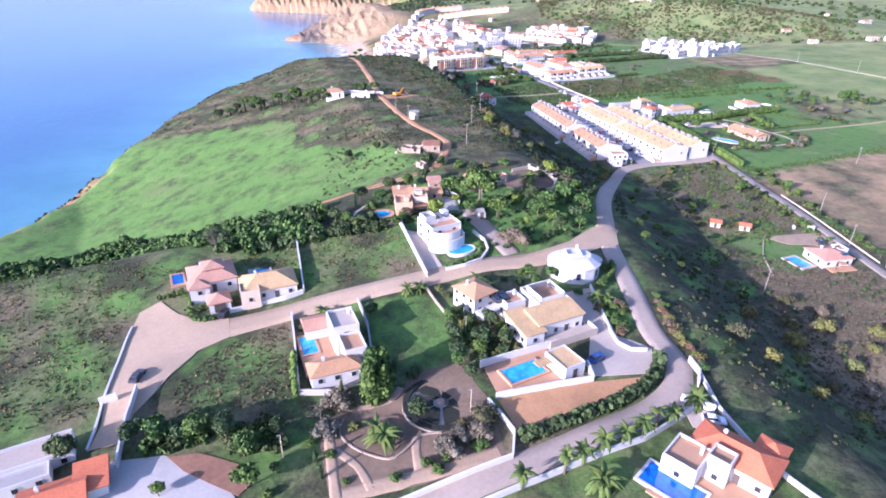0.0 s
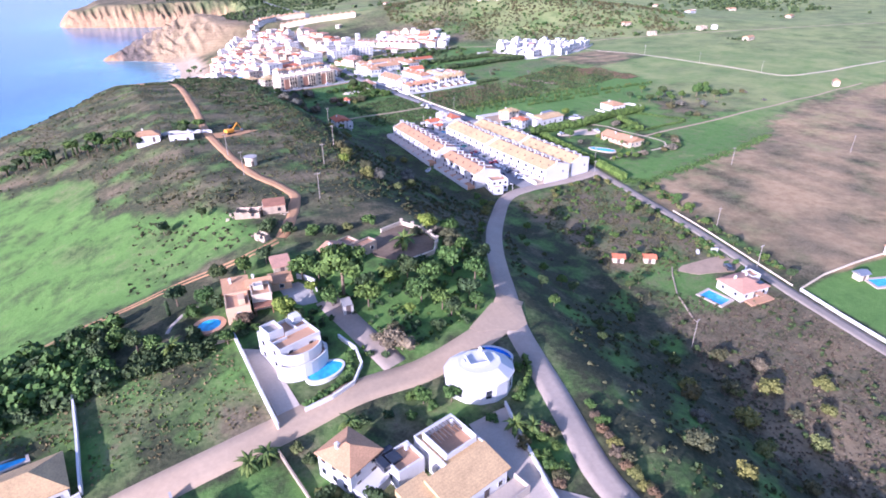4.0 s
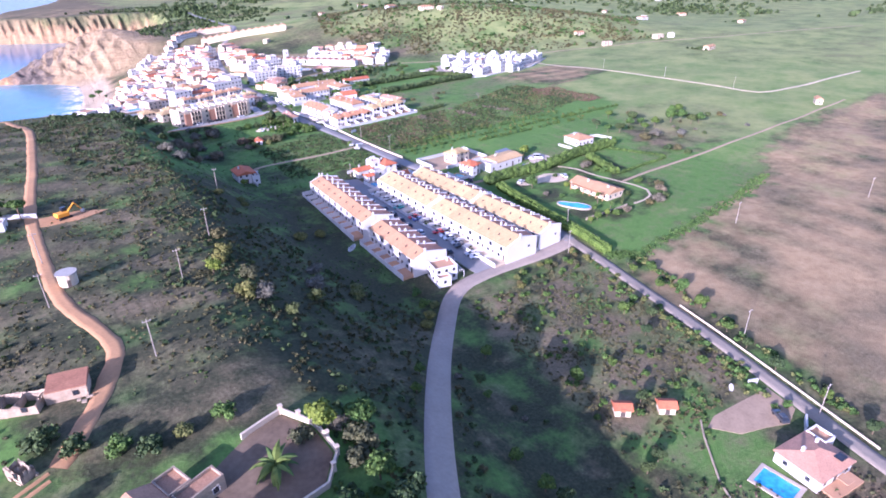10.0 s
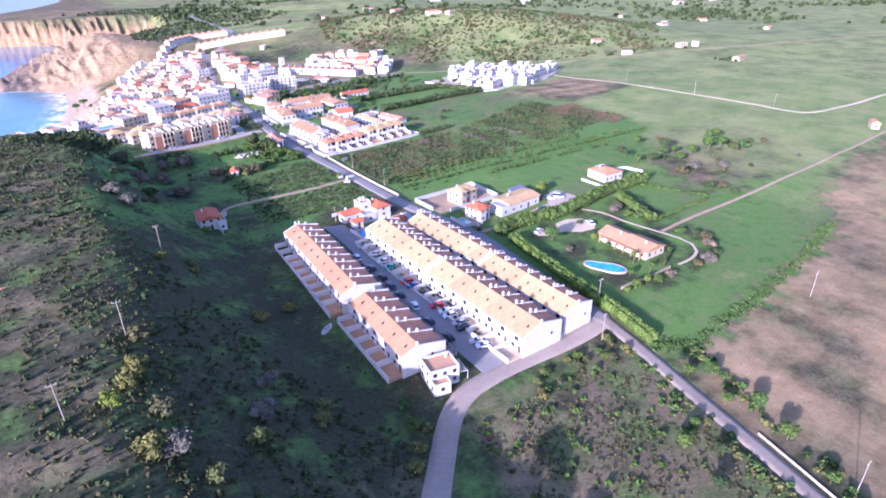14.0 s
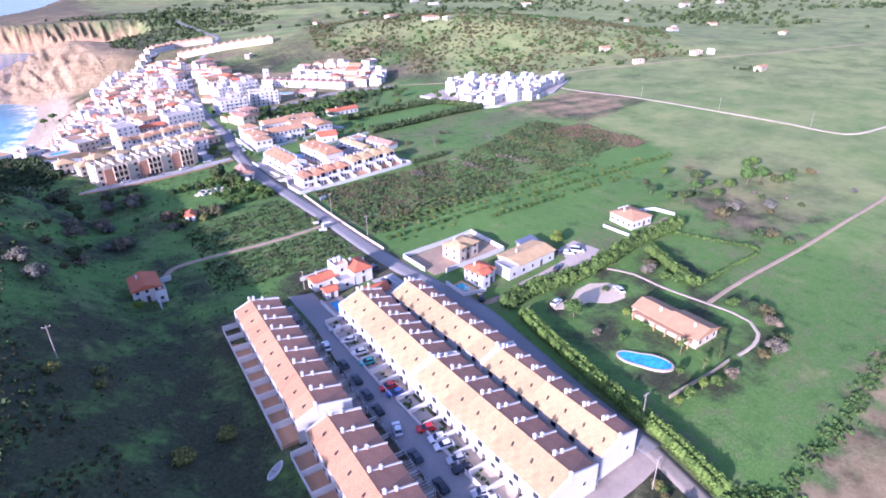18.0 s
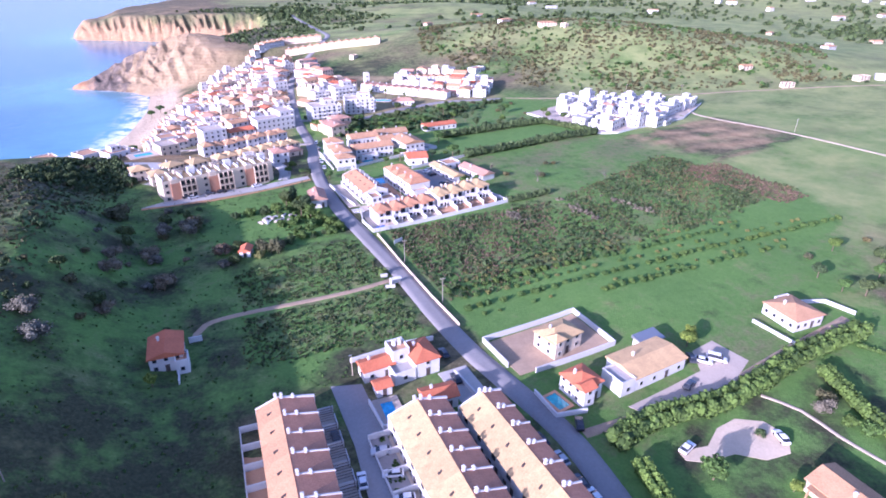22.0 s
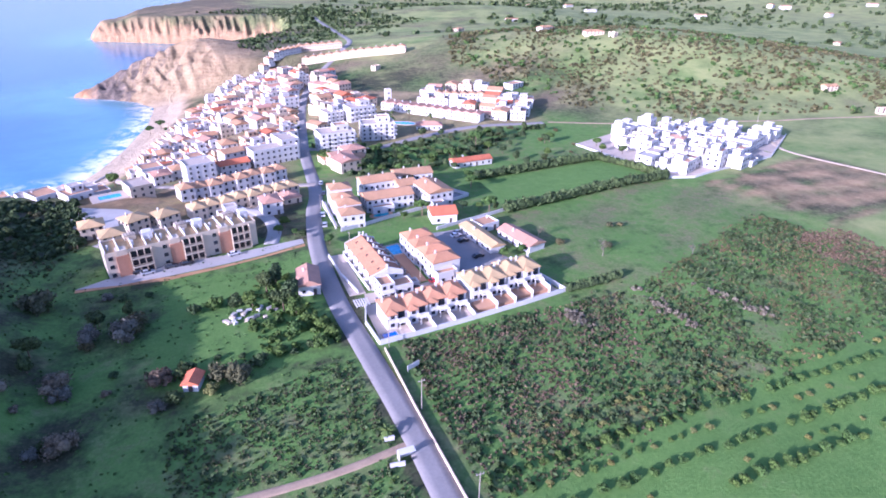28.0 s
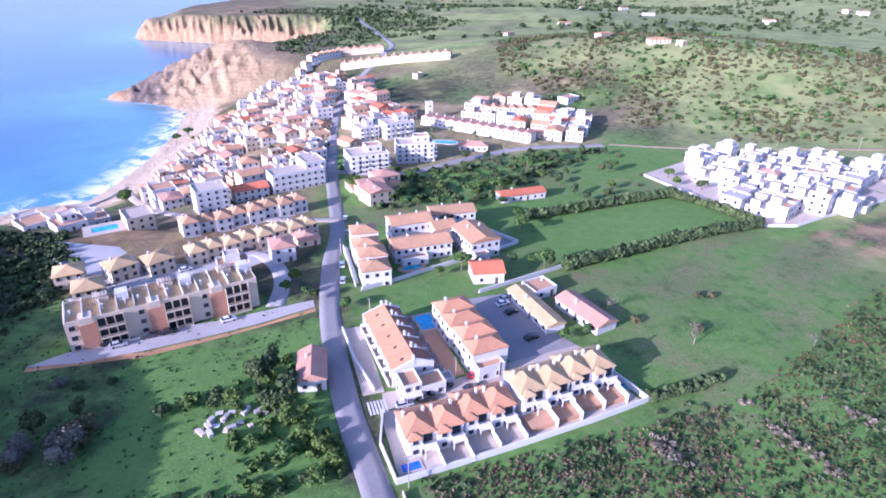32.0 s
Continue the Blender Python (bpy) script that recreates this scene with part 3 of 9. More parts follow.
SX, SY = steps(-150, 330, 6, -4800, 4800), steps(560, 1100, 6, -3000, 4900)
WX, WY = np.meshgrid(SX, SY)
WD = sea_distance(WX, WY)
idx = np.arange(WX.size).reshape(WX.shape)
quads = np.stack([idx[:-1, :-1].ravel(), idx[:-1, 1:].ravel(), idx[1:, 1:].ravel(), idx[1:, :-1].ravel()], 1)
wet = (WD.ravel()[quads].min(1) < 25)
me = sheet("sea", np.stack([WX.ravel(), WY.ravel(), np.full(WX.size, SEA)], 1), quads[wet], sea_material())
depth = me.attributes.new("depth", "FLOAT", "POINT")
depth.data.foreach_set("value", smooth(-WD, 0, 140).astype(np.float32).ravel())
surf = me.attributes.new("surf", "FLOAT", "POINT")
surf.data.foreach_set("value", (smooth(WD, -26, -3) * (1 - smooth(WD, 2, 8)) * smooth(WY, 680, 710) * (1 - smooth(WY, 900, 930)) + 0.7 * smooth(WD, -9, -2)).astype(np.float32).ravel())
tagged(new("sea", me), "calm blue sea with a turquoise shallow bay", "sea", kind="structure")


# ---- roads ----
def spaced(pts, gap):
    """Points along a smooth line through pts, about gap metres apart."""
    pts, out = [Vector((*p, 0)) for p in pts], []
    for k in range(len(pts) - 1):
        p0, p1, p2, p3 = pts[max(k - 1, 0)], pts[k], pts[k + 1], pts[min(k + 2, len(pts) - 1)]
        n = max(1, int((p2 - p1).length / gap))
        for s in range(n):
            t = s / n
            out.append(0.5 * (2 * p1 + (p2 - p0) * t + (2 * p0 - 5 * p1 + 4 * p2 - p3) * t * t + (3 * p1 - p0 - 3 * p2 + p3) * t ** 3))
    return out + [pts[-1]]


def ribbon(name, pts, width, mat, lift=0.12, gap=3.0, wander=0.0, cross=3):
    line = spaced(pts, gap)
    co, faces = [], []
    for k, p in enumerate(line):
        d = (line[min(k + 1, len(line) - 1)] - line[max(k - 1, 0)]).normalized()
        w = width * (1 + wander * math.sin(k * 1.7) * math.sin(k * 0.61))
        for c in range(cross + 1):
            q = p + Vector((d.y, -d.x, 0)) * w * (c / cross - 0.5)
            co.append((q.x, q.y, ground(q.x, q.y) + lift))
        for side, c in ((-1, 0), (1, cross)):
            q = p + Vector((d.y, -d.x, 0)) * (w / 2 + 0.25) * side
            co.append((q.x, q.y, ground(q.x, q.y) - 0.25))
    n = cross + 3
    order = [cross + 1, *range(cross + 1), cross + 2]
    for k in range(len(line) - 1):
        for a, c in zip(order, order[1:]):
            faces.append((k * n + a, k * n + n + a, k * n + n + c, k * n + c))
    return new(name, sheet(name, co, faces, mat, True))


def area(name, pts, mat, lift=0.1, label="", category="pavement", grid=2.0):
    """A paved patch that follows the ground, with a rounded outline given by pts."""
    xs, ys = [p[0] for p in pts], [p[1] for p in pts]
    bm = bmesh.new()
    f = bm.faces.new([bm.verts.new((x, y, 0)) for x, y in pts])
    for lo, hi, axis in ((min(xs), max(xs), 0), (min(ys), max(ys), 1)):
        at = lo + grid
        while at < hi:
            n = [0, 0, 0]
            n[axis] = 1
            c = [0, 0, 0]
            c[axis] = at
            bmesh.ops.bisect_plane(bm, geom=bm.verts[:] + bm.edges[:] + bm.faces[:], plane_co=c, plane_no=n)
            at += grid
    for v in bm.verts:
        v.co.z = ground(v.co.x, v.co.y) + lift
    ex = bmesh.ops.extrude_face_region(bm, geom=bm.faces[:])
    for v in [g for g in ex["geom"] if isinstance(g, bmesh.types.BMVert)]:
        v.co.z -= 0.6
    bmesh.ops.recalc_face_normals(bm, faces=bm.faces[:])
    me = bpy.data.meshes.new(name)
    bm.to_mesh(me)
    bm.free()
    me.materials.append(mat)
    return tagged(new(name, me), label, category, kind="structure")


MAIN = [(214, 219), (214, 238), (216, 258), (218.5, 283), (215.5, 305), (213.5, 318), (212.5, 336), (212.3, 367), (210.8, 397), (209.6, 425), (211.5, 460), (217, 495), (224.5, 530), (236, 624), (262, 757), (296, 844), (333, 913), (363, 1013), (377, 1252), (372, 1330)]
VALLEY = [(214, 219), (202, 218), (174, 219), (160, 216), (147, 204), (130, 184), (111, 158), (98, 137), (90, 121), (85, 105), (79, 88), (76, 74), (66, 67), (44, 63), (22, 60.5), (0, 57), (-30, 50)]
EAST = [(214, 219), (211.4, 205.3), (204.8, 178.6), (198.3, 153.6), (191.9, 131), (187.7, 115.8), (183.8, 100), (179.6, 82), (173, 50), (160, -20)]
CLOSE = [(97, 134), (89, 127.5), (78, 124), (66, 122.5), (52, 123.5), (29, 121.8), (9, 121.3), (-12, 119.5), (-22, 116)]
FOOTPATH = [(210, 362), (198, 360.4), (186, 360.2), (162, 361), (153, 359.4), (149.4, 353)]
GRASS_TRACK = [(57.4, 183.4), (50, 180.5), (43, 180.5), (29, 182), (17, 182), (-20, 183), (-60, 186)]
TRACK = [(62, 575), (66, 545), (70, 480), (73, 420), (69, 351), (64.5, 300), (64.5, 255), (66, 235), (71.5, 213), (68, 201), (62, 189), (58.6, 184.4)]
tagged(ribbon("road", MAIN, 5.8, ASPHALT), "grey asphalt road through the fields to the village", "road", kind="structure")
tagged(ribbon("road", VALLEY, 5.2, ASPHALT_WORN), "sandy grey asphalt road winding up the slope", "road", kind="structure")
tagged(ribbon("road", EAST, 3.9, ASPHALT_LANE, 0.16), "narrow asphalt lane along a white wall", "road", kind="structure")
tagged(ribbon("road", CLOSE, 6.2, ASPHALT_PALE, 0.16), "pale dusty residential road", "road", kind="structure")
tagged(ribbon("dirt_track", TRACK, 3.2, DIRT, 0.1, 2.0, 0.12), "ochre dirt track over the scrubby hill", "track", kind="structure")

for side in (-0.75, 0.75):
    tagged(ribbon("wheel_rut", [(x, y + side) for x, y in GRASS_TRACK], 0.55, DIRT, 0.08, 2.0, 0.3, 2), "worn earth rut of a grassy track", "track", kind="structure")
area("junction", [(91.3, 133.6), (97.5, 130.4), (94.2, 124.0), (90.2, 123.0), (87.4, 125.5), (82.8, 126.3), (81.5, 128.3)], ASPHALT_PALE, 0.19, "dusty asphalt apron where two roads meet", "road")


# ---- building kit ----
R = random.Random(7)
CACHE = {}


def finish(bm, name, *mats):
    bmesh.ops.recalc_face_normals(bm, faces=bm.faces[:])
    me = bpy.data.meshes.new(name)
    bm.to_mesh(me)
    bm.free()
    for m in mats:
        me.materials.append(m)
    return me


def part(name, data, mat, parent, label="", at=None, yaw=0.0):
    """One mesh object under a thing or under a part; data is a bmesh or a shared mesh."""
    me = data if isinstance(data, bpy.types.Mesh) else finish(data, name, mat)
    ob = new(name, me)
    ob.parent = parent
    if at is not None:
        ob.matrix_basis = pose(*at, 0, 0, yaw)
    if label:
        ob["label"] = label
    return ob


def thing(name, label, category, x, y, yaw=0.0, z=None, group="", kind=""):
    ob = new(name)
    ob.empty_display_size = 0.5
    ob.matrix_basis = pose(x, y, ground(x, y) if z is None else z, 0, 0, yaw)
    return tagged(ob, label, category, group, kind)


def cuboid(bm, x0, x1, y0, y1, z0, z1):
    v = [bm.verts.new(p) for p in ((x0, y0, z0), (x1, y0, z0), (x1, y1, z0), (x0, y1, z0), (x0, y0, z1), (x1, y0, z1), (x1, y1, z1), (x0, y1, z1))]
    for f in ((3, 2, 1, 0), (4, 5, 6, 7), (0, 1, 5, 4), (1, 2, 6, 5), (2, 3, 7, 6), (3, 0, 4, 7)):
        bm.faces.new([v[i] for i in f])
    return bm


def boxes(*dims):
    bm = bmesh.new()
    for d in dims:
        cuboid(bm, *d)
    return bm


def soft_box(dims, r=0.05):
    bm = boxes(dims)
    bmesh.ops.bevel(bm, geom=bm.edges[:], offset=r, segments=1, affect="EDGES")
    return bm


def prism(bm, pts, z0, z1):
    a, b = [bm.verts.new((x, y, z0)) for x, y in pts], [bm.verts.new((x, y, z1)) for x, y in pts]
    bm.faces.new(a[::-1])
    bm.faces.new(b)
    for k in range(len(pts)):
        j = (k + 1) % len(pts)
        bm.faces.new((a[k], a[j], b[j], b[k]))
    return bm


def rod(bm, p0, p1, r0, r1, n=8):
    p0, p1 = Vector(p0), Vector(p1)
    q = (p1 - p0).to_track_quat("Z", "Y").to_matrix()
    ring = [Vector((math.cos(2 * math.pi * k / n), math.sin(2 * math.pi * k / n), 0)) for k in range(n)]
    a, b = [bm.verts.new(p0 + q @ (c * r0)) for c in ring], [bm.verts.new(p1 + q @ (c * r1)) for c in ring]
    bm.faces.new(a[::-1])
    bm.faces.new(b)
    for k in range(n):
        j = (k + 1) % n
        bm.faces.new((a[k], a[j], b[j], b[k]))
    return bm


def hip_mesh(w, d, rh, over, mat, kind="hip"):
    key = ("roof", round(w, 2), round(d, 2), rh, over, mat.name, kind)
    if key in CACHE:
        return CACHE[key]
    bm = bmesh.new()
    a, b, t = w / 2 + over, d / 2 + over, 0.22
    low = [bm.verts.new((x, y, -t)) for x, y in ((-a, -b), (a, -b), (a, b), (-a, b))]
    eave = [bm.verts.new((x, y, 0)) for x, y in ((-a, -b), (a, -b), (a, b), (-a, b))]
    bm.faces.new(low[::-1])
    for k in range(4):
        bm.faces.new((low[k], low[(k + 1) % 4], eave[(k + 1) % 4], eave[k]))
    along = a >= b
    run = 0.0 if kind == "gable" else min(a, b)
    if kind == "pent":
        top = [bm.verts.new((-a, b, rh)), bm.verts.new((a, b, rh))]
        bm.faces.new((eave[0], eave[1], top[1], top[0]))
        bm.faces.new((eave[1], eave[2], top[1]))
        bm.faces.new((eave[3], eave[0], top[0]))
        bm.faces.new((eave[2], eave[3], top[0], top[1]))
    elif abs(a - b) < 0.2 and kind == "hip":
        p = bm.verts.new((0, 0, rh))
        for k in range(4):
            bm.faces.new((eave[k], eave[(k + 1) % 4], p))
    elif along:
        p, q = bm.verts.new((-(a - run), 0, rh)), bm.verts.new((a - run, 0, rh))
        bm.faces.new((eave[0], eave[1], q, p))
        bm.faces.new((eave[2], eave[3], p, q))
        bm.faces.new((eave[1], eave[2], q))
        bm.faces.new((eave[3], eave[0], p))
    else:
        p, q = bm.verts.new((0, -(b - run), rh)), bm.verts.new((0, b - run, rh))
        bm.faces.new((eave[0], eave[1], p))
        bm.faces.new((eave[1], eave[2], q, p))
        bm.faces.new((eave[2], eave[3], q))
        bm.faces.new((eave[3], eave[0], p, q))
    CACHE[key] = finish(bm, "roof", mat)
    return CACHE[key]


def window_mesh(w, h, frame_mat, pane=True):
    """A window that looks to -y: a proud frame, the glass set back in it."""
    key = ("window", w, h, frame_mat.name, pane)
    if key not in CACHE:
        bm = boxes((-w / 2, w / 2, -0.1, 0.02, 0, h))
        front = min(bm.faces, key=lambda f: f.calc_center_median().y)
        bmesh.ops.inset_region(bm, faces=[front], thickness=0.09, depth=0.0)
        for q in front.verts:
            q.co.y += 0.06
        front.material_index = 1
        if not pane:
            front.material_index = 0
        CACHE[key] = finish(bm, "window", frame_mat, GLASS)
    return CACHE[key]


def pane_mesh(w, h):
    key = ("pane", w, h)
    if key not in CACHE:
        CACHE[key] = finish(boxes((-w / 2 + 0.1, w / 2 - 0.1, -0.06, -0.03, 0.1, h - 0.1)), "pane", GLASS)
    return CACHE[key]


def window(parent, x, y, z, yaw, w=1.1, h=1.2, frame_mat=None, near=False, name="window"):
    ob = part(name, window_mesh(w, h, frame_mat or WHITE, not near), None, parent, "", (x, y, z), yaw)
    if near:
        part("pane", pane_mesh(w, h), None, ob, "dark reflecting glass")
    return ob


def shared(key, make, name, mat):
    if key not in CACHE:
        CACHE[key] = finish(make(), name, mat)
    return CACHE[key]


def chimney(parent, x, y, z, h=1.1, mat=None, w=0.5):
    me = shared(("chimney", h, w, (mat or WHITE).name), lambda: boxes((-w / 2, w / 2, -w / 2, w / 2, -1.2, h), (-w / 2 - 0.1, w / 2 + 0.1, -w / 2 - 0.1, w / 2 + 0.1, h, h + 0.12), (-w / 3, w / 3, -w / 3, w / 3, h + 0.12, h + 0.38)), "chimney", mat or WHITE)
    return part("chimney", me, None, parent, "", (x, y, z))


def wing(parent, cx=0.0, cy=0.0, w=8.0, d=8.0, h=5.6, roof="hip", rh=1.5, walls=None, tiles=None, z0=0.0, floors=2, wins="sewn", gap=3.2, over=0.4, down=2.5,
         near=False, floor_mat=None, parapet=0.6, size=(1.1, 1.2), frame_mat=None, door=True, stacks=1, joined=False):
    """A block of a house: walls, roof, windows, door, chimneys."""
    walls, tiles = walls or WHITE, tiles or TILE_PALE
    a, b = w / 2, d / 2
    if roof == "flat":
        t = 0.25
        bm = boxes((-a, a, -b, b, z0 - down, z0 + h))
        for s in ((-a, a, -b, -b + t), (-a, a, b - t, b), (-a, -a + t, -b + t, b - t), (a - t, a, -b + t, b - t)):
            cuboid(bm, *s, z0 + h, z0 + h + parapet)
        part("wall", bm, walls, parent, "", (cx, cy, 0))
        part("roof", boxes((-a + t + 0.01, a - t - 0.01, -b + t + 0.01, b - t - 0.01, z0 + h - 0.05, z0 + h + 0.06)), floor_mat or TERRA, parent, "", (cx, cy, 0))
    else:
        bm = boxes((-a, a, -b, b, z0 - down, z0 + h - 0.05))
        if roof == "gable":
            ends = [((-a, -b), (-a, b), (-a, 0)), ((a, -b), (a, b), (a, 0))] if a >= b else [((-a, -b), (a, -b), (0, -b)), ((-a, b), (a, b), (0, b))]
            for (p, q, m) in ends:
                inward = Vector((-m[0], -m[1], 0)).normalized() * 0.25
                tri = [Vector((*p, z0 + h - 0.1)), Vector((*q, z0 + h - 0.1)), Vector((*m, z0 + h + rh - 0.12))]
                v = [bm.verts.new(c) for c in tri] + [bm.verts.new(c + inward) for c in tri]
                for f in ((0, 1, 2), (5, 4, 3), (0, 3, 4, 1), (1, 4, 5, 2), (2, 5, 3, 0)):
                    bm.faces.new([v[i] for i in f])
        part("wall", bm, walls, parent, "", (cx, cy, 0))
        part("roof", hip_mesh(w, d, rh, over, tiles, roof), None, parent, "", (cx, cy, z0 + h + (0.0 if roof != "gable" else 0.02)))
    storey = h / max(floors, 1)
    panes = bmesh.new() if joined else None
    for side in wins:
        length, yaw = (w, 0) if side in "sn" else (d, 90)
        n = max(1, int(length / gap))
        for k in range(n):
            u = (k + 0.5) * length / n - length / 2
            for f in range(floors):
                x, y, turn = {"s": (u, -b, 0), "n": (-u, b, 180), "e": (a, u, 90), "w": (-a, -u, -90)}[side]
                z = z0 + f * storey + 0.95
                if door and f == 0 and side == wins[0] and k == n // 2:
                    dm = shared(("door", (frame_mat or DARKWOOD).name), lambda: boxes((-0.5, 0.5, -0.06, 0.02, 0, 2.05), (-0.6, 0.6, -0.09, 0.02, 2.05, 2.17)), "door", DARKWOOD)
                    part("door", dm, None, parent, "", (cx + x, cy + y, z0 + 0.05), turn)
                elif joined:
                    ex, ey = (0.55, 0.05) if side in "sn" else (0.05, 0.55)
                    cuboid(panes, x - ex, x + ex, y - ey, y + ey, z, z + 1.25)
                else:
                    window(parent, cx + x, cy + y, z, turn, *size, frame_mat, near)
    if joined and panes.faces:
        tagged(part("glazing", panes, GLASS, parent, "", (cx, cy, 0)), "dark small windows of a distant facade", kind="stuff")
    if roof != "flat":
        for k in range(stacks):
            chimney(parent, cx + (a * 0.45 if k else -a * 0.4), cy + b * 0.3, z0 + h + rh * 0.45)
    elif stacks:
        chimney(parent, cx + a * 0.6, cy + b * 0.5, z0 + h, 1.2)
    return parent


def house(label, x, y, yaw, w, d, h, roof="hip", name="house", category="house", group="", z=None, **kw):
    ob = thing(name, label, category, x, y, yaw, z, group)
    return wing(ob, 0, 0, w, d, h, roof, **kw)


def wall_line(pts, h=1.6, t=0.3, mat=None, label="white rendered garden wall", name="garden_wall", category="wall", cap=True, gap=2.5):
    """A free-standing wall that steps along the ground."""
    bm, line = bmesh.new(), []
    for (x0, y0), (x1, y1) in zip(pts, pts[1:]):
        n = max(1, int(math.hypot(x1 - x0, y1 - y0) / gap))
        line += [(x0 + (x1 - x0) * k / n, y0 + (y1 - y0) * k / n) for k in range(n)]
    line.append(pts[-1])
    for tt, low, high in ((t, -0.8, h), (t + 0.1, h, h + 0.08)) if cap else ((t, -0.8, h),):
        rings = []
        for k, (x, y) in enumerate(line):
            (xa, ya), (xb, yb) = line[max(k - 1, 0)], line[min(k + 1, len(line) - 1)]
            dx, dy = xb - xa, yb - ya
            r = math.hypot(dx, dy) or 1
            ox, oy, z = -dy / r * tt / 2, dx / r * tt / 2, ground(x, y)
            rings.append([bm.verts.new(p) for p in ((x + ox, y + oy, z + low), (x - ox, y - oy, z + low), (x - ox, y - oy, z + high), (x + ox, y + oy, z + high))])
        for a, b in zip(rings, rings[1:]):
            for k in range(4):
                bm.faces.new((a[k], a[(k + 1) % 4], b[(k + 1) % 4], b[k]))
        bm.faces.new(rings[0][::-1])
        bm.faces.new(rings[-1])
    ob = new(name, finish(bm, name, mat or WHITE))
    return tagged(ob, label, category)


def pool(x, y, yaw, w, d, water=None, shape="rect", label="rectangular blue swimming pool with a pale rim", rim=0.5, lift=0.25, deck=None, z=None):
    ob = thing("swimming_pool", label, "pool", x, y, yaw, z)
    if shape == "rect":
        pts = [(-w / 2, -d / 2), (w / 2, -d / 2), (w / 2, d / 2), (-w / 2, d / 2)]
    else:
        pts = []
        for k in range(28):
            a = 2 * math.pi * k / 28
            r = 1.0 - (0.28 * math.exp(-((a - 1.9) / 0.5) ** 2) + 0.15 * math.exp(-((a - 4.6) / 0.5) ** 2) if shape == "kidney" else 0)
            pts.append((w / 2 * r * math.cos(a), d / 2 * r * math.sin(a)))
    bm = bmesh.new()
    big = [(px * (1 + 2 * rim / w), py * (1 + 2 * rim / d)) for px, py in pts]
    n = len(pts)
    vin, vout = [bm.verts.new((*p, lift)) for p in pts], [bm.verts.new((*p, lift)) for p in big]
    lin, lout = [bm.verts.new((*p, lift - 1.2)) for p in pts], [bm.verts.new((*p, lift - 1.6)) for p in big]
    for k in range(n):
        j = (k + 1) % n
        bm.faces.new((vin[k], vin[j], vout[j], vout[k]))
        bm.faces.new((vin[j], vin[k], lin[k], lin[j]))
        bm.faces.new((vout[k], vout[j], lout[j], lout[k]))
    part("rim", bm, deck or PAVED, ob)
    part("water", prism(bmesh.new(), [(px * 0.998, py * 0.998) for px, py in pts], lift - 0.6, lift - 0.12), water or WATER, ob, "clear blue water")
    return ob


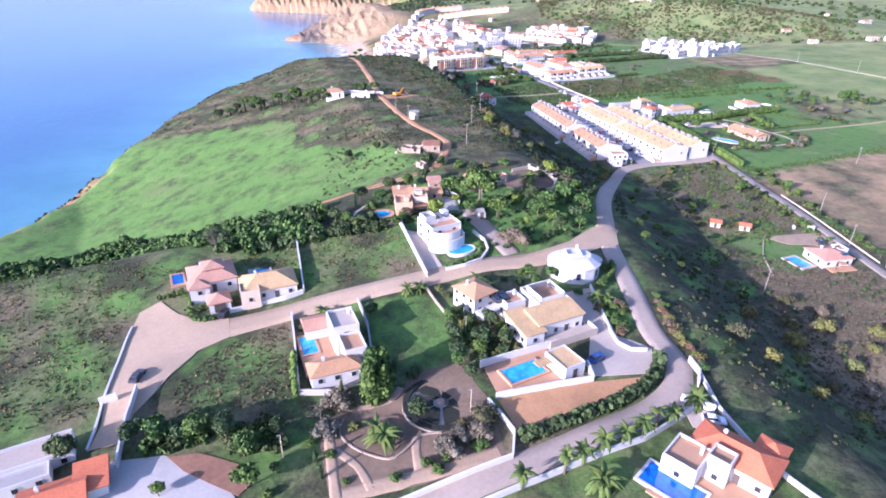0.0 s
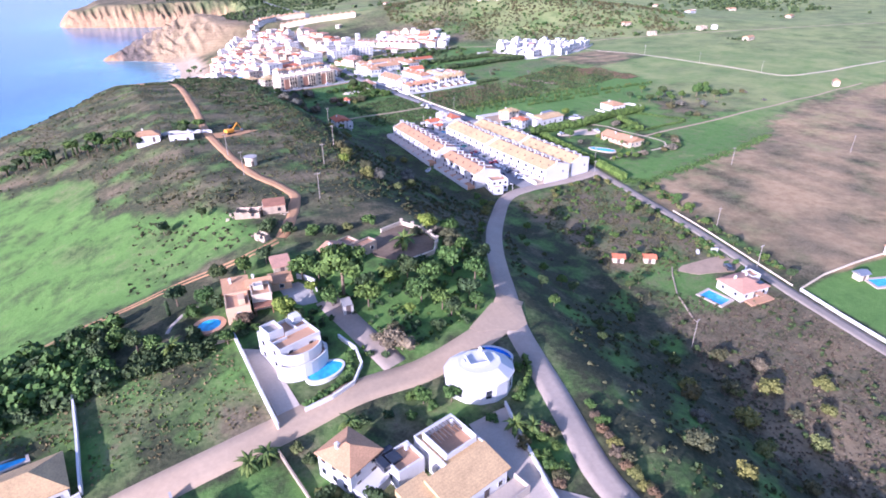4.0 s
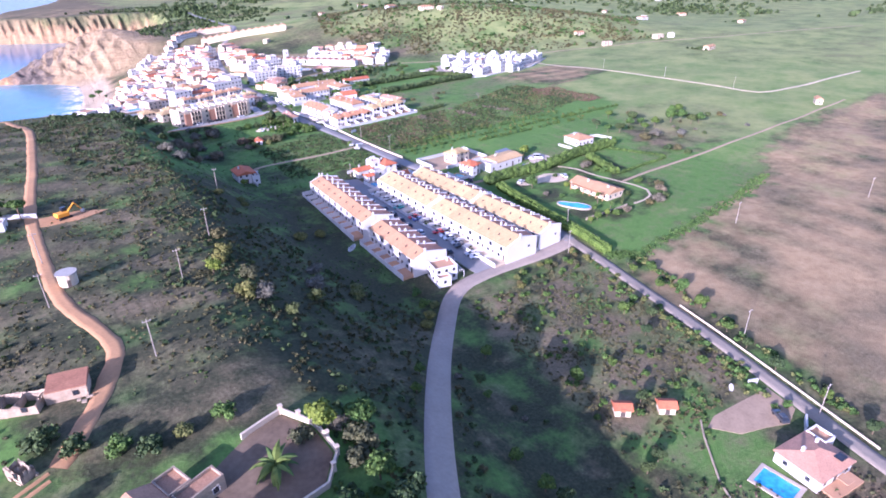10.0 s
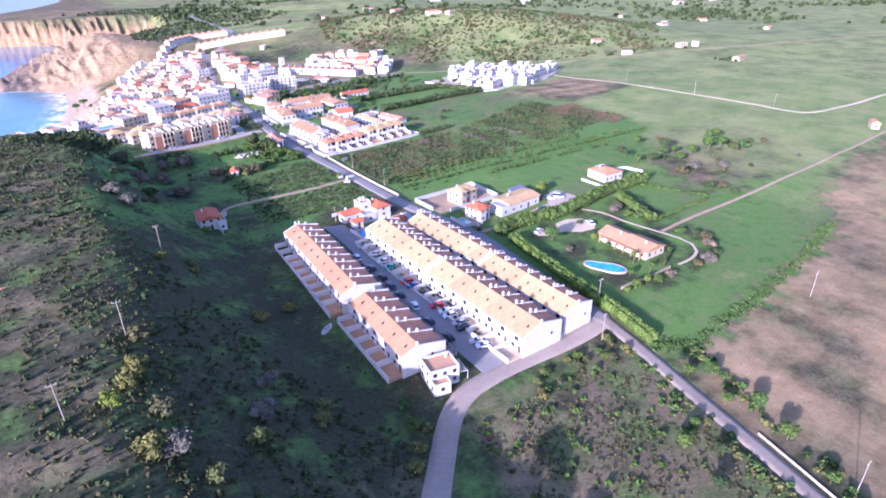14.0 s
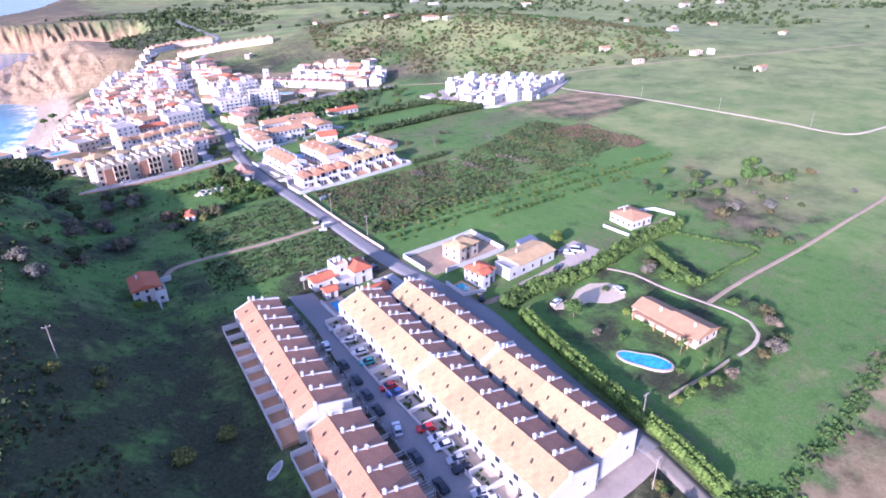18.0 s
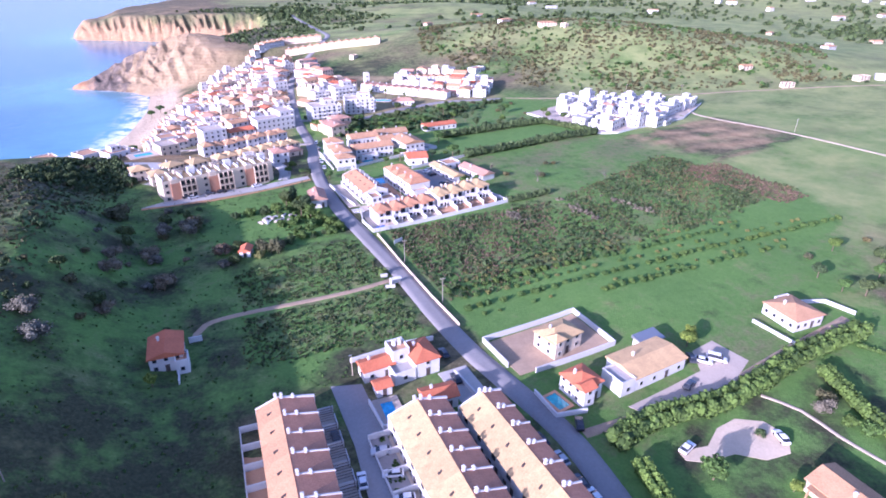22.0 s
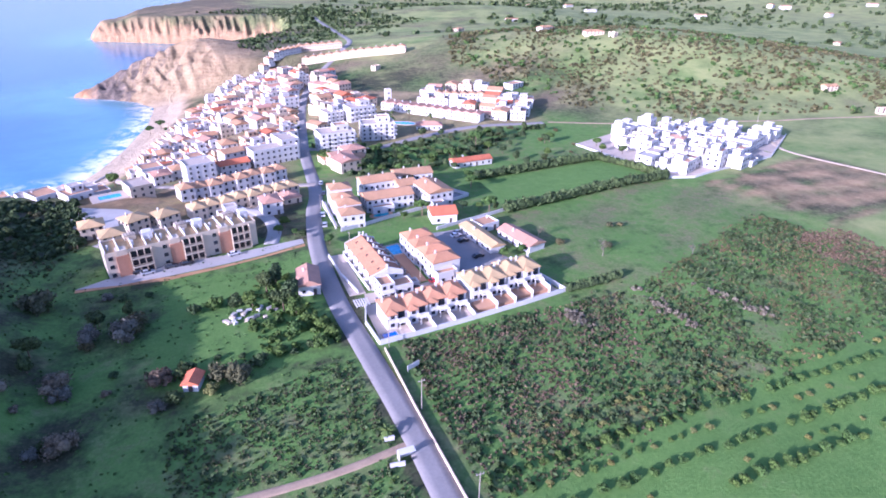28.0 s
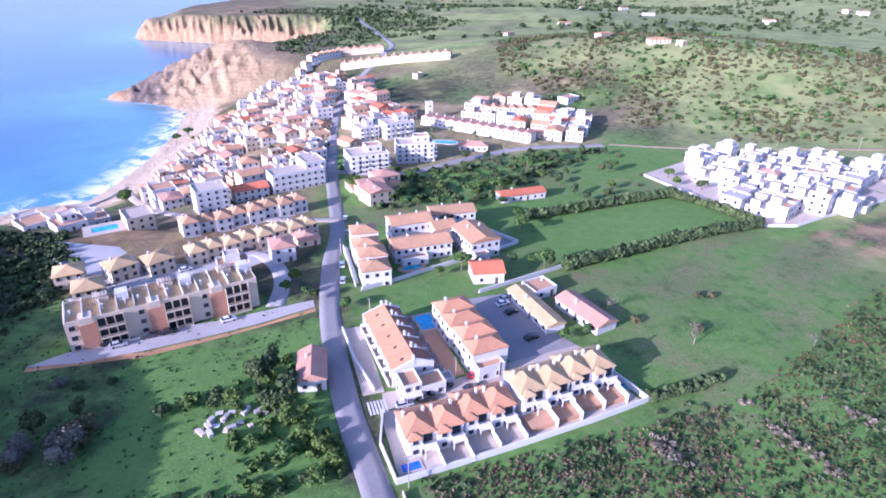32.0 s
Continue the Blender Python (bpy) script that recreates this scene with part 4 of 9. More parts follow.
# ---- the three terraces below the hill ----
def terrace_unit(first, wide, west, east, z_w, z_r, z_e, yard_w, yard_e, tiles_w, tiles_e, label, group, paving=None):
    """One house of a terrace: the row runs along y, the lit slope looks to -x."""
    ob = thing("terraced_house", label, "house", 0, 0, 0, 0, group)
    u = wide / 2
    bm = bmesh.new()
    prof = [(-west, -1.5), (east, -1.5), (east, z_e - 0.1), (0, z_r - 0.1), (-west, z_w - 0.1)]
    a, b = [bm.verts.new((x, -u, z)) for x, z in prof], [bm.verts.new((x, u, z)) for x, z in prof]
    bm.faces.new(a)
    bm.faces.new(b[::-1])
    for k in range(5):
        bm.faces.new((a[k], b[k], b[(k + 1) % 5], a[(k + 1) % 5]))
    part("wall", bm, WHITE, ob)
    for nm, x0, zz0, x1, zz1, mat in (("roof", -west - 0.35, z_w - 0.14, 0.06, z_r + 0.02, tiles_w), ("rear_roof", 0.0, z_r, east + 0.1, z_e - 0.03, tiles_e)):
        bm = bmesh.new()
        q = [(x0, zz0), (x1, zz1), (x1, zz1 + 0.16), (x0, zz0 + 0.16)]
        a, b = [bm.verts.new((x, -u, z)) for x, z in q], [bm.verts.new((x, u, z)) for x, z in q]
        bm.faces.new(a)
        bm.faces.new(b[::-1])
        for k in range(4):
            bm.faces.new((a[k], b[k], b[(k + 1) % 4], a[(k + 1) % 4]))
        part(nm, bm, mat, ob)
    bm = bmesh.new()
    q = [(0.4, z_r - 0.5), (east + 0.3, z_e - 0.9), (east + 0.3, z_e + 0.45), (0.4, z_r + 0.25)]
    a, b = [bm.verts.new((x, u - 0.14, z)) for x, z in q], [bm.verts.new((x, u + 0.14, z)) for x, z in q]
    bm.faces.new(a)
    bm.faces.new(b[::-1])
    for k in range(4):
        bm.faces.new((a[k], b[k], b[(k + 1) % 4], a[(k + 1) % 4]))
    part("party_wall", bm, WHITE, ob)
    chimney(ob, 0.7, u - 0.1, z_r, 1.0)
    chimney(ob, east * 0.42, u - 0.1, z_r + (z_e - z_r) * 0.42, 0.9)
    part("skylight", shared("skylight", lambda: boxes((-0.75, 0.75, -0.2, 0.2, 0, 0.5)), "skylight", DARKWOOD), None, ob, "", (-west * 0.45, -u * 0.2, z_w + (z_r - z_w) * 0.55 - 0.25), 25)
    for k, y in enumerate((-u * 0.45, u * 0.45)):
        if k:
            window(ob, -west, 0.0, 3.3, -90, 1.5, 1.4)
            window(ob, east, y, 3.0, 90, 1.0, 1.1)
            window(ob, -west, y, 0.9, -90, 1.3, 1.2)
    part("door", shared("tdoor", lambda: boxes((-0.5, 0.5, -0.06, 0.02, 0, 2.1)), "door", DARKWOOD), None, ob, "", (-west, -u * 0.45, 0.1), -90)
    part("door", CACHE["tdoor"], None, ob, "", (east, -u * 0.45, 0.1), 90)
    part("terrace", boxes((-west - yard_w + 0.2, -west - 0.01, -u + 0.12, u - 0.12, -1.2, 0.25)), paving or TERRA, ob, "tiled terrace in a walled yard")
    part("yard_wall", boxes((-west - yard_w, -west - 0.02, u - 0.11, u + 0.11, -1.5, 2.0), (-west - yard_w, -west - yard_w + 0.2, -u + 0.11, u - 0.11, -1.5, 1.25)), WHITE, ob)
    part("yard_floor", boxes((east + 0.01, east + yard_e - 0.2, -u + 0.12, u - 0.12, -1.2, 0.2)), PAVED, ob)
    part("yard_wall", boxes((east + 0.31, east + yard_e, u - 0.09, u + 0.09, -1.2, 1.7), (east + yard_e - 0.18, east + yard_e, -u + 0.09, u * 0.3, -1.2, 1.2)), WHITE, ob)
    part("pergola", boxes(*[(east + 0.32, east + yard_e - 0.4, -u + 0.5 + k * 0.7, -u + 0.58 + k * 0.7, 2.35, 2.47) for k in range(int(wide / 0.7) - 1)],
                          (east + yard_e - 0.55, east + yard_e - 0.43, -u + 0.3, -u + 0.42, 0.2, 2.35), (east + yard_e - 0.55, east + yard_e - 0.43, u - 0.5, u - 0.38, 0.2, 2.35)), DARKWOOD, ob, "dark timber pergola")
    return ob


def terrace_row(x, y0, y1, count, yaw, dims, tiles_w, tiles_e, label, group, end_h=0.5):
    wide = (y1 - y0) / count
    unit = terrace_unit(None, wide, *dims, tiles_w, tiles_e, label, group, TERRA if tiles_w is TILE_PALE else SAND)
    mid = (y0 + y1) / 2
    base = pose(x, mid, ground(x, mid) + 0.05, 0, 0, yaw)
    west, east, z_w, z_r, z_e = dims[:5]
    for k in range(count):
        m = base @ Matrix.Translation((0, (k + 0.5) * wide - (y1 - y0) / 2, 0))
        if k == 0:
            unit.matrix_basis = m
        else:
            copy_thing(unit, m)
    for s in (-1, 1):
        end = thing("end_wall", "white rendered gable wall closing a terrace", "wall", 0, 0, 0, 0, "terrace gables")
        end.matrix_basis = base @ Matrix.Translation((0, s * ((y1 - y0) / 2 + 0.16), 0))
        bm = bmesh.new()
        prof = [(-west - 0.4, -1.5), (east + 0.35, -1.5), (east + 0.35, z_e + 0.5), (0, z_r + 0.35), (-west - 0.4, z_w + 0.15)]
        a, b = [bm.verts.new((px, -0.15, z)) for px, z in prof], [bm.verts.new((px, 0.15, z)) for px, z in prof]
        bm.faces.new(a)
        bm.faces.new(b[::-1])
        for k in range(5):
            bm.faces.new((a[k], b[k], b[(k + 1) % 5], a[(k + 1) % 5]))
        part("wall", bm, WHITE, end)
        chimney(end, -west * 0.1, 0, z_r, 1.0)
        window(end, east * 0.5, s * 0.15, 3.0, 180 if s > 0 else 0, 0.8, 0.9)


ROW_A, ROW_B = (4.4, 7.2, 5.4, 7.2, 5.4, 4.2, 4.0), (6.2, 6.6, 5.4, 7.6, 5.7, 5.0, 1.6)
ROW_C = (5.2, 4.6, 5.3, 7.4, 6.2, 1.8, 1.2)
LAB = "white terraced house with a tiled roof and walled yards"
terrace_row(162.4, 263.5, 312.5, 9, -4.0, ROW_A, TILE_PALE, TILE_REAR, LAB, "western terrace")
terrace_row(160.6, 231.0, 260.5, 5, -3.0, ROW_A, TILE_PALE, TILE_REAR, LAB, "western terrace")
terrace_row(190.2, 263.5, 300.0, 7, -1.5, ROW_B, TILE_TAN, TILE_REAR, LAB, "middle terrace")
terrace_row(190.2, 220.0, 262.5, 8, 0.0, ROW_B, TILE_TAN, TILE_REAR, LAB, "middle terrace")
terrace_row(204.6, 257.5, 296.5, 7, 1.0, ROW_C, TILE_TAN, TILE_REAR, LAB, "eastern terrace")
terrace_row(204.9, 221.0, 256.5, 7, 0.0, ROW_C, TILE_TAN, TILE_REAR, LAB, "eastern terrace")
area("courtyard", [(172, 221), (183, 221), (183, 262), (184, 318), (177, 320), (176.5, 300), (172, 262)], ASPHALT, 0.13, "grey asphalt parking court between the terraces")
area("forecourt", [(197.6, 222), (199, 222), (199, 296), (197.6, 296)], CONCRETE, 0.1, "narrow concrete alley between the terraces")

corner = thing("house", "white corner house with terrace roof and pergola", "house", 162.3, 225.8, -12)
wing(corner, 0, 0, 7.5, 6.0, 4.6, "flat", near=True, wins="swe", gap=2.4)
wing(corner, -1.6, -4.2, 4.2, 2.6, 2.6, "flat", floors=1, near=True, wins="sw", door=False, stacks=0)
part("pergola", boxes(*[(3.9, 6.2, -2.6 + k * 0.6, -2.5 + k * 0.6, 2.4, 2.52) for k in range(9)], (6.1, 6.22, -2.7, -2.58, 0, 2.4), (6.1, 6.22, 2.2, 2.32, 0, 2.4)), WHITE, corner, "white timber pergola")


# ---- the hamlet on the hill ----
v = thing("villa", "pale house with pinkish tiled hip roofs", "house", -14.5, 137.6, 8)
wing(v, 0, 0, 10.5, 9.5, 3.2, "hip", 2.2, tiles=TILE_PINK, floors=1, near=True)
wing(v, -3.5, -4.5, 4.5, 4.0, 3.0, "hip", 1.1, tiles=TILE_PINK, floors=1, near=True, wins="s", stacks=0, door=False)
wing(v, 0.5, 0.5, 4.5, 4.5, 5.0, "hip", 1.2, tiles=TILE_PINK, floors=1, wins="", stacks=0)
g1 = thing("garage", "small garage with pink tiled hip roof", "garage", -13.0, 128.0, 8)
wing(g1, 0, 0, 4.8, 4.6, 2.6, "hip", 1.3, tiles=TILE_PINK, floors=1, near=True, wins="e", stacks=0, door=False)
part("garage_door", boxes((-1.3, 1.3, -2.4, -2.28, 0, 2.2)), DARKWOOD, g1)
pool(-23.0, 141.7, 8, 2.6, 5.4, WATER_DEEP, deck=TERRA)
v = thing("villa", "cream bungalow with a wide yellowish hip roof", "house", -1.4, 131.0, 4)
wing(v, 0, 0, 12.8, 8.4, 3.2, "hip", 2.2, walls=WHITE, tiles=TILE_TAN, floors=1, near=True)
wing(v, -4.6, -3.0, 4.4, 4.6, 3.4, "flat", walls=CREAM, floors=1, near=True, wins="s", door=False, stacks=0)
pool(-3.0, 139.4, 8, 4.8, 1.8, WATER)

v = thing("villa", "white villa with sun terraces and a low tiled wing", "house", 11.0, 103.5, 4)
wing(v, 2.2, 2.2, 5.6, 7.0, 6.0, "flat", near=True, floor_mat=PAVED)
wing(v, 2.6, -4.6, 4.6, 6.0, 4.4, "flat", near=True, wins="we", floors=1, door=False, stacks=0)
wing(v, -2.2, -8.6, 10.0, 4.6, 3.0, "hip", 1.3, tiles=TILE_PALE, floors=1, near=True, wins="sw", door=False)
wing(v, -2.6, 7.5, 5.6, 5.0, 3.0, "gable", 1.2, tiles=TILE_PINK, floors=1, near=True, wins="we", door=False, stacks=0)
part("terrace", boxes((-7.6, -0.4, -6.0, 5.0, -1.5, 0.35)), TERRA, v, "terracotta pool terrace")
part("stair_wall", boxes((-0.4, 0.1, -3.0, 4.0, 0, 4.2), (0.1, 2.0, -1.8, -1.5, 0, 4.8)), WHITE, v)
pool(5.4, 106.4, 4, 3.2, 6.6, WATER, rim=0.4, lift=0.5, deck=TERRA, z=ground(11.0, 103.5))

v = thing("villa", "tall white villa with curved stepped balconies", "house", 46.0, 137.6, 12)
wing(v, 0, 1.8, 9.0, 8.6, 5.3, "flat", near=True, floor_mat=TERRA)
wing(v, -2.6, 3.6, 3.2, 3.6, 6.7, "flat", near=True, wins="s", floors=1, door=False, stacks=0, floor_mat=PAVED)
for r, z, mat in ((5.8, 2.0, TERRA), (4.6, 4.1, TERRA)):
    arc = [(r * 0.95 * math.cos(math.pi + math.pi * k / 12), -2.3 + r * 0.62 * math.sin(math.pi + math.pi * k / 12)) for k in range(13)]
    part("balcony", prism(bmesh.new(), arc, z - 3.2 if z < 3 else z - 2.0, z), WHITE, v)
    inner = [(x * 0.93, -2.3 + (y + 2.3) * 0.93) for x, y in arc]
    bm = bmesh.new()
    a = [[bm.verts.new((x, y, zz)) for x, y in line] for line, zz in ((arc, z), (arc, z + 0.7), (inner, z + 0.7), (inner, z))]
    for s in range(4):
        for k in range(12):
            bm.faces.new((a[s][k], a[s][k + 1], a[(s + 1) % 4][k + 1], a[(s + 1) % 4][k]))
    part("parapet", bm, WHITE, v, "curved white parapet")
    part("balcony_floor", prism(bmesh.new(), [(x * 0.97, -2.33 + (y + 2.3) * 0.97) for x, y in inner], z - 0.02, z + 0.05), TERRA, v)
part("side_wall", boxes((4.5, 4.8, -3.5, 5.0, -1, 3.4), (4.8, 6.4, 3.0, 3.2, -1, 3.4)), WHITE, v)
pool(49.6, 131.6, 12, 7.6, 4.4, WATER, "oval", "oval blue pool with a curved white rim", 0.5, 0.5, WHITE)
part("roof_wall", boxes((-1.0, 4.2, 1.2, 1.4, 5.37, 6.3), (1.6, 1.8, 1.4, 5.8, 5.37, 6.2), (-4.2, -1.2, 0.4, 0.6, 5.37, 6.0)), WHITE, v, "low walls stepping over the roof terrace")
part("stair_head", soft_box((2.2, 4.1, 3.6, 5.6, 5.37, 7.0), 0.05), WHITE, v)
area("driveway", [(37.2, 146), (41.6, 143), (42.4, 124.6), (38.0, 123.2)], PAVED, 0.1, "pale paved driveway with white walls")
wall_line([(37.0, 149.5), (37.0, 135), (37.2, 122.6)], 1.5)
wall_line([(42.6, 124.0), (48, 124.2), (53, 125.6), (56.5, 129.5), (57.2, 134), (55.6, 139)], 0.9)

v = thing("villa", "round white villa with a stepped faceted roof", "house", 73.5, 113.5, -15)
for r, z0, z1, mat in ((6.6, -2.5, 3.2, WHITE), (6.9, 3.2, 3.45, WHITE), (4.6, 3.45, 4.6, WHITE)):
    part("wall", prism(bmesh.new(), [(r * math.cos(2 * math.pi * k / 14), r * 0.86 * math.sin(2 * math.pi * k / 14)) for k in range(14)], z0, z1), mat, v)
bm = bmesh.new()
ring = [bm.verts.new((6.7 * math.cos(2 * math.pi * k / 14), 5.8 * math.sin(2 * math.pi * k / 14), 3.46)) for k in range(14)]
top = [bm.verts.new((4.2 * math.cos(2 * math.pi * k / 14), 3.6 * math.sin(2 * math.pi * k / 14), 5.1)) for k in range(14)]
for k in range(14):
    bm.faces.new((ring[k], ring[(k + 1) % 14], top[(k + 1) % 14], top[k]))
bm.faces.new(top)
part("roof", bm, WHITE, v, "white rendered faceted roof")
for k in range(14):
    if k % 2 == 0:
        a = 2 * math.pi * (k + 0.5) / 14
        window(v, 6.42 * math.cos(a), 5.52 * math.sin(a), 0.6, math.degrees(a) + 90, 1.3, 1.9, WHITE, True)
part("parapet", boxes((-2.2, 1.6, -1.2, -1.0, 5.1, 5.7), (1.4, 1.6, -1.0, 1.8, 5.1, 5.7), (-2.2, -2.0, -1.0, 1.8, 5.1, 5.7)), WHITE, v)
chimney(v, 1.0, 2.2, 5.1, 1.2)
chimney(v, -3.0, 0.5, 4.2, 1.2)
pool(81.2, 118.4, -60, 6.6, 3.6, WATER_DEEP, "oval", "half-round deep blue pool beside the round villa", 0.5, 0.6, WHITE)

small = house("small white house with a pale tiled hip roof", 44.3, 107.8, 20, 6.6, 7.4, 4.8, "hip", rh=1.6, near=True, gap=2.4)
part("terrace", boxes((-3.0, 3.4, -6.6, -3.72, -2, 1.6)), WHITE, small)


v = thing("villa", "sprawling sand-coloured villa with flat roofs and courtyards", "house", 56.5, 97.2, 8)
wing(v, 3.2, 3.8, 8.0, 8.6, 4.4, "flat", walls=WHITE, near=True, floors=1, floor_mat=TILE_TAN, parapet=0.35)
wing(v, 1.0, -3.2, 11.5, 5.4, 4.0, "pent", 0.9, walls=WHITE, tiles=TILE_TAN, near=True, floors=1, wins="se", gap=2.6, stacks=0)
wing(v, -6.6, -3.0, 4.6, 8.4, 3.4, "pent", 1.0, walls=WHITE, tiles=TILE_TAN, near=True, floors=1, wins="sw", gap=2.6, stacks=0, door=False)
wing(v, -4.4, 6.2, 5.0, 4.6, 3.6, "flat", near=True, floors=1, wins="w", door=False)
part("conservatory", prism(bmesh.new(), [(-8.2, 6.0), (-4.6, 6.0), (-4.6, 9.6), (-8.2, 9.6)], 3.2, 4.2), GLASS, v, "glass roof over a white room")
part("terrace", boxes((-4.0, 8.4, -9.0, -6.0, -2, 0.6), (-4.0, 8.4, -9.2, -9.0, -2, 1.5), (8.4, 8.6, -9.2, -5.9, -2, 1.5)), PAVED, v)
part("roof_court", boxes((0.2, 6.2, 1.0, 6.6, 4.47, 4.56)), TERRA, v, "terracotta roof court")
part("court_wall", boxes((0.0, 0.2, 0.8, 6.8, 4.4, 5.9), (6.2, 6.4, 0.8, 6.8, 4.4, 5.9), (0.2, 6.2, 0.8, 1.0, 4.4, 5.5), (0.2, 6.2, 6.6, 6.8, 4.4, 5.9)), WHITE, v)
part("pergola", boxes(*[(0.3 + k * 0.75, 0.42 + k * 0.75, 3.4, 6.6, 5.6, 5.75) for k in range(8)]), DARKWOOD, v, "dark timber slats over the court")
v = thing("pool_house", "low white pool house with tiled flat roof", "house", 53.6, 81.2, 12)
wing(v, 0, 0, 5.0, 6.4, 2.9, "flat", near=True, floors=1, floor_mat=TILE_TAN, wins="se", parapet=0.3, stacks=0)
part("awning", boxes((-6.0, -2.6, 2.4, 2.6, 2.0, 2.2), (-6.0, -2.6, 0.6, 2.6, 2.2, 2.35)), TILE_TAN, v)
pool(45.4, 82.6, 10, 8.4, 4.4, WATER, rim=0.5, lift=0.6, deck=TERRA)
area("pool_terrace", [(38.4, 86.5), (53, 88.2), (56.5, 78.0), (38.0, 77.2)], TERRA, 0.12, "terracotta pool terrace with white walls")
area("courtyard", [(57, 77.5), (70.5, 74.8), (76.5, 79.5), (73.4, 84.5), (70.5, 88), (72.2, 97), (74.5, 106), (66.2, 106), (65, 90)], PAVED, 0.12, "pale paved driveway and forecourt")
area("earth_strip", [(37.4, 77.0), (57, 76.0), (69.8, 74.2), (65, 70.8), (50, 68.6), (38, 67.6)], DIRT, 0.08, "strip of bare sandy earth", "ground")
wall_line([(37.6, 86.8), (46, 87.6), (56, 88.4)], 1.6)
wall_line([(37.2, 77.4), (47, 76.8), (57.4, 76.2), (58.6, 80.6)], 1.4)
wall_line([(74.6, 106.5), (71.6, 97), (69.6, 89.0), (68.9, 85.2), (70.2, 82.3), (73.4, 81.2)], 0.9)

v = thing("villa", "white villa with a long red tiled roof", "house", 67.0, 50.0, -62)
wing(v, 0, 2.0, 13.0, 7.0, 3.6, "hip", 1.9, tiles=TILE_RED, floors=1, near=True)
wing(v, 4.0, 7.0, 4.2, 4.2, 3.4, "hip", 1.4, tiles=TILE_RED, floors=1, near=True, wins="n", door=False, stacks=0)
wing(v, -5.6, -4.4, 5.6, 6.4, 3.6, "flat", near=True, floors=1, wins="sw", door=False, floor_mat=TERRA)
wing(v, -1.0, -2.2, 3.6, 3.4, 4.8, "flat", floors=1, near=True, wins="s", door=False, stacks=0)
part("terrace", boxes((-8.0, 9.0, -13.0, -1.6, -2, 0.3)), TERRA, v, "terracotta pool terrace")
pool(56.4, 50.4, 28, 4.8, 9.4, WATER_DEEP, rim=0.5, lift=0.5, deck=WHITE, z=ground(67.0, 50.0))
area("driveway", [(70.5, 66.4), (74.4, 62.0), (73.6, 56.0), (68.6, 60.4)], PAVED, 0.12, "paved parking place behind a white wall")
wall_line([(79.4, 75.4), (78.6, 71.4), (76.2, 68.6)], 1.5)
wall_line([(79.8, 75.0), (76, 62.6), (74.6, 51.0), (77, 40)], 1.1, cap=False)
wall_line([(70.8, 66.8), (74.8, 62.2)], 1.7)
wall_line([(72, 64.0), (58, 60.0), (44, 58.8), (26, 57.0), (4, 52.6)], 1.2)

v = thing("villa", "low white house with terraces below the road", "house", -43.0, 88.0, 12)
wing(v, 0, 2.0, 13.0, 5.6, 2.8, "flat", near=True, floors=1, wins="se", floor_mat=PAVED)
wing(v, -2.0, -2.6, 10.0, 3.4, 2.2, "flat", near=True, floors=1, wins="s", floor_mat=CONCRETE, door=False, stacks=0)
v = thing("villa", "white house with orange tiled gable roofs", "house", -37.5, 79.2, 8)
wing(v, 0, 0, 9.0, 5.6, 2.8, "gable", 1.3, tiles=TILE_RED, floors=1, near=True)
wing(v, 5.4, 1.6, 4.4, 5.4, 3.0, "pent", 1.0, tiles=TILE_RED, floors=1, near=True, wins="e", stacks=0, door=False)
area("driveway", [(-31.5, 86), (-22, 84.6), (-15.5, 80), (-10.5, 72), (-9.5, 60), (-28, 60), (-31.5, 74)], CONCRETE, 0.1, "pale concrete driveway in a curve")
area("turning_place", [(-34.5, 105), (-33.4, 118), (-31, 131.4), (-26.5, 134), (-22.2, 127.6), (-17.5, 123.6), (-11, 122.8), (-11, 116.4), (-17.6, 113.6), (-22.6, 106.6), (-25.5, 101.6), (-28.6, 97.6), (-29.8, 90), (-34.8, 90), (-34, 97)], ASPHALT_PALE, 0.2, "wide dusty turning place with white walls", "road")
wall_line([(-35, 90), (-34.6, 101.8), (-33.8, 112), (-32, 126)], 0.55)
wall_line([(-35, 102.2), (-31.8, 102.4)], 1.8)
wall_line([(-28.4, 103.6), (-29.4, 96), (-29.2, 84)], 1.8)
wall_line([(-10.8, 125.0), (-4, 126.2), (2, 126.2), (6.6, 126.8)], 1.1)
wall_line([(6.8, 127.2), (7.2, 140), (7.6, 155.4)], 1.6)
wall_line([(3.0, 119.4), (2.6, 107), (2.0, 93.6)], 1.2)
wall_line([(18.6, 118.6), (18.8, 108), (17.4, 96)], 1.5, mat=CONCRETE, label="grey plot wall beside the villa")
wall_line([(35.6, 118.8), (36.6, 108), (37.6, 96)], 0.8, mat=STONE, label="low rubble wall along a garden", cap=False)
wall_line([(2, 92.6), (8, 90.4), (17, 92)], 1.3, mat=CONCRETE, label="low grey wall under the villa")
wall_line([(35.4, 77), (37, 68.6), (34.6, 63.8), (20, 62.6), (2, 60.8)], 1.2)

area("garden_ground", [(4, 84), (12, 85), (20, 84.6), (24, 90), (34, 90), (36, 78), (34, 66), (33.5, 63.6), (18, 64.2), (4, 66)], EARTH, 0.05, "brown garden earth strewn with leaves", "ground")
for line, wide in (([(4.5, 66.4), (14, 66.0), (24, 65.6), (33, 65.8)], 2.6), ([(5, 66), (5.4, 74), (6.2, 84)], 1.8), ([(10.6, 66), (9.4, 71), (6.4, 76)], 1.5), ([(19, 66), (19.6, 71), (20.6, 74)], 1.6), ([(12.0, 84.6), (18, 84.6), (21, 87)], 1.4)):
    tagged(ribbon("path", line, wide, TAN_EARTH, 0.09, 1.5, 0.15), "tan earth path between garden beds", "path", kind="structure")

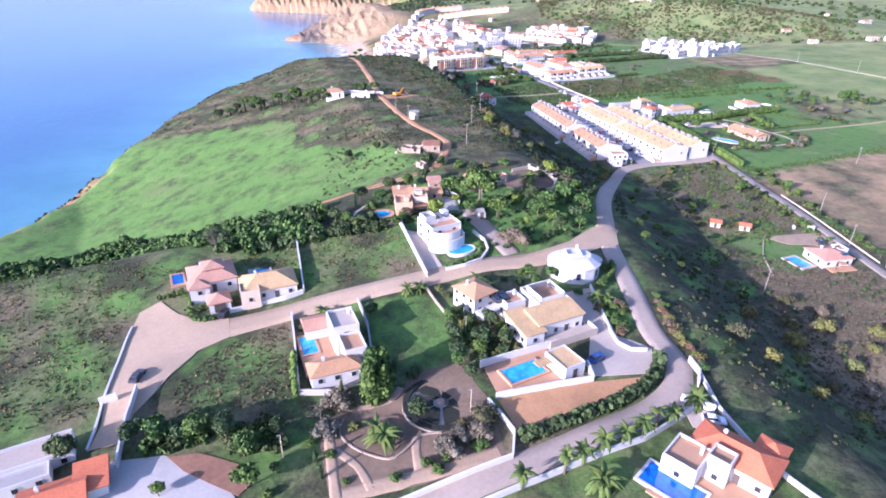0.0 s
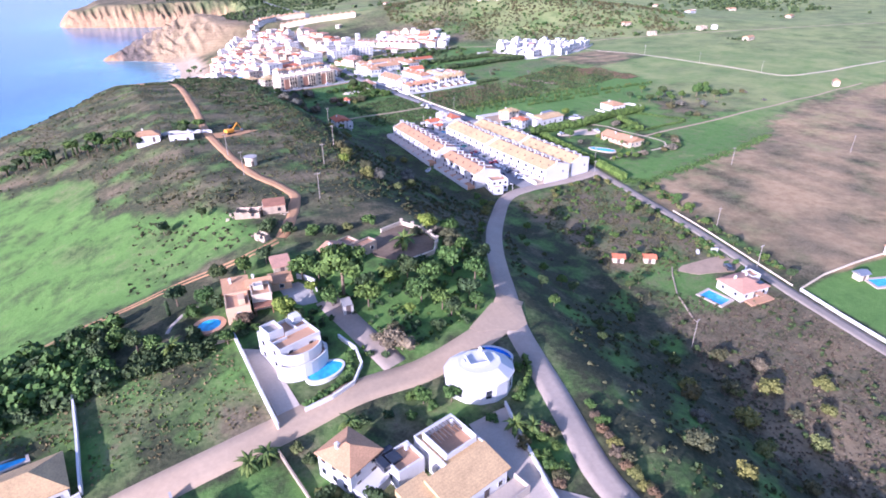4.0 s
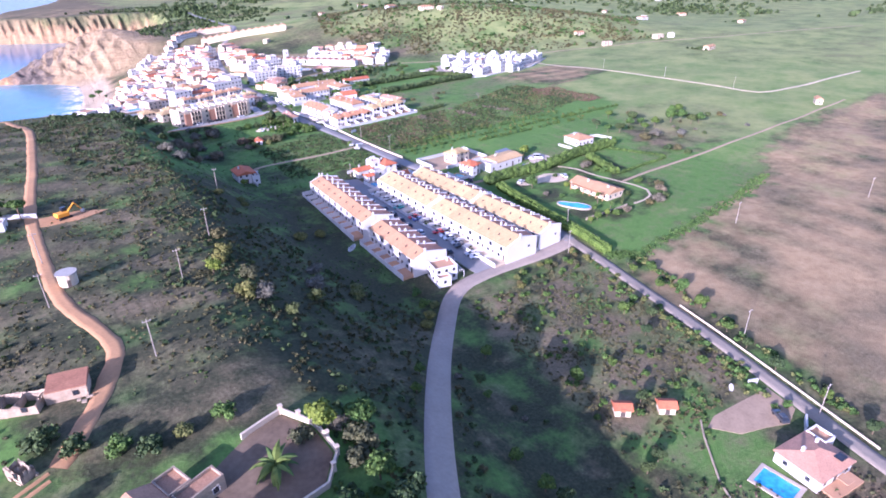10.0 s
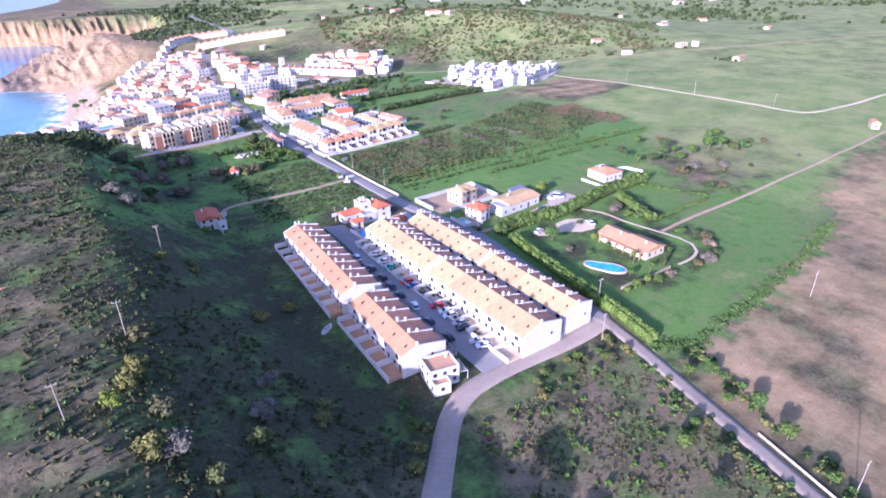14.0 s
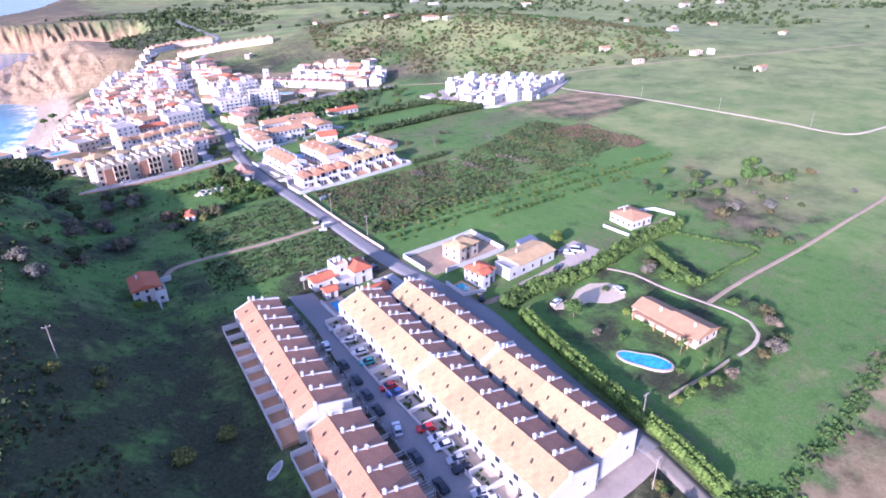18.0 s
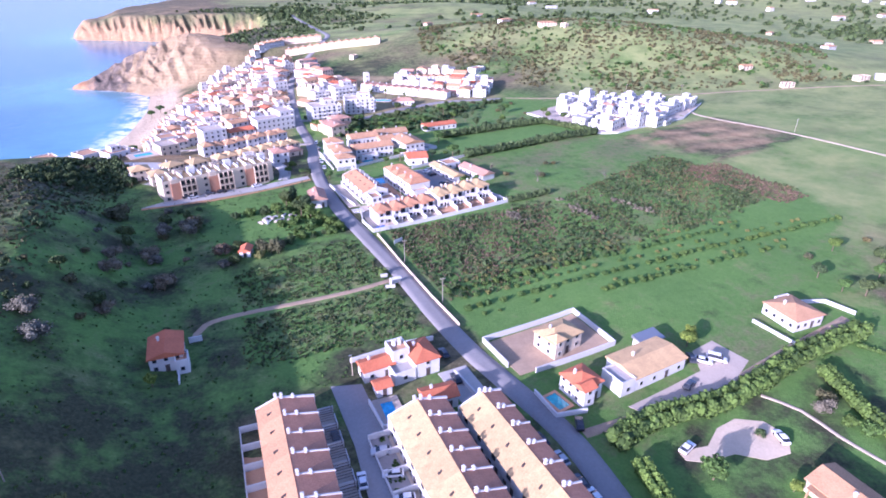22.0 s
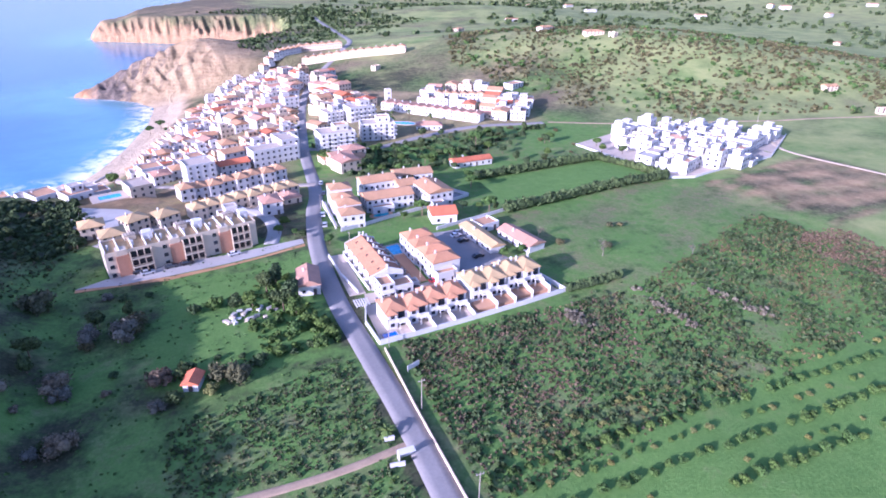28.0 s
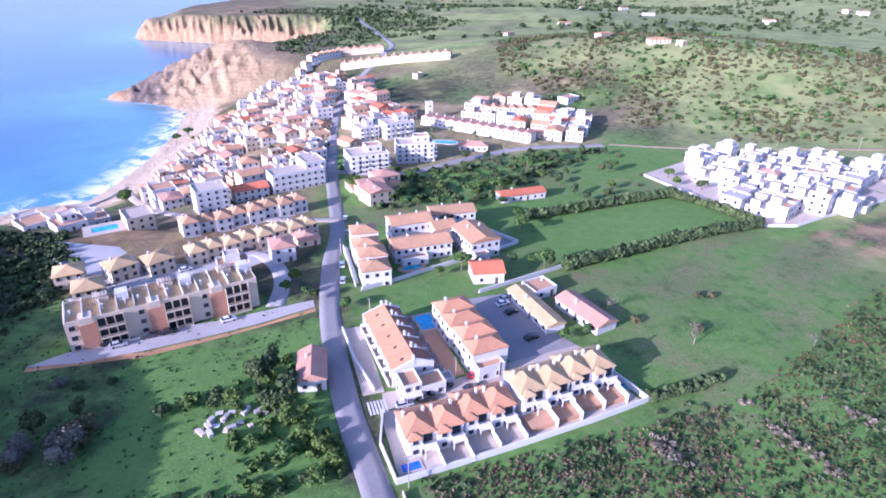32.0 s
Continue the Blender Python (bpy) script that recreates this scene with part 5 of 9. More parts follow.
v = thing("villa", "terracotta-roofed old house with stepped roofs", "house", 43.4, 159.6, -10)
wing(v, -2.6, 4.2, 5.2, 4.8, 3.0, "pent", 1.0, walls=PEACH, tiles=TILE_PALE, floors=1, near=True, wins="sw", gap=2.4)
wing(v, -2.8, -2.6, 5.0, 6.4, 2.9, "flat", walls=PEACH, floors=1, near=True, wins="sw", door=False, stacks=0, floor_mat=TERRA)
part("stair_head", soft_box((-2.6, -1.2, -4.4, -1.6, 2.9, 4.3), 0.05), PEACH, v, "small peach stair head")
wing(v, 2.4, 3.4, 5.2, 2.6, 3.6, "gable", 1.0, walls=CREAM, tiles=TILE_PALE, floors=1, near=True, wins="e", door=False)
wing(v, 2.4, -0.6, 4.2, 5.0, 3.4, "flat", walls=CREAM, floors=1, near=True, wins="se", door=False, stacks=0, floor_mat=TERRA)
wing(v, 2.0, 0.6, 2.2, 2.0, 1.0, "flat", z0=3.4, walls=CREAM, floors=1, wins="", door=False, stacks=0, down=0.1, floor_mat=CONCRETE, parapet=0.2)
wing(v, 7.4, 4.8, 4.6, 3.4, 2.6, "pent", 0.6, walls=PEACH, tiles=TILE_PALE, floors=1, near=True, wins="s", door=False, stacks=0)
part("lean_to", boxes((0.4, 4.4, -5.4, -3.15, 1.9, 2.05), (0.5, 0.7, -5.3, -5.1, -2, 1.9), (4.1, 4.3, -5.3, -5.1, -2, 1.9)), TILE_OLD_SHADED, v, "brown lean-to roof")
pool(33.6, 157.0, 20, 5.0, 4.4, WATER, "oval", "round blue pool on a terracotta terrace", 1.1, 0.4, TERRA)
area("courtyard", [(50.6, 162.4), (55.6, 162.8), (57.2, 158.6), (56.4, 152.6), (53.0, 153.0), (50.8, 156.4)], CONCRETE, 0.12, "worn concrete court beside the old house")
wall_line([(55.8, 164.4), (57.4, 162.9), (58.6, 160.2), (57.8, 156.5)], 1.2)
house("flat concrete garden store with a pale lid", 61.0, 146.6, -12, 2.2, 3.8, 1.9, "flat", walls=CONCRETE, floor_mat=CONCRETE, floors=1, wins="s", name="garden_store", category="outbuilding", stacks=0, parapet=0.12)
house("small stone outbuilding with a tiled roof", 53.6, 169.0, -8, 3.8, 4.4, 2.4, "pent", rh=0.7, walls=STONE, tiles=TILE_PINK, floors=1, near=True, wins="s", name="outbuilding", category="outbuilding", stacks=0)
tagged(ribbon("driveway", [(58.4, 152.4), (59.6, 144), (60.8, 136), (62.4, 126.4)], 5.2, ASPHALT_WORN, 0.1), "shaded asphalt drive beside the white villa", "driveway", kind="structure")
tagged(ribbon("garden_path", [(25.3, 159.4), (26.6, 161.6), (29.5, 164.4), (33.0, 166.0)], 0.7, PAVED, 0.08), "narrow curved garden path", "path", kind="structure")
wall_line([(28.9, 150.4), (34.1, 149.8), (37.0, 149.6)], 0.9, 0.3, STONE, "low rubble garden wall", cap=False)
v = thing("farmhouse", "long weathered farmhouse with brown tiled roofs", "house", 69.6, 166.2, 18)
wing(v, -2.4, 0.6, 6.2, 6.6, 3.2, "gable", 1.4, walls=PLASTER_OLD, tiles=TILE_WORN, floors=1, near=True)
wing(v, 2.8, 2.2, 3.6, 4.4, 2.8, "flat", walls=PLASTER_OLD, floors=1, near=True, wins="n", door=False, stacks=0, floor_mat=TILE_WORN)
wing(v, 4.6, -1.4, 6.6, 3.0, 2.6, "flat", walls=PLASTER_OLD, floors=1, near=True, wins="s", door=False, stacks=0, floor_mat=TILE_WORN)
part("lean_to", boxes((-5.0, 0.2, -5.2, -2.75, 1.9, 2.1), (-4.9, -4.7, -5.1, -4.9, -2, 1.9), (-0.1, 0.1, -5.1, -4.9, -2, 1.9)), CONCRETE, v, "grey lean-to roof")
area("courtyard", [(75.5, 169), (80, 171.5), (86, 174.8), (90.5, 175.2), (93.4, 170), (93.8, 163), (90, 158.4), (84, 157.8), (79, 160), (76.4, 163)], EARTH, 0.15, "weathered earthen courtyard with a scalloped wall")
wall_line([(83, 173.6), (90.6, 175.8), (94.0, 170.2), (94.4, 162.6), (90.4, 157.8), (84, 157.0)], 1.1, mat=CREAM, label="cream scalloped courtyard wall")
for k, (x, y) in enumerate(((90.6, 175.8), (92.6, 173), (94.1, 170), (94.4, 166.2), (94.3, 162.6), (92.4, 160))):
    p = thing("gate_pillar", "cream pillar on a courtyard wall", "pillar", x, y, 0, None, "courtyard pillars")
    part("shaft", soft_box((-0.3, 0.3, -0.3, 0.3, -0.6, 1.7)), CREAM, p)
    part("cap", soft_box((-0.4, 0.4, -0.4, 0.4, 1.7, 1.88)), CREAM, p)


def ruin(label, x, y, yaw, w, d, h, roofed):
    ob = thing("ruined_house", label, "ruin", x, y, yaw)
    t = 0.4
    for k, (x0, x1, y0, y1) in enumerate(((-w / 2, w / 2, -d / 2, -d / 2 + t), (-w / 2, w / 2, d / 2 - t, d / 2), (-w / 2, -w / 2 + t, -d / 2 + t, d / 2 - t), (w / 2 - t, w / 2, -d / 2 + t, d / 2 - t), (-t / 2, t / 2, -d / 2 + t, d / 2 - t))):
        bm = boxes((x0, x1, y0, y1, -1.5, h))
        bmesh.ops.subdivide_edges(bm, edges=bm.edges[:], cuts=3, use_grid_fill=True)
        for q in bm.verts:
            if q.co.z > h - 0.05:
                q.co.z -= R.random() * (0.4 if roofed else 1.3)
            q.co += Vector((R.uniform(-0.06, 0.06), R.uniform(-0.06, 0.06), 0))
        part("wall", bm, PLASTER_OLD if k == 0 else STONE, ob, "crumbling rubble wall" if k else "")
    if roofed:
        part("roof", hip_mesh(w * 0.94, d, 0.7, 0.15, TILE_OLD_SHADED, "pent"), None, ob, "sagging tiled roof", (w * 0.03, 0, h))
    for _ in range(12):
        a, b = R.uniform(-w, w * 0.5), R.uniform(-d, d * 0.6)
        part("fallen_stone", boxes((a, a + R.uniform(0.4, 1.1), b, b + R.uniform(0.4, 1.0), -0.6, R.uniform(0.1, 0.6))), STONE, ob)
    window(ob, w * 0.22, -d / 2, 0.7, 0, 0.9, 1.0, DARKWOOD, True)
    return ob


ruin("half-ruined cottage with a broken tiled roof", 62.6, 202.4, -14, 6.4, 4.2, 2.5, True)
ruin("roofless ruined stone cottage", 55.4, 203.2, -26, 7.0, 4.2, 2.1, False)
ruin("small ruined stone hut in the grass", 54.2, 186.0, -60, 3.6, 2.2, 2.0, False)
tank = thing("water_tank", "round whitewashed water tank with a flat lid", "water tank", 68.0, 245.0)
part("drum", rod(bmesh.new(), (0, 0, -1), (0, 0, 2.9), 2.0, 2.0, 18), CREAM, tank)
part("lid", rod(bmesh.new(), (0, 0, 2.9), (0, 0, 3.15), 2.3, 2.3, 18), CONCRETE, tank)
part("door", boxes((-0.4, 0.4, -2.08, -1.9, 0.0, 1.8)), DARKWOOD, tank)
dig = thing("excavator", "orange excavator parked beside the dirt track", "excavator", 72.4, 292.0, 20)
part("track", soft_box((-1.9, 1.9, -1.3, -0.7, 0, 0.8), 0.2), RUBBER, dig)
part("track", soft_box((-1.9, 1.9, 0.7, 1.3, 0, 0.8), 0.2), RUBBER, dig)
part("body", soft_box((-2.2, 1.2, -1.3, 1.3, 0.9, 2.1), 0.15), ORANGE, dig)
part("cab", soft_box((-0.2, 1.3, 0.0, 1.3, 2.1, 3.3), 0.1), GLASS, dig, "glazed cab")
part("boom", rod(rod(bmesh.new(), (1.0, -0.4, 1.8), (3.4, -0.4, 4.0), 0.25, 0.2, 6), (3.4, -0.4, 4.0), (5.2, -0.4, 1.2), 0.2, 0.15, 6), ORANGE, dig)
part("bucket", soft_box((4.8, 5.8, -0.9, 0.1, 0.3, 1.3), 0.15), METAL_GREY, dig)
area("yard", [(66, 289), (76, 287), (84, 292), (76, 296), (66, 296)], DIRT, 0.09, "bare earth clearing beside the track", "ground")
v = thing("villa", "low white villa among dark trees on the hill", "house", 46.0, 301.0, -12)
wing(v, -4, 1.5, 9.0, 6.0, 3.0, "hip", 1.4, tiles=TILE_PALE, floors=1)
wing(v, 9, -4.6, 9.0, 5.0, 3.0, "flat", floors=1, floor_mat=PAVED)
wall_line([(40, 308), (52, 304), (62, 299), (66, 297)], 1.3)

# ---- the farm in the valley ----
v = thing("farmhouse", "white farmhouse with a pink tiled roof and solar panel", "house", 175.2, 121.6, -8)
wing(v, 0, 0, 10.5, 9.0, 3.0, "hip", 1.6, tiles=TILE_PINK, floors=1, near=True, stacks=2)
wing(v, 6.2, 2.6, 3.4, 4.0, 3.0, "flat", near=True, floors=1, wins="e", door=False, stacks=0)
part("solar_panel", prism(bmesh.new(), [(1.8, -4.0), (4.0, -4.0), (4.0, -2.4), (1.8, -2.4)], 3.9, 4.0), GLASS, v)
part("terrace", boxes((-4.0, 5.0, -7.4, -4.52, -1, 0.3), (-1.0, 1.2, -7.2, -5.0, 2.2, 2.35)), TERRA, v)
pool(165.4, 123.4, 3, 4.8, 6.8, WATER, rim=0.8, deck=PAVED)
area("driveway", [(168.4, 139.6), (172.6, 140.6), (182, 139.4), (191.0, 138.2), (189.2, 131.0), (183.6, 129.6), (178, 132.2), (172.4, 134.2)], TAN_EARTH, 0.1, "pale beaten driveway by the farmhouse")
wall_line([(190.4, 140.4), (188.0, 141.4)], 1.6)
wall_line([(187.4, 128.2), (183.6, 126.4)], 1.6)
wall_line([(206.2, 171), (201.4, 153), (195.1, 130.4), (190.9, 115)], 0.5, 0.2, CREAM, "low pale wall beside the lane", cap=False)
wall_line([(190.4, 112.4), (186.8, 99), (182.6, 81), (176.4, 50)], 1.0, 0.25, WHITE, "white wall between a lawn and the lane", cap=False)
wall_line([(169, 141.6), (165.4, 138.6), (157.4, 130.4), (150.4, 119)], 0.35, 0.25, STONE, "low stone kerb beside the lawn", cap=False)
v = thing("house", "white bungalow beside a lawn with a pool", "house", 241.0, 105.0, -20)
wing(v, 0, 0, 12.0, 8.0, 3.2, "hip", 1.8, tiles=TILE_PALE, floors=1)
wing(v, -6.4, -3.0, 4.4, 4.6, 2.8, "flat", floors=1, wins="sw", door=False, stacks=0)
pool(217.4, 100.6, -24, 11.0, 4.2, WATER, rim=0.9, deck=PAVED)
house("small garden shed with a grey roof on a lawn", 212.4, 106.4, -14, 3.4, 2.6, 2.2, "gable", rh=0.7, walls=CREAM, tiles=METAL_GREY, floors=1, wins="s", name="shed", category="shed", stacks=0)
wall_line([(190.9, 112.6), (205, 113.4), (221, 112), (243, 109.6)], 0.8, 0.2, CREAM, "low pale wall round a lawn", cap=False)
for x, y, yaw, lab in ((157.2, 153.4, -40, "red-roofed wooden shed in the grass"), (165.6, 148.0, -40, "small shed with a rusty roof")):
    house(lab, x, y, yaw, 3.4, 2.6, 2.0, "gable", rh=0.8, walls=CREAM, tiles=TILE_RED, floors=1, near=True, wins="s", name="shed", category="shed", stacks=0)

# ---- houses along the main road ----
v = thing("house", "white house with a red tiled roof alone in the meadow", "house", 143.9, 346.0, -3)
wing(v, -0.6, 0.4, 7.6, 9.6, 4.6, "gable", 1.4, tiles=TILE_RED, near=True, wins="sewn", gap=2.5)
wing(v, 2.8, -4.4, 3.0, 4.0, 3.4, "flat", near=True, floors=1, wins="s", door=False, stacks=0)
for dims in ((1.6, 1.9, -10.5, -6.4, -1, 1.3), (4.2, 7.4, 6.6, 6.9, -1, 1.4), (1.2, 1.5, 6.2, 9.0, -1, 1.4)):
    part("yard_wall", boxes(dims), WHITE, v)
v = thing("house", "white bar building with red roofs and roof tanks", "house", 193.6, 318.0, 2)
wing(v, -5.0, 2.6, 7.6, 4.6, 3.4, "gable", 1.1, tiles=TILE_RED, floors=1, near=True)
wing(v, 0.8, 3.0, 4.4, 5.0, 6.0, "flat", near=True, wins="s", floor_mat=TERRA, stacks=0)
wing(v, 6.0, 0.8, 6.2, 8.6, 4.6, "hip", 1.5, tiles=TILE_RED, near=True, wins="s")
wing(v, 0.0, -1.6, 5.4, 4.2, 2.8, "flat", near=True, floors=1, wins="s", floor_mat=CONCRETE, door=False, stacks=0)
for x in (0.2, 1.6):
    part("water_tank", rod(bmesh.new(), (x, 3.6, 6.1), (x, 3.6, 7.6), 0.6, 0.6, 10), WHITE, v, "white roof tank")
v = thing("house", "low white house with a red hip roof by the pool", "house", 197.8, 304.6, -4)
wing(v, 0, 0, 7.6, 4.8, 3.4, "gable", 1.3, tiles=TILE_RED, floors=1, near=True)
house("small annex with a red roof", 187.6, 313.6, 0, 3.6, 3.2, 2.6, "gable", rh=0.8, tiles=TILE_RED, floors=1, near=True, wins="s", name="annex", category="annex", stacks=0)
pool(186.8, 306.6, -4, 2.8, 6.4, WATER, rim=1.6, deck=PAVED)
wall_line([(183.4, 311), (183.6, 302), (190.2, 301.6)], 1.3)
wall_line([(184, 327), (200, 328), (206.6, 327)], 1.2)
wall_line([(205.6, 312), (206.6, 302), (207.4, 296.5)], 1.4)
area("forecourt", [(202, 314), (209.6, 314), (210, 298), (203, 298)], CONCRETE, 0.12, "concrete forecourt beside the road")
v = thing("house", "cream house with a hip roof in a walled yard", "house", 235.4, 311.8, 10)
wing(v, 0, 0, 10.0, 7.0, 4.8, "hip", 1.7, walls=CREAM, tiles=TILE_TAN, near=True, gap=2.6)
wing(v, -3.4, -2.6, 3.0, 3.0, 5.6, "hip", 1.1, walls=CREAM, tiles=TILE_TAN, near=True, wins="s", door=False, stacks=0)
area("yard", [(218.6, 320), (248.2, 322.4), (249, 306.4), (220, 305.2)], TAN_EARTH, 0.12, "bare brown earth yard inside white walls")
wall_line([(218.2, 320.8), (248.8, 323.0), (249.6, 305.8), (224, 304.6)], 1.5)
wall_line([(218.2, 320.8), (218.8, 309)], 1.5)
v = thing("house", "white house with red roofs and a small pool", "house", 229.6, 294.0, 6)
wing(v, 0, 0.4, 6.6, 6.8, 4.8, "hip", 1.5, tiles=TILE_RED, near=True, gap=2.2)
wing(v, -1.6, -2.6, 3.2, 3.0, 5.0, "gable", 1.0, tiles=TILE_RED, near=True, wins="s", door=False, stacks=0)
pool(222.8, 293.8, 8, 3.2, 5.0, WATER_GREEN, rim=0.7, deck=TERRA)
wall_line([(219.6, 298.4), (219.6, 289.6), (227, 288.2)], 1.2)
v = thing("warehouse", "wide low hall with a sand-coloured roof", "warehouse", 249.0, 295.0, 4)
wing(v, 1.0, 0, 17.0, 9.6, 3.8, "gable", 0.9, tiles=TILE_TAN, floors=1, near=True, gap=4.0)
wing(v, -9.8, -1.6, 4.4, 6.6, 3.6, "flat", floors=1, near=True, wins="s", floor_mat=CONCRETE, door=False, stacks=0)
wing(v, 8.6, 6.4, 7.0, 3.6, 3.2, "pent", 0.6, tiles=METAL_GREY, floors=1, wins="e", door=False, stacks=0)
area("yard", [(237, 286), (262, 288.4), (266, 295), (274, 296), (276, 286), (262, 280), (240, 281)], PAVED, 0.1, "gravel yard with parked cars")
tagged(ribbon("dirt_lane", [(222, 283), (236, 282.5), (262, 281.6), (290, 285), (318, 288)], 2.4, TAN_EARTH, 0.09), "tan dirt lane beside a hedge", "lane", kind="structure")
v = thing("house", "low white house at the orchard's edge", "house", 303.4, 294.6, -4)
wing(v, 0, 0, 10.4, 10.6, 3.6, "hip", 1.6, tiles=TILE_PALE, floors=1, near=True, gap=2.6)
wing(v, 3, 5.4, 5.0, 3.0, 2.8, "flat", floors=1, wins="n", door=False, stacks=0)
wall_line([(292, 298), (293, 286), (300, 283)], 0.9)
wall_line([(310, 300), (320, 296), (322, 288)], 1.1)
v = thing("villa", "long low villa with a broad sand-coloured roof", "house", 256.4, 243.4, 90)
wing(v, -4.8, 0, 10.0, 9.6, 3.0, "gable", 1.7, walls=CREAM, tiles=TILE_PALE, floors=1, near=True, gap=2.6)
wing(v, 5.2, 0.6, 9.8, 8.4, 3.0, "gable", 1.6, walls=CREAM, tiles=TILE_PALE, floors=1, near=True, gap=2.6, wins="sn")
part("veranda", boxes((-9.0, 9.0, 4.9, 6.6, 2.5, 2.68), *[(-8.6 + k * 3.4, -8.3 + k * 3.4, 6.2, 6.5, 0, 2.5) for k in range(6)]), TILE_PALE, v, "tiled veranda on posts")
pool(236.6, 238.0, -62, 13.0, 6.0, WATER, "kidney", "kidney-shaped blue pool in a lawn", 0.5, 0.55)
area("turning_circle", [(237, 271), (244, 269.6), (250, 272.6), (256, 273), (261, 269.6), (262, 264.4), (258, 260.8), (252, 261.6), (247.4, 265.6), (240, 266.4), (236.6, 268.4)], SAND, 0.1, "pale gravel turning circle with a planted island", "driveway")
tagged(ribbon("path", [(267.8, 275.8), (271.6, 268.3), (271.8, 259.6), (272.8, 252.6), (274.4, 244.8), (275.9, 237.5), (275.4, 231.8), (271.6, 227.6), (265, 225.6), (258, 225.7)], 0.9, SAND, 0.08), "narrow pale garden path", "path", kind="structure")
wall_line([(253.7, 225.7), (245.6, 225.4), (239.0, 225.8), (229.9, 226.2)], 1.0, 0.3, STONE, "low stone garden wall with plants over it", cap=False)
house("small white house beside the village road", 203.6, 434.4, -8, 6.4, 11.0, 3.6, "gable", rh=1.7, tiles=TILE_PINK, floors=1, near=True, gap=2.6)
house("tiny hut with an orange roof in the vegetable plots", 169.8, 397.6, -20, 3.4, 4.4, 2.2, "gable", rh=1.0, tiles=TILE_RED, floors=1, near=True, wins="s", name="hut", category="hut", stacks=0)
tagged(ribbon("dirt_lane", FOOTPATH, 1.9, TAN_EARTH, 0.09), "pale footpath through the plots", "path", kind="structure")
wall_line([(215.4, 395), (215.2, 372), (215.4, 346), (216, 330)], 0.9, 0.25, CREAM, "low pale wall beside the main road", cap=False)


# ---- the apartment block and its neighbours ----
def apartment_block(x, y, yaw, w, d, h):
    ob = thing("apartment_block", "long cream apartment block with brick-red panels and balconies", "building", x, y, yaw)
    wing(ob, 0, 0, w, d, h, "flat", floors=3, wins="ew", gap=3.4, floor_mat=TILE_TAN, stacks=0, down=4, walls=CREAM, door=False)
    step = w / 3
    for m in range(3):
        x0 = -w / 2 + m * step
        part("panel", boxes((x0 + 3.0, x0 + 6.6, -d / 2 - 0.6, -d / 2 + 0.1, -3, h - 0.9)), BRICK, ob, "brick-red rendered panel")
        part("stair_tower", boxes((x0 + 3.2, x0 + 6.2, -d / 2 - 0.4, -d / 2 + 3.0, h - 0.9, h + 0.9)), CREAM, ob)
        part("stair_tower", boxes((x0 + 12.4, x0 + 15.2, 0.4, 3.6, h, h + 2.4)), WHITE, ob)
        part("terrace_wall", boxes(*[(x0 + k * step / 4 + 0.3, x0 + k * step / 4 + 0.5, -d / 2 + 0.3, d / 2 - 0.3, h + 0.07, h + 1.3) for k in range(4)]), WHITE, ob, "low wall between roof terraces")
        part("pergola", boxes(*[(x0 + 7.4 + k * 0.8, x0 + 7.5 + k * 0.8, 1.6, d / 2 - 0.3, h + 2.1, h + 2.2) for k in range(6)], (x0 + 7.3, x0 + 11.6, 1.5, 1.62, h + 1.98, h + 2.1), (x0 + 7.3, x0 + 7.42, 1.5, 1.62, h, h + 2.0), (x0 + 11.48, x0 + 11.6, 1.5, 1.62, h, h + 2.0)), DARKWOOD, ob, "dark roof pergola")
        part("roof_room", boxes((x0 + 7.0, x0 + 10.6, 2.2, d / 2 - 0.4, h, h + 1.7)), CREAM, ob, "small rooftop room")
        for k in (1.6, 8.8, 14.0):
            chimney(ob, x0 + k, -1.4, h, 1.4)
        for f in range(3):
            z = f * h / 3
            window(ob, x0 + 1.5, -d / 2, z + 0.9, 0, 1.3, 1.3)
            for c in range(3):
                window(ob, x0 + 8.0 + c * 2.0, -d / 2, z + 0.25, 0, 1.7, 2.2, DARKWOOD)
            part("balcony", shared("aptbalcony", lambda: boxes((-3.1, 3.1, -1.5, -0.02, 0, 0.2), (-3.1, 3.1, -1.5, -1.42, 0.2, 0.5), (-3.1, -2.95, -1.42, -0.02, 0.2, 2.7), (2.95, 3.1, -1.42, -0.02, 0.2, 2.7),
                                                                   (-1.08, -0.93, -1.42, -0.02, 0.2, 2.7), (0.93, 1.08, -1.42, -0.02, 0.2, 2.7), (-3.1, 3.1, -1.5, -1.45, 0.95, 1.03)), "balcony", CREAM), None, ob, "", (x0 + 10.0, -d / 2, z))
    return ob


apartment_block(168.9, 472.6, 13, 47, 11, 8.6)
area("parking", [(138, 459), (150, 456.6), (164, 457.4), (193, 462.4), (208, 466), (208, 470), (194, 468.6), (165, 466), (146, 462.4)], CONCRETE, 0.14, "pale parking strip before the apartment block")
area("earth_strip", [(138, 456.8), (164, 454.4), (208, 463.6), (208, 465.4), (193, 461.6), (164, 456.8), (138, 458.6)], DIRT, 0.1, "bare reddish earth bank", "ground")
area("car_park", [(124, 546), (147, 533), (158, 512), (186, 509.5), (203, 515), (206, 508), (188, 499), (166, 493), (150, 499), (130, 514)], CONCRETE, 0.1, "pale street and car park behind the apartments")
tagged(ribbon("road", [(197, 470), (200, 482), (200, 494), (197, 505), (192, 512), (178, 508), (150, 498), (140, 492)], 5.0, CONCRETE, 0.15), "pale service road behind the apartments", "road", kind="structure")


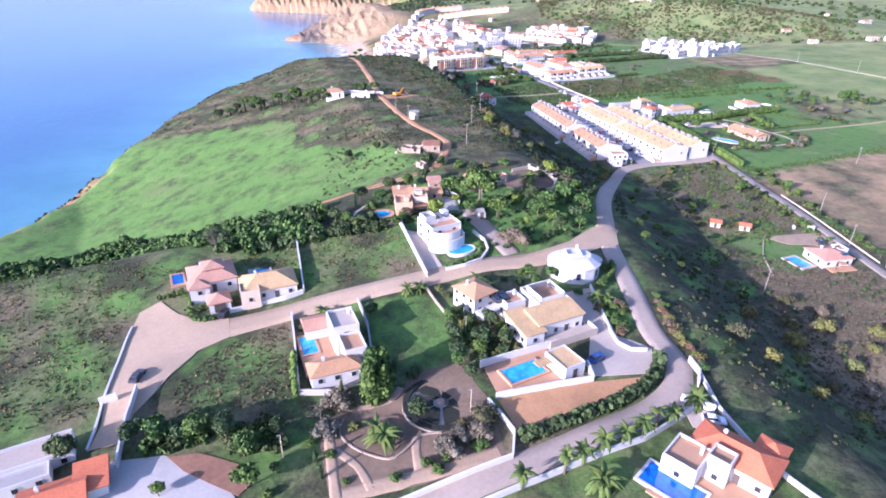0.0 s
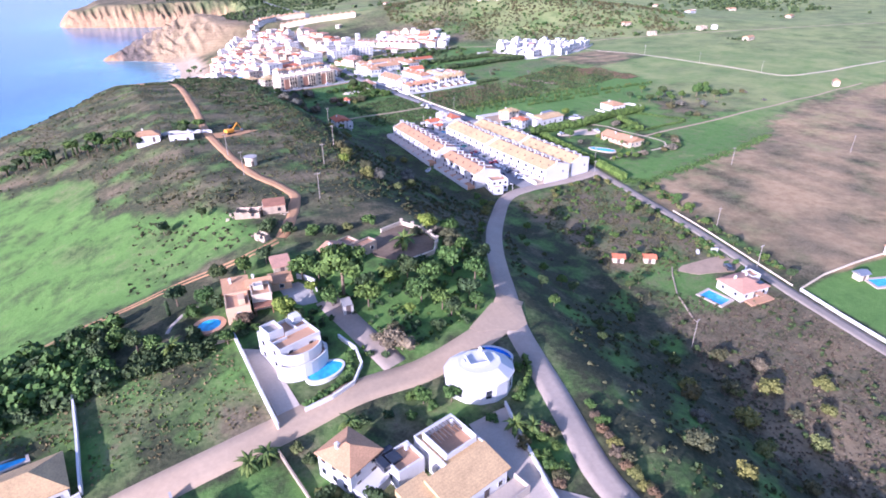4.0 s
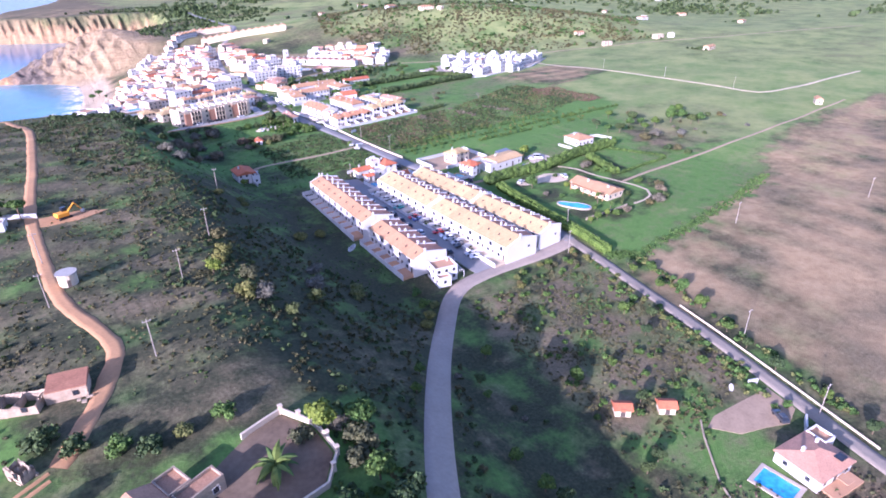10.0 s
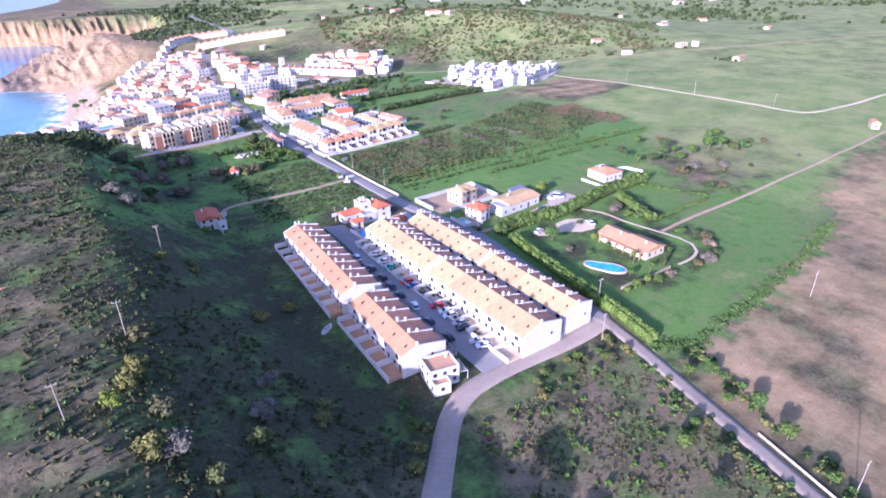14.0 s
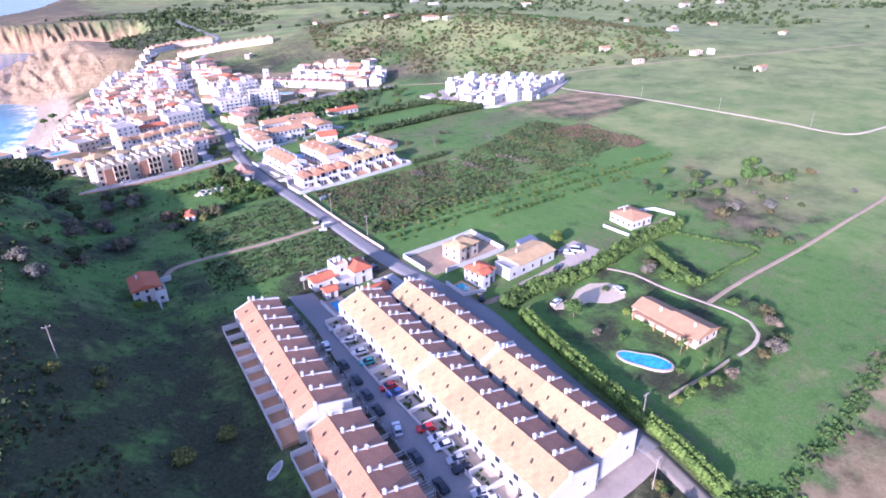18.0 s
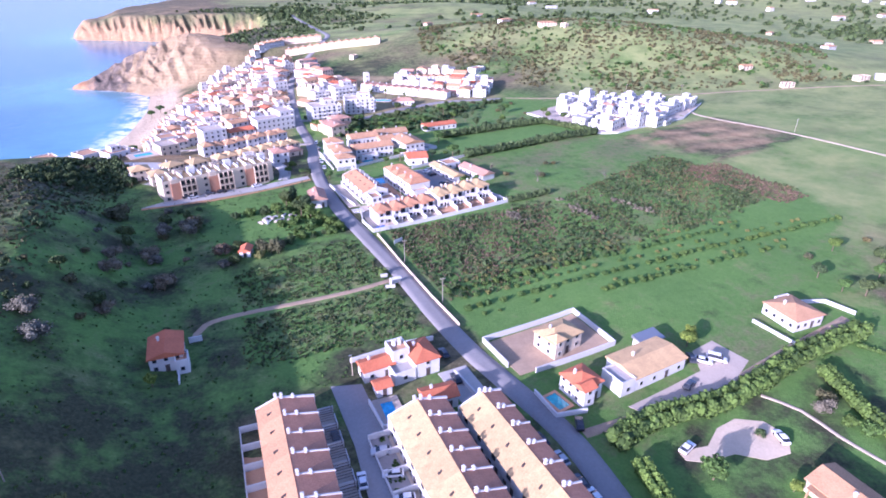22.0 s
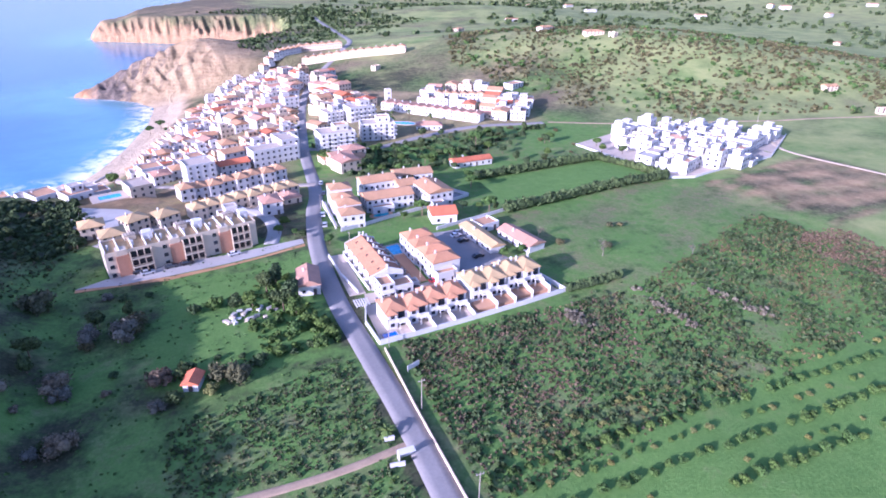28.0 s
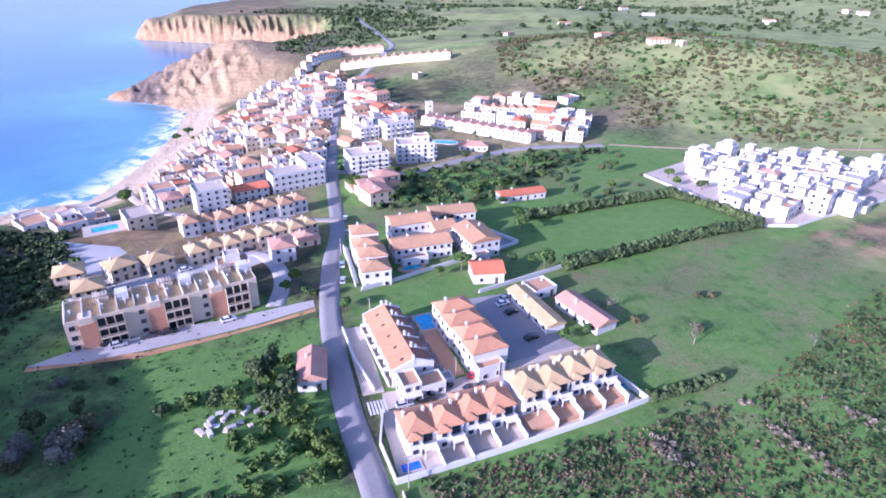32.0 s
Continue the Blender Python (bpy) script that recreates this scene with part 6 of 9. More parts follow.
def row_of(label, group, x, y, yaw, count, wide, d, h, roof, rh, tiles, walls=None, floors=2, near=False, gap=2.4, stagger=0.0, name="terraced_house", wins="s"):
    """A terrace of like houses, built once and copied along its line."""
    line = pose(x, y, 0, 0, 0, yaw)
    unit = None
    for k in range(count):
        m = line @ Matrix.Translation(((k + 0.5 - count / 2) * wide, stagger * (k % 2), 0))
        m = Matrix.Translation((0, 0, ground(m.translation.x, m.translation.y))) @ m
        if unit is None:
            unit = thing(name, label, "house", 0, 0, 0, 0, group)
            wing(unit, 0, 0, wide - 0.06, d, h, roof, rh, walls=walls, tiles=tiles, floors=floors, near=near, gap=gap, over=0.1, wins=wins, joined=y > 530)
            part("porch", boxes((-wide / 2 + 0.4, wide / 2 - 0.4, -d / 2 - 1.5, -d / 2 - 0.01, -2, 0.25), (-wide / 2 + 0.4, wide / 2 - 0.4, -d / 2 - 1.5, -d / 2 - 1.35, 0.25, 1.0)), walls or WHITE, unit)
            unit.matrix_basis = m
        else:
            copy_thing(unit, m)


row_of("cream row house with a tan tiled roof", "cream row houses", 193.4, 518.4, 18, 8, 5.8, 8, 5.0, "hip", 1.5, TILE_TAN, CREAM, stagger=1.0)
row_of("white row house with a pinkish roof", "upper row houses", 191.0, 547.0, 16, 8, 6.2, 8, 5.6, "hip", 1.7, TILE_PALE, WHITE, stagger=1.4)
for x, y, yaw, lab in ((152.0, 506.0, 30, "cream house with a yellowish hip roof"), (162.6, 507.6, 30, "cream house with a tan roof"), (138.0, 505.6, 10, "ochre house with a faded hip roof"), (146.0, 492.0, 12, "small cream house with a hip roof")):
    house(lab, x, y, yaw, 8.0, 8.0, 5.0, "hip", rh=1.7, walls=CREAM, tiles=TILE_TAN, gap=2.6)
v = thing("building", "tall white block with small windows", "building", 176.4, 577.6, 14)
wing(v, 0, 0, 13.6, 12, 10.0, "flat", floors=4, gap=2.8, floor_mat=PAVED, down=6)
v = thing("building", "white two-storey building with an orange roof", "building", 193.0, 583.6, 14)
wing(v, 0, 0, 15.0, 9, 5.4, "gable", 1.5, tiles=TILE_RED, gap=2.6, down=6)
v = thing("building", "long white block with rows of small windows", "building", 214.4, 589.0, 14)
wing(v, 0, 0, 25.0, 10, 8.6, "flat", floors=3, gap=2.8, floor_mat=PAVED, down=6)
wing(v, 9.6, 5.4, 10.0, 14, 11.0, "flat", floors=4, gap=2.8, floor_mat=PAVED, down=6, wins="se", door=False)
house("plain beige block beside the beach houses", 150.6, 556.0, 20, 10, 12, 8.0, "flat", walls=CREAM, floors=3, down=6, floor_mat=PAVED)
pool(139.0, 553.4, 14, 9.0, 5.0, WATER, rim=3.0, lift=0.6, deck=PAVED)


def hotel(x, y, yaw, w, d, h, floors, label):
    ob = thing("hotel", label, "hotel", x, y, yaw)
    wing(ob, 0, 0, w, d, h, "flat", floors=floors, gap=3.0, floor_mat=PAVED, down=4, joined=True)
    wing(ob, w * 0.18, d * 0.1, w * 0.4, d * 0.5, 3.0, "flat", z0=h, floors=1, wins="s", door=False, down=0.2)
    for f in range(1, floors):
        for k in range(max(2, int(w / 5))):
            me = shared("hbalcony", lambda: boxes((-1.6, 1.6, -1.2, -0.02, 0, 0.16), (-1.6, 1.6, -1.2, -1.1, 0.16, 1.0), (-1.6, -1.5, -1.1, -0.02, 0.16, 1.0), (1.5, 1.6, -1.1, -0.02, 0.16, 1.0)), "balcony", WHITE)
            part("balcony", me, None, ob, "", (-w / 2 + (k + 0.5) * w / max(2, int(w / 5)), -d / 2, f * h / floors))
            if k < 3:
                part("balcony", me, None, ob, "", (w / 2, -d / 2 + (k + 0.5) * d / 3, f * h / floors), 90)
    return ob


hotel(250.6, 601.0, 4, 20, 14, 9.6, 4, "white hotel block with stacked balconies")
hotel(278.6, 611.0, -8, 20, 12, 9.6, 4, "white four-storey hotel wing with balconies")
hotel(280.0, 656.0, 10, 18, 12, 9.0, 3, "white apartment hotel near the village street")
hotel(262.0, 660.0, 14, 12, 12, 7.0, 3, "white hotel annex with a terrace roof")
house("slim white water tower", 311.0, 690.0, 0, 4.0, 4.0, 11.0, "flat", name="water_tower", category="water tower", floors=3, wins="s", stacks=0)
pool(303.0, 634.0, -30, 16, 8, WATER, "kidney", "large blue hotel pool among palms", 1.0, 0.3)
house("low hotel restaurant with a pink roof", 315.0, 618.0, -20, 16, 8, 3.2, "hip", rh=1.8, tiles=TILE_PINK, floors=1)
row_of("white terraced house with a pink roof", "eastern village terrace", 330.0, 652.0, -50, 12, 6.4, 8, 5.2, "gable", 1.3, TILE_PINK)
row_of("white terraced house on the upper lane", "upper village terrace", 366.0, 684.0, -28, 6, 6.4, 8, 5.4, "gable", 1.4, TILE_PALE)
row_of("white terraced house on the far slope", "northern long terrace", 333.0, 868.0, -27, 13, 8.0, 9, 6.0, "gable", 1.4, TILE_PALE, CREAM, gap=2.0)
row_of("white terraced house on the far slope", "northern upper terrace", 312.0, 932.0, -14, 6, 8.0, 9, 6.0, "gable", 1.4, TILE_PALE, CREAM)
row_of("white terraced house on the far slope", "northern upper terrace", 268.0, 918.0, 28, 7, 7.0, 8, 5.6, "gable", 1.4, TILE_PALE)
house("low farm building with a red roof", 307.0, 538.4, 2, 21, 7, 3.2, "gable", rh=1.4, tiles=TILE_RED, floors=1, name="barn", category="barn")
house("white house with an orange gable roof", 262.0, 468.8, -10, 9.6, 9.0, 3.8, "gable", rh=1.9, tiles=TILE_RED, floors=1, near=False)

# the two residences on the main road
# orange on the sunlit slope, brown on the rear: shade given by tile colour
terrace_row(225.6, 425.5, 450.5, 5, 4.0, (5.4, 4.2, 4.8, 6.6, 4.6, 1.2, 3.4), TILE_ORANGE, TILE_OLD_SHADED, "white residence house with a pink roof and loggias", "western residence houses")
v = thing("house", "white stepped end house with roof terraces", "house", 226.4, 421.4, 4)
wing(v, -2.6, 0.4, 4.4, 5.6, 4.4, "flat", wins="sw", gap=2.2, floor_mat=TERRA, stacks=0)
wing(v, 2.6, 0.0, 5.8, 4.8, 3.0, "flat", floors=1, wins="se", gap=2.4, floor_mat=TERRA, stacks=0, door=False)
wing(v, 7.0, 1.2, 3.0, 3.0, 1.6, "flat", floors=1, wins="", floor_mat=PAVED, stacks=0, door=False)
part("canopy", boxes((-4.6, -0.6, -3.9, -2.42, 2.5, 2.64), (-4.5, -4.36, -3.8, -3.66, -1, 2.5), (-0.84, -0.7, -3.8, -3.66, -1, 2.5)), WHITE, v, "white slab over the entrance")
pool(236.2, 449.0, 6, 4.6, 7.0, WATER, rim=0.7, deck=PAVED)
area("courtyard", [(233.4, 424.4), (238.6, 424.6), (238.0, 444.8), (232.8, 444.8)], TERRA, 0.11, "terracotta court between the residences")
v = thing("building", "white residence with stepped pink roofs", "building", 243.4, 436.2, 6)
for k in range(4):
    wing(v, 0.4 * (k % 2), -9.4 + k * 6.3, 9.6, 6.2, 6.4, "hip", 1.6, tiles=TILE_ORANGE, near=False, wins="ew", gap=2.6, over=0.2)
wing(v, -1.0, -13.9, 7.0, 2.8, 3.6, "flat", floors=1, near=False, wins="s", stacks=0, door=False)
def town_house(label, group, spots, yaw, wide, d, storeys, tall, rh, tiles, up=0.0):
    """A row house with a hip roof and balconies on its front, built once and then set at each spot."""
    h, f = tall * storeys, -d / 2
    unit = thing("terraced_house", label, "house", 0, 0, 0, 0, group)
    wing(unit, 0, 0, wide - 0.05, d, h, "hip", rh, tiles=tiles, floors=storeys, wins="n", gap=2.6, over=0.3, door=False, stacks=0)
    part("front_bay", boxes((-wide * 0.46, -wide * 0.02, f - 1.1, f - 0.01, -2, h - 0.3)), WHITE, unit)
    part("bay_roof", hip_mesh(wide * 0.46, 2.4, 0.8, 0.15, tiles, "hip"), None, unit, "", (-wide * 0.24, f + 0.1, h - 0.28))
    for k in range(storeys):
        z = tall * k
        part("glazed_door", shared("frenchdoor", lambda: boxes((-0.95, 0.95, -0.07, 0.03, 0.05, 2.15)), "glazed_door", GLASS), None, unit, "", (wide * 0.24, f, z), 0)
        window(unit, -wide * 0.24, f - 1.1, z + 0.9, 0, 1.2, 1.2)
        if k:
            part("balcony", boxes((-wide * 0.01, wide * 0.46, f - 1.7, f - 0.01, z - 0.2, z), (-wide * 0.01, wide * 0.46, f - 1.7, f - 1.58, z, z + 0.95), (-wide * 0.01, wide * 0.0 + 0.1, f - 1.57, f - 1.11, z, z + 0.95)), WHITE, unit, "white walled balcony")
    part("porch_roof", boxes((wide * 0.0, wide * 0.46, f - 2.4, f - 1.72, 2.3, 2.42), (wide * 0.02, wide * 0.05, f - 2.38, f - 2.2, 0.2, 2.3)), WHITE, unit, "slim white porch slab")
    part("terrace", boxes((-wide * 0.47, wide * 0.47, f - 5.4, f - 1.12, -1.6, 0.2)), TERRA if tiles is TILE_TAN else PAVED, unit, "paved front terrace")
    part("yard_wall", boxes((wide / 2 - 0.1, wide / 2 + 0.1, f - 6.2, f - 0.02, -1.6, 1.7), (wide * 0.46, wide * 0.48, f - 3.0, f - 0.02, 1.7, 2.6)), WHITE, unit)
    for x, y in ((-wide * 0.36, d * 0.18), (wide * 0.34, d * 0.2)):
        chimney(unit, x, y, h + rh * 0.35, 1.1)
    for k, (x, y) in enumerate(spots):
        m = pose(x, y, ground(x, y) + up, 0, 0, yaw)
        if k:
            copy_thing(unit, m)
        else:
            unit.matrix_basis = m


town_house("white row house with an orange-pink hip roof", "southern row houses", ((221.4, 407.8), (227.6, 408.2), (234.0, 409.8), (240.2, 410.2)), 2, 6.2, 7.6, 2, 2.5, 1.6, TILE_ORANGE)
town_house("tall white row house with a yellowish hip roof", "tall row houses", ((247.8, 411.6), (254.0, 412.0), (260.6, 413.6), (266.8, 414.0)), 3, 6.2, 8.0, 2, 2.7, 1.6, TILE_TAN, 0.9)
for x, y, mat in ((218.6, 400.6, WATER_DEEP), (248.4, 404.4, WATER_DEEP), (271.6, 409.0, WATER_GREEN)):
    pool(x, y, 3, 4.0, 2.0, mat, rim=0.3, lift=0.3, deck=PAVED, label="small plunge pool in a walled yard")
wall_line([(214.8, 397.4), (229, 398.4), (244.8, 399.6), (260, 401.0), (275.4, 403.2), (272, 417)], 1.4)
wall_line([(214.8, 397.4), (214.0, 408), (216.6, 417)], 1.2)
wall_line([(216.4, 424.6), (214.2, 438), (213.6, 452)], 1.0)
area("yards", [(215.6, 398.6), (230, 399.4), (274, 403.6), (271.6, 417.6), (216, 417.4)], PAVED, 0.1, "pale paved yards before the row houses", "pavement")
area("street", [(216.6, 418), (246, 417.6), (275, 420), (270.6, 427), (251, 425.4), (236, 423.4), (218, 423.6)], PAVED, 0.12, "pale paved street between white houses", "road")
area("parking", [(251, 425.4), (270.6, 427), (265.4, 440), (262.6, 457), (247.6, 457.4), (249.4, 440)], ASPHALT, 0.13, "grey asphalt car park beside white houses")
area("pavement", [(213.6, 424), (218.6, 424), (218.8, 452), (213.8, 452)], PAVED, 0.16, "pale pavement beside the road", "pavement")
house("long low bungalow with a pale roof", 267.0, 444.4, 6, 5.6, 21, 2.8, "gable", rh=1.0, tiles=TILE_TAN, floors=1, near=False, wins="we", gap=3.2)
house("low bungalow with an orange roof", 279.6, 438.4, 12, 7.0, 17, 2.8, "gable", rh=1.5, tiles=TILE_PINK, floors=1, near=False, wins="we", gap=3.2)
house("small flat-roofed store with a parapet", 273.6, 455.0, 12, 8.0, 7.0, 2.6, "flat", floors=1, wins="s", near=False, name="store", category="outbuilding")
wall_line([(256, 459.6), (272, 463.4), (290, 468)], 1.2)
v = thing("building", "white residence with a stepped pink roof", "building", 228.4, 489.0, -2)
for k, dz in enumerate((0, 0.8, 0.2, 1.4)):
    wing(v, 0.5 * (k % 2), -12 + k * 8.0, 9.0, 7.9, 6.4 + dz, "hip", 1.5, tiles=TILE_PALE, near=False, wins="ew" if k else "sew", gap=2.6, over=0.2)
part("side_stair", boxes((-6.4, -5.2, -15, 14, -1, 0.8), (-6.6, -6.4, -15, 14, -1, 1.8)), WHITE, v)
for x, y, w, d, h, yaw in ((246.8, 491.4, 20, 9, 5.8, 2), (247.6, 508.6, 15, 9, 7.6, 3), (266.4, 489.8, 11, 15, 6.8, 6), (266.6, 516.4, 17, 9, 6.6, -3), (258.4, 502.6, 8, 8, 6.0, 5)):
    v = thing("building", "white residence building with a tiled roof and terraces", "building", x, y, yaw, None, "residence buildings")
    wing(v, 0, 0, w, d, h, "gable", 1.6, tiles=TILE_PALE, near=False, gap=2.5, stacks=2)
    wing(v, -w * 0.2, -d / 2 - 1.6, w * 0.45, 3.0, 3.0, "flat", floors=1, near=False, wins="s", door=False, stacks=0, floor_mat=TERRA)
pool(241.4, 482.4, 10, 7.0, 4.0, WATER_GREEN, "kidney", "turquoise pool beside a terracotta terrace", 1.4, 0.3, TERRA)
wall_line([(222.6, 471.4), (232, 473.8), (243, 477.6), (258, 481.6), (276, 487.4), (283.4, 490.6), (278, 504), (266, 522)], 1.3)
area("car_park", [(272.8, 488.2), (282.2, 491.4), (276.6, 505), (271.6, 503)], ASPHALT, 0.14, "walled asphalt car park")

# ---- the old village, house by house ----
TAKEN = [(176.4, 577.6, 10), (193, 583.6, 11), (208, 588, 13), (222, 592, 12), (150.6, 556, 10), (139, 553.4, 9), (193, 547, 30), (250.6, 601, 15), (278.6, 611, 16), (280, 656, 13), (262, 660, 11),
         (311, 690, 6), (303, 634, 14), (315, 618, 12), (330, 652, 22), (312, 672, 14), (346, 632, 14), (366, 684, 22), (206, 676, 24), (208, 650, 14)]


def inside(x, y, pts):
    hit = False
    for k in range(len(pts)):
        (x0, y0), (x1, y1) = pts[k], pts[(k + 1) % len(pts)]
        if (y0 > y) != (y1 > y) and x < (x1 - x0) * (y - y0) / (y1 - y0) + x0:
            hit = not hit
    return hit


STREET = [(p.x, p.y) for p in spaced(MAIN, 6.0)]


def quarter(outline, yaw, sx, sy, flat, high, label_set, seed, keep=0.93, walls=(WHITE,), tall=(3.0, 7.5), floor_mats=(TERRA, PAVED), group=""):
    r = random.Random(seed)
    xs, ys = [p[0] for p in outline], [p[1] for p in outline]
    ca, sa = math.cos(radians(yaw)), math.sin(radians(yaw))
    span = max(max(xs) - min(xs), max(ys) - min(ys))
    mx, my = sum(xs) / len(xs), sum(ys) / len(ys)
    n = int(span / min(sx, sy)) + 2
    for i in range(-n, n):
        for j in range(-n, n):
            u, q = i * sx + r.uniform(-1.4, 1.4), j * sy + r.uniform(-1.4, 1.4)
            x, y = mx + u * ca - q * sa, my + u * sa + q * ca
            dice = r.random()
            if not inside(x, y, outline) or dice > keep or any(math.hypot(x - a, y - b) < c for a, b, c in TAKEN) or min(math.hypot(x - a, y - b) for a, b in STREET) < 8.5:
                continue
            if ground(x, y) < SEA + 4.0:
                continue
            w, d = r.uniform(0.74, 1.0) * sx * 1.06, r.uniform(0.74, 1.0) * sy * 1.06
            floors = r.choice((1, 2, 2, 2, 3)) if high > 2 else r.choice((1, 2, 2))
            h = 2.9 * floors + r.uniform(-0.1, 0.3)
            is_flat = r.random() < flat
            wall = r.choice(walls)
            ob = thing("house", r.choice(label_set[0] if is_flat else label_set[1]), "house", x, y, yaw + r.choice((0, 0, 90)) + r.uniform(-7, 7), None, group)
            wins = r.choice(("swe", "sew", "sw", "swe"))
            stacks = 1 if y < 620 else 0
            if is_flat:
                wing(ob, 0, 0, w, d, h, "flat", walls=wall, floors=floors, wins=wins, gap=2.9, floor_mat=r.choice(floor_mats), down=5, stacks=stacks, joined=True)
                if r.random() < 0.8:
                    wing(ob, r.uniform(-0.2, 0.2) * w, r.uniform(0, 0.22) * d, w * 0.5, d * 0.48, 2.6, "flat", z0=h, walls=wall, floors=1, wins="se", gap=2.6, door=False, down=0.2, stacks=0, floor_mat=PAVED, parapet=0.3, joined=True)
            else:
                wing(ob, 0, 0, w, d, h, r.choice(("hip", "gable", "gable")), r.uniform(1.1, 1.9), walls=wall, tiles=r.choice((TILE_PINK, TILE_PALE, TILE_PALE, TILE_PALE, TILE_PINK, TILE_RED)), floors=floors, wins=wins, gap=2.9, down=5, over=0.25, stacks=stacks, joined=True)


OLD = (("white village house with a roof terrace", "whitewashed cube house with a flat roof"), ("white village house with a pink tiled roof", "small white house under faded tiles"))
quarter([(150, 588), (168, 596), (226, 604), (240, 664), (262, 752), (286, 838), (262, 886), (228, 890), (196, 858), (170, 800), (152, 730), (138, 660)], 18, 11.2, 10.6, 0.55, 3, OLD, 3, walls=(WHITE, WHITE, WHITE, WHITE, CREAM, PEACH), group="old village houses")
quarter([(246, 626), (296, 690), (300, 730), (286, 790), (300, 820), (288, 828), (268, 752)], 24, 11.5, 11, 0.5, 3, OLD, 4, walls=(WHITE, WHITE, CREAM), group="old village houses")
quarter([(338, 690), (352, 646), (372, 616), (402, 632), (402, 668), (384, 712), (350, 712)], -35, 12, 11, 0.5, 2, OLD, 5, walls=(WHITE, WHITE, CREAM), group="eastern village houses")
quarter([(92, 562), (126, 556), (134, 574), (122, 604), (100, 622), (84, 620)], 30, 11, 10.5, 0.45, 2, OLD, 6, group="seafront houses")
quarter([(226, 546), (250, 544), (262, 566), (250, 584), (228, 576)], 10, 11, 11, 0.2, 2, OLD, 8, walls=(WHITE, CREAM), group="roadside houses")
quarter([(180, 488), (199, 508), (216, 506), (216, 524), (202, 503)], 10, 9.5, 9.5, 0.2, 2, OLD, 9, walls=(CREAM, WHITE), group="roadside houses")
NEWT = (("bright white cubic holiday house with roof terrace", "white flat-roofed holiday house"), ("white holiday house with a small tiled roof",))
quarter([(383, 500), (389, 478), (420, 474), (452, 486), (500, 514), (500, 524), (478, 540), (446, 562), (426, 566), (404, 552), (398, 520)], 24, 9.2, 8.8, 0.97, 3, NEWT, 10, keep=0.78, floor_mats=(PAVED, CONCRETE, TERRA), group="white holiday houses")
area("paved_site", [(379, 551), (381, 524), (381, 476), (392, 472), (456, 484), (506, 516), (506, 524), (480, 545), (430, 571), (404, 560)], PAVED, 0.05, "pale dusty ground between new houses", "ground", 8)
wall_line([(379, 550), (380.6, 524), (380.6, 476), (392, 471.4), (456, 483.4), (507, 516)], 1.0, gap=5, label="low white boundary wall")
for x, y, w, d, lab in ((294, 812, 7, 6, "white house above the village"), (502, 992, 14, 8, "white villa on the far hillside"), (516, 811, 16, 8, "white villa on the hilltop"), (537, 760, 18, 9, "long white villa on the hilltop"), (548, 744, 6, 6, "white house on the hilltop"),
                        (418, 695, 14, 9, "pale villa on the slope above the village"), (336, 804, 8, 5, "small white house in the meadow"), (629, 581, 10, 6, "white villa on the plain"), (615, 528, 10, 5, "long white farm on the plain"), (654, 431, 14, 6, "long white farm on the plain"), (687, 514, 12, 7, "white villa on the plain"), (704, 509, 9, 7, "white villa on the plain"), (494, 258, 7, 4, "small white pump house in a field"),
                        (829, 639, 14, 9, "white villa behind the hill"), (862, 660, 12, 8, "white villa behind the hill"), (977, 571, 16, 8, "white villa behind the hill"), (971, 820, 14, 8, "white villa behind the hill"), (1018, 698, 14, 8, "white villa behind the hill"), (635, 1095, 20, 8, "white villa on the far ridge"), (720, 900, 14, 8, "white villa on the far ridge")):
    house(lab, x, y, R.uniform(-20, 40), w, d, 3.4, R.choice(("hip", "gable", "flat")), rh=1.4, gap=3.2, joined=True, stacks=0, tiles=TILE_PALE, walls=R.choice((WHITE, CREAM)))
tagged(ribbon("country_lane", [(396, 606), (430, 588), (487, 566), (540, 546), (620, 520), (760, 470), (1000, 420)], 2.0, TAN_EARTH, 0.15, 10), "pale country lane across the plain", "lane", kind="structure")
tagged(ribbon("country_lane", [(506, 526), (476, 492), (480, 440), (489, 380), (496, 325), (499, 300), (533, 292), (640, 288)], 2.0, SAND, 0.15, 10), "pale country lane across the plain", "lane", kind="structure")
tagged(ribbon("country_lane", [(275, 244.4), (296.6, 245.8), (320, 245.6), (344.4, 245.7), (400, 247), (520, 252)], 1.3, TAN_EARTH, 0.12, 6), "sandy field track", "lane", kind="structure")
tagged(ribbon("village_street", [(226, 536), (200, 545), (176, 560), (160, 580), (146, 610), (134, 650), (122, 690)], 4.5, PAVED, 0.15, 4), "narrow paved street down to the beach", "road", kind="structure")
tagged(ribbon("village_street", [(232, 606), (262, 590), (300, 600), (340, 612), (392, 606)], 5.0, ASPHALT, 0.15, 4), "village back road along the fields", "road", kind="structure")
wall_line([(100, 676), (112, 690), (120, 706)], 1.0, label="sea wall above the beach", gap=4)
for k in range(6):
    bar = area("crossing_bar", [(213.9 + k * 0.75, 417.2), (214.3 + k * 0.75, 417.2), (214.3 + k * 0.75, 421.4), (213.9 + k * 0.75, 421.4)], WHITE, 0.2, "white painted bar of a crossing", "road marking")
far_r = random.Random(77)
for k in range(12):
    x, y = far_r.uniform(900, 1700), far_r.uniform(900, 1700)
    house("distant white house in the hazy countryside", x, y, far_r.uniform(-30, 40), far_r.uniform(12, 24), far_r.uniform(8, 12), far_r.uniform(4, 7), far_r.choice(("hip", "flat", "gable")), rh=1.6, wins="sw", gap=4.0, door=False, stacks=0, joined=True, down=6, group="distant houses")


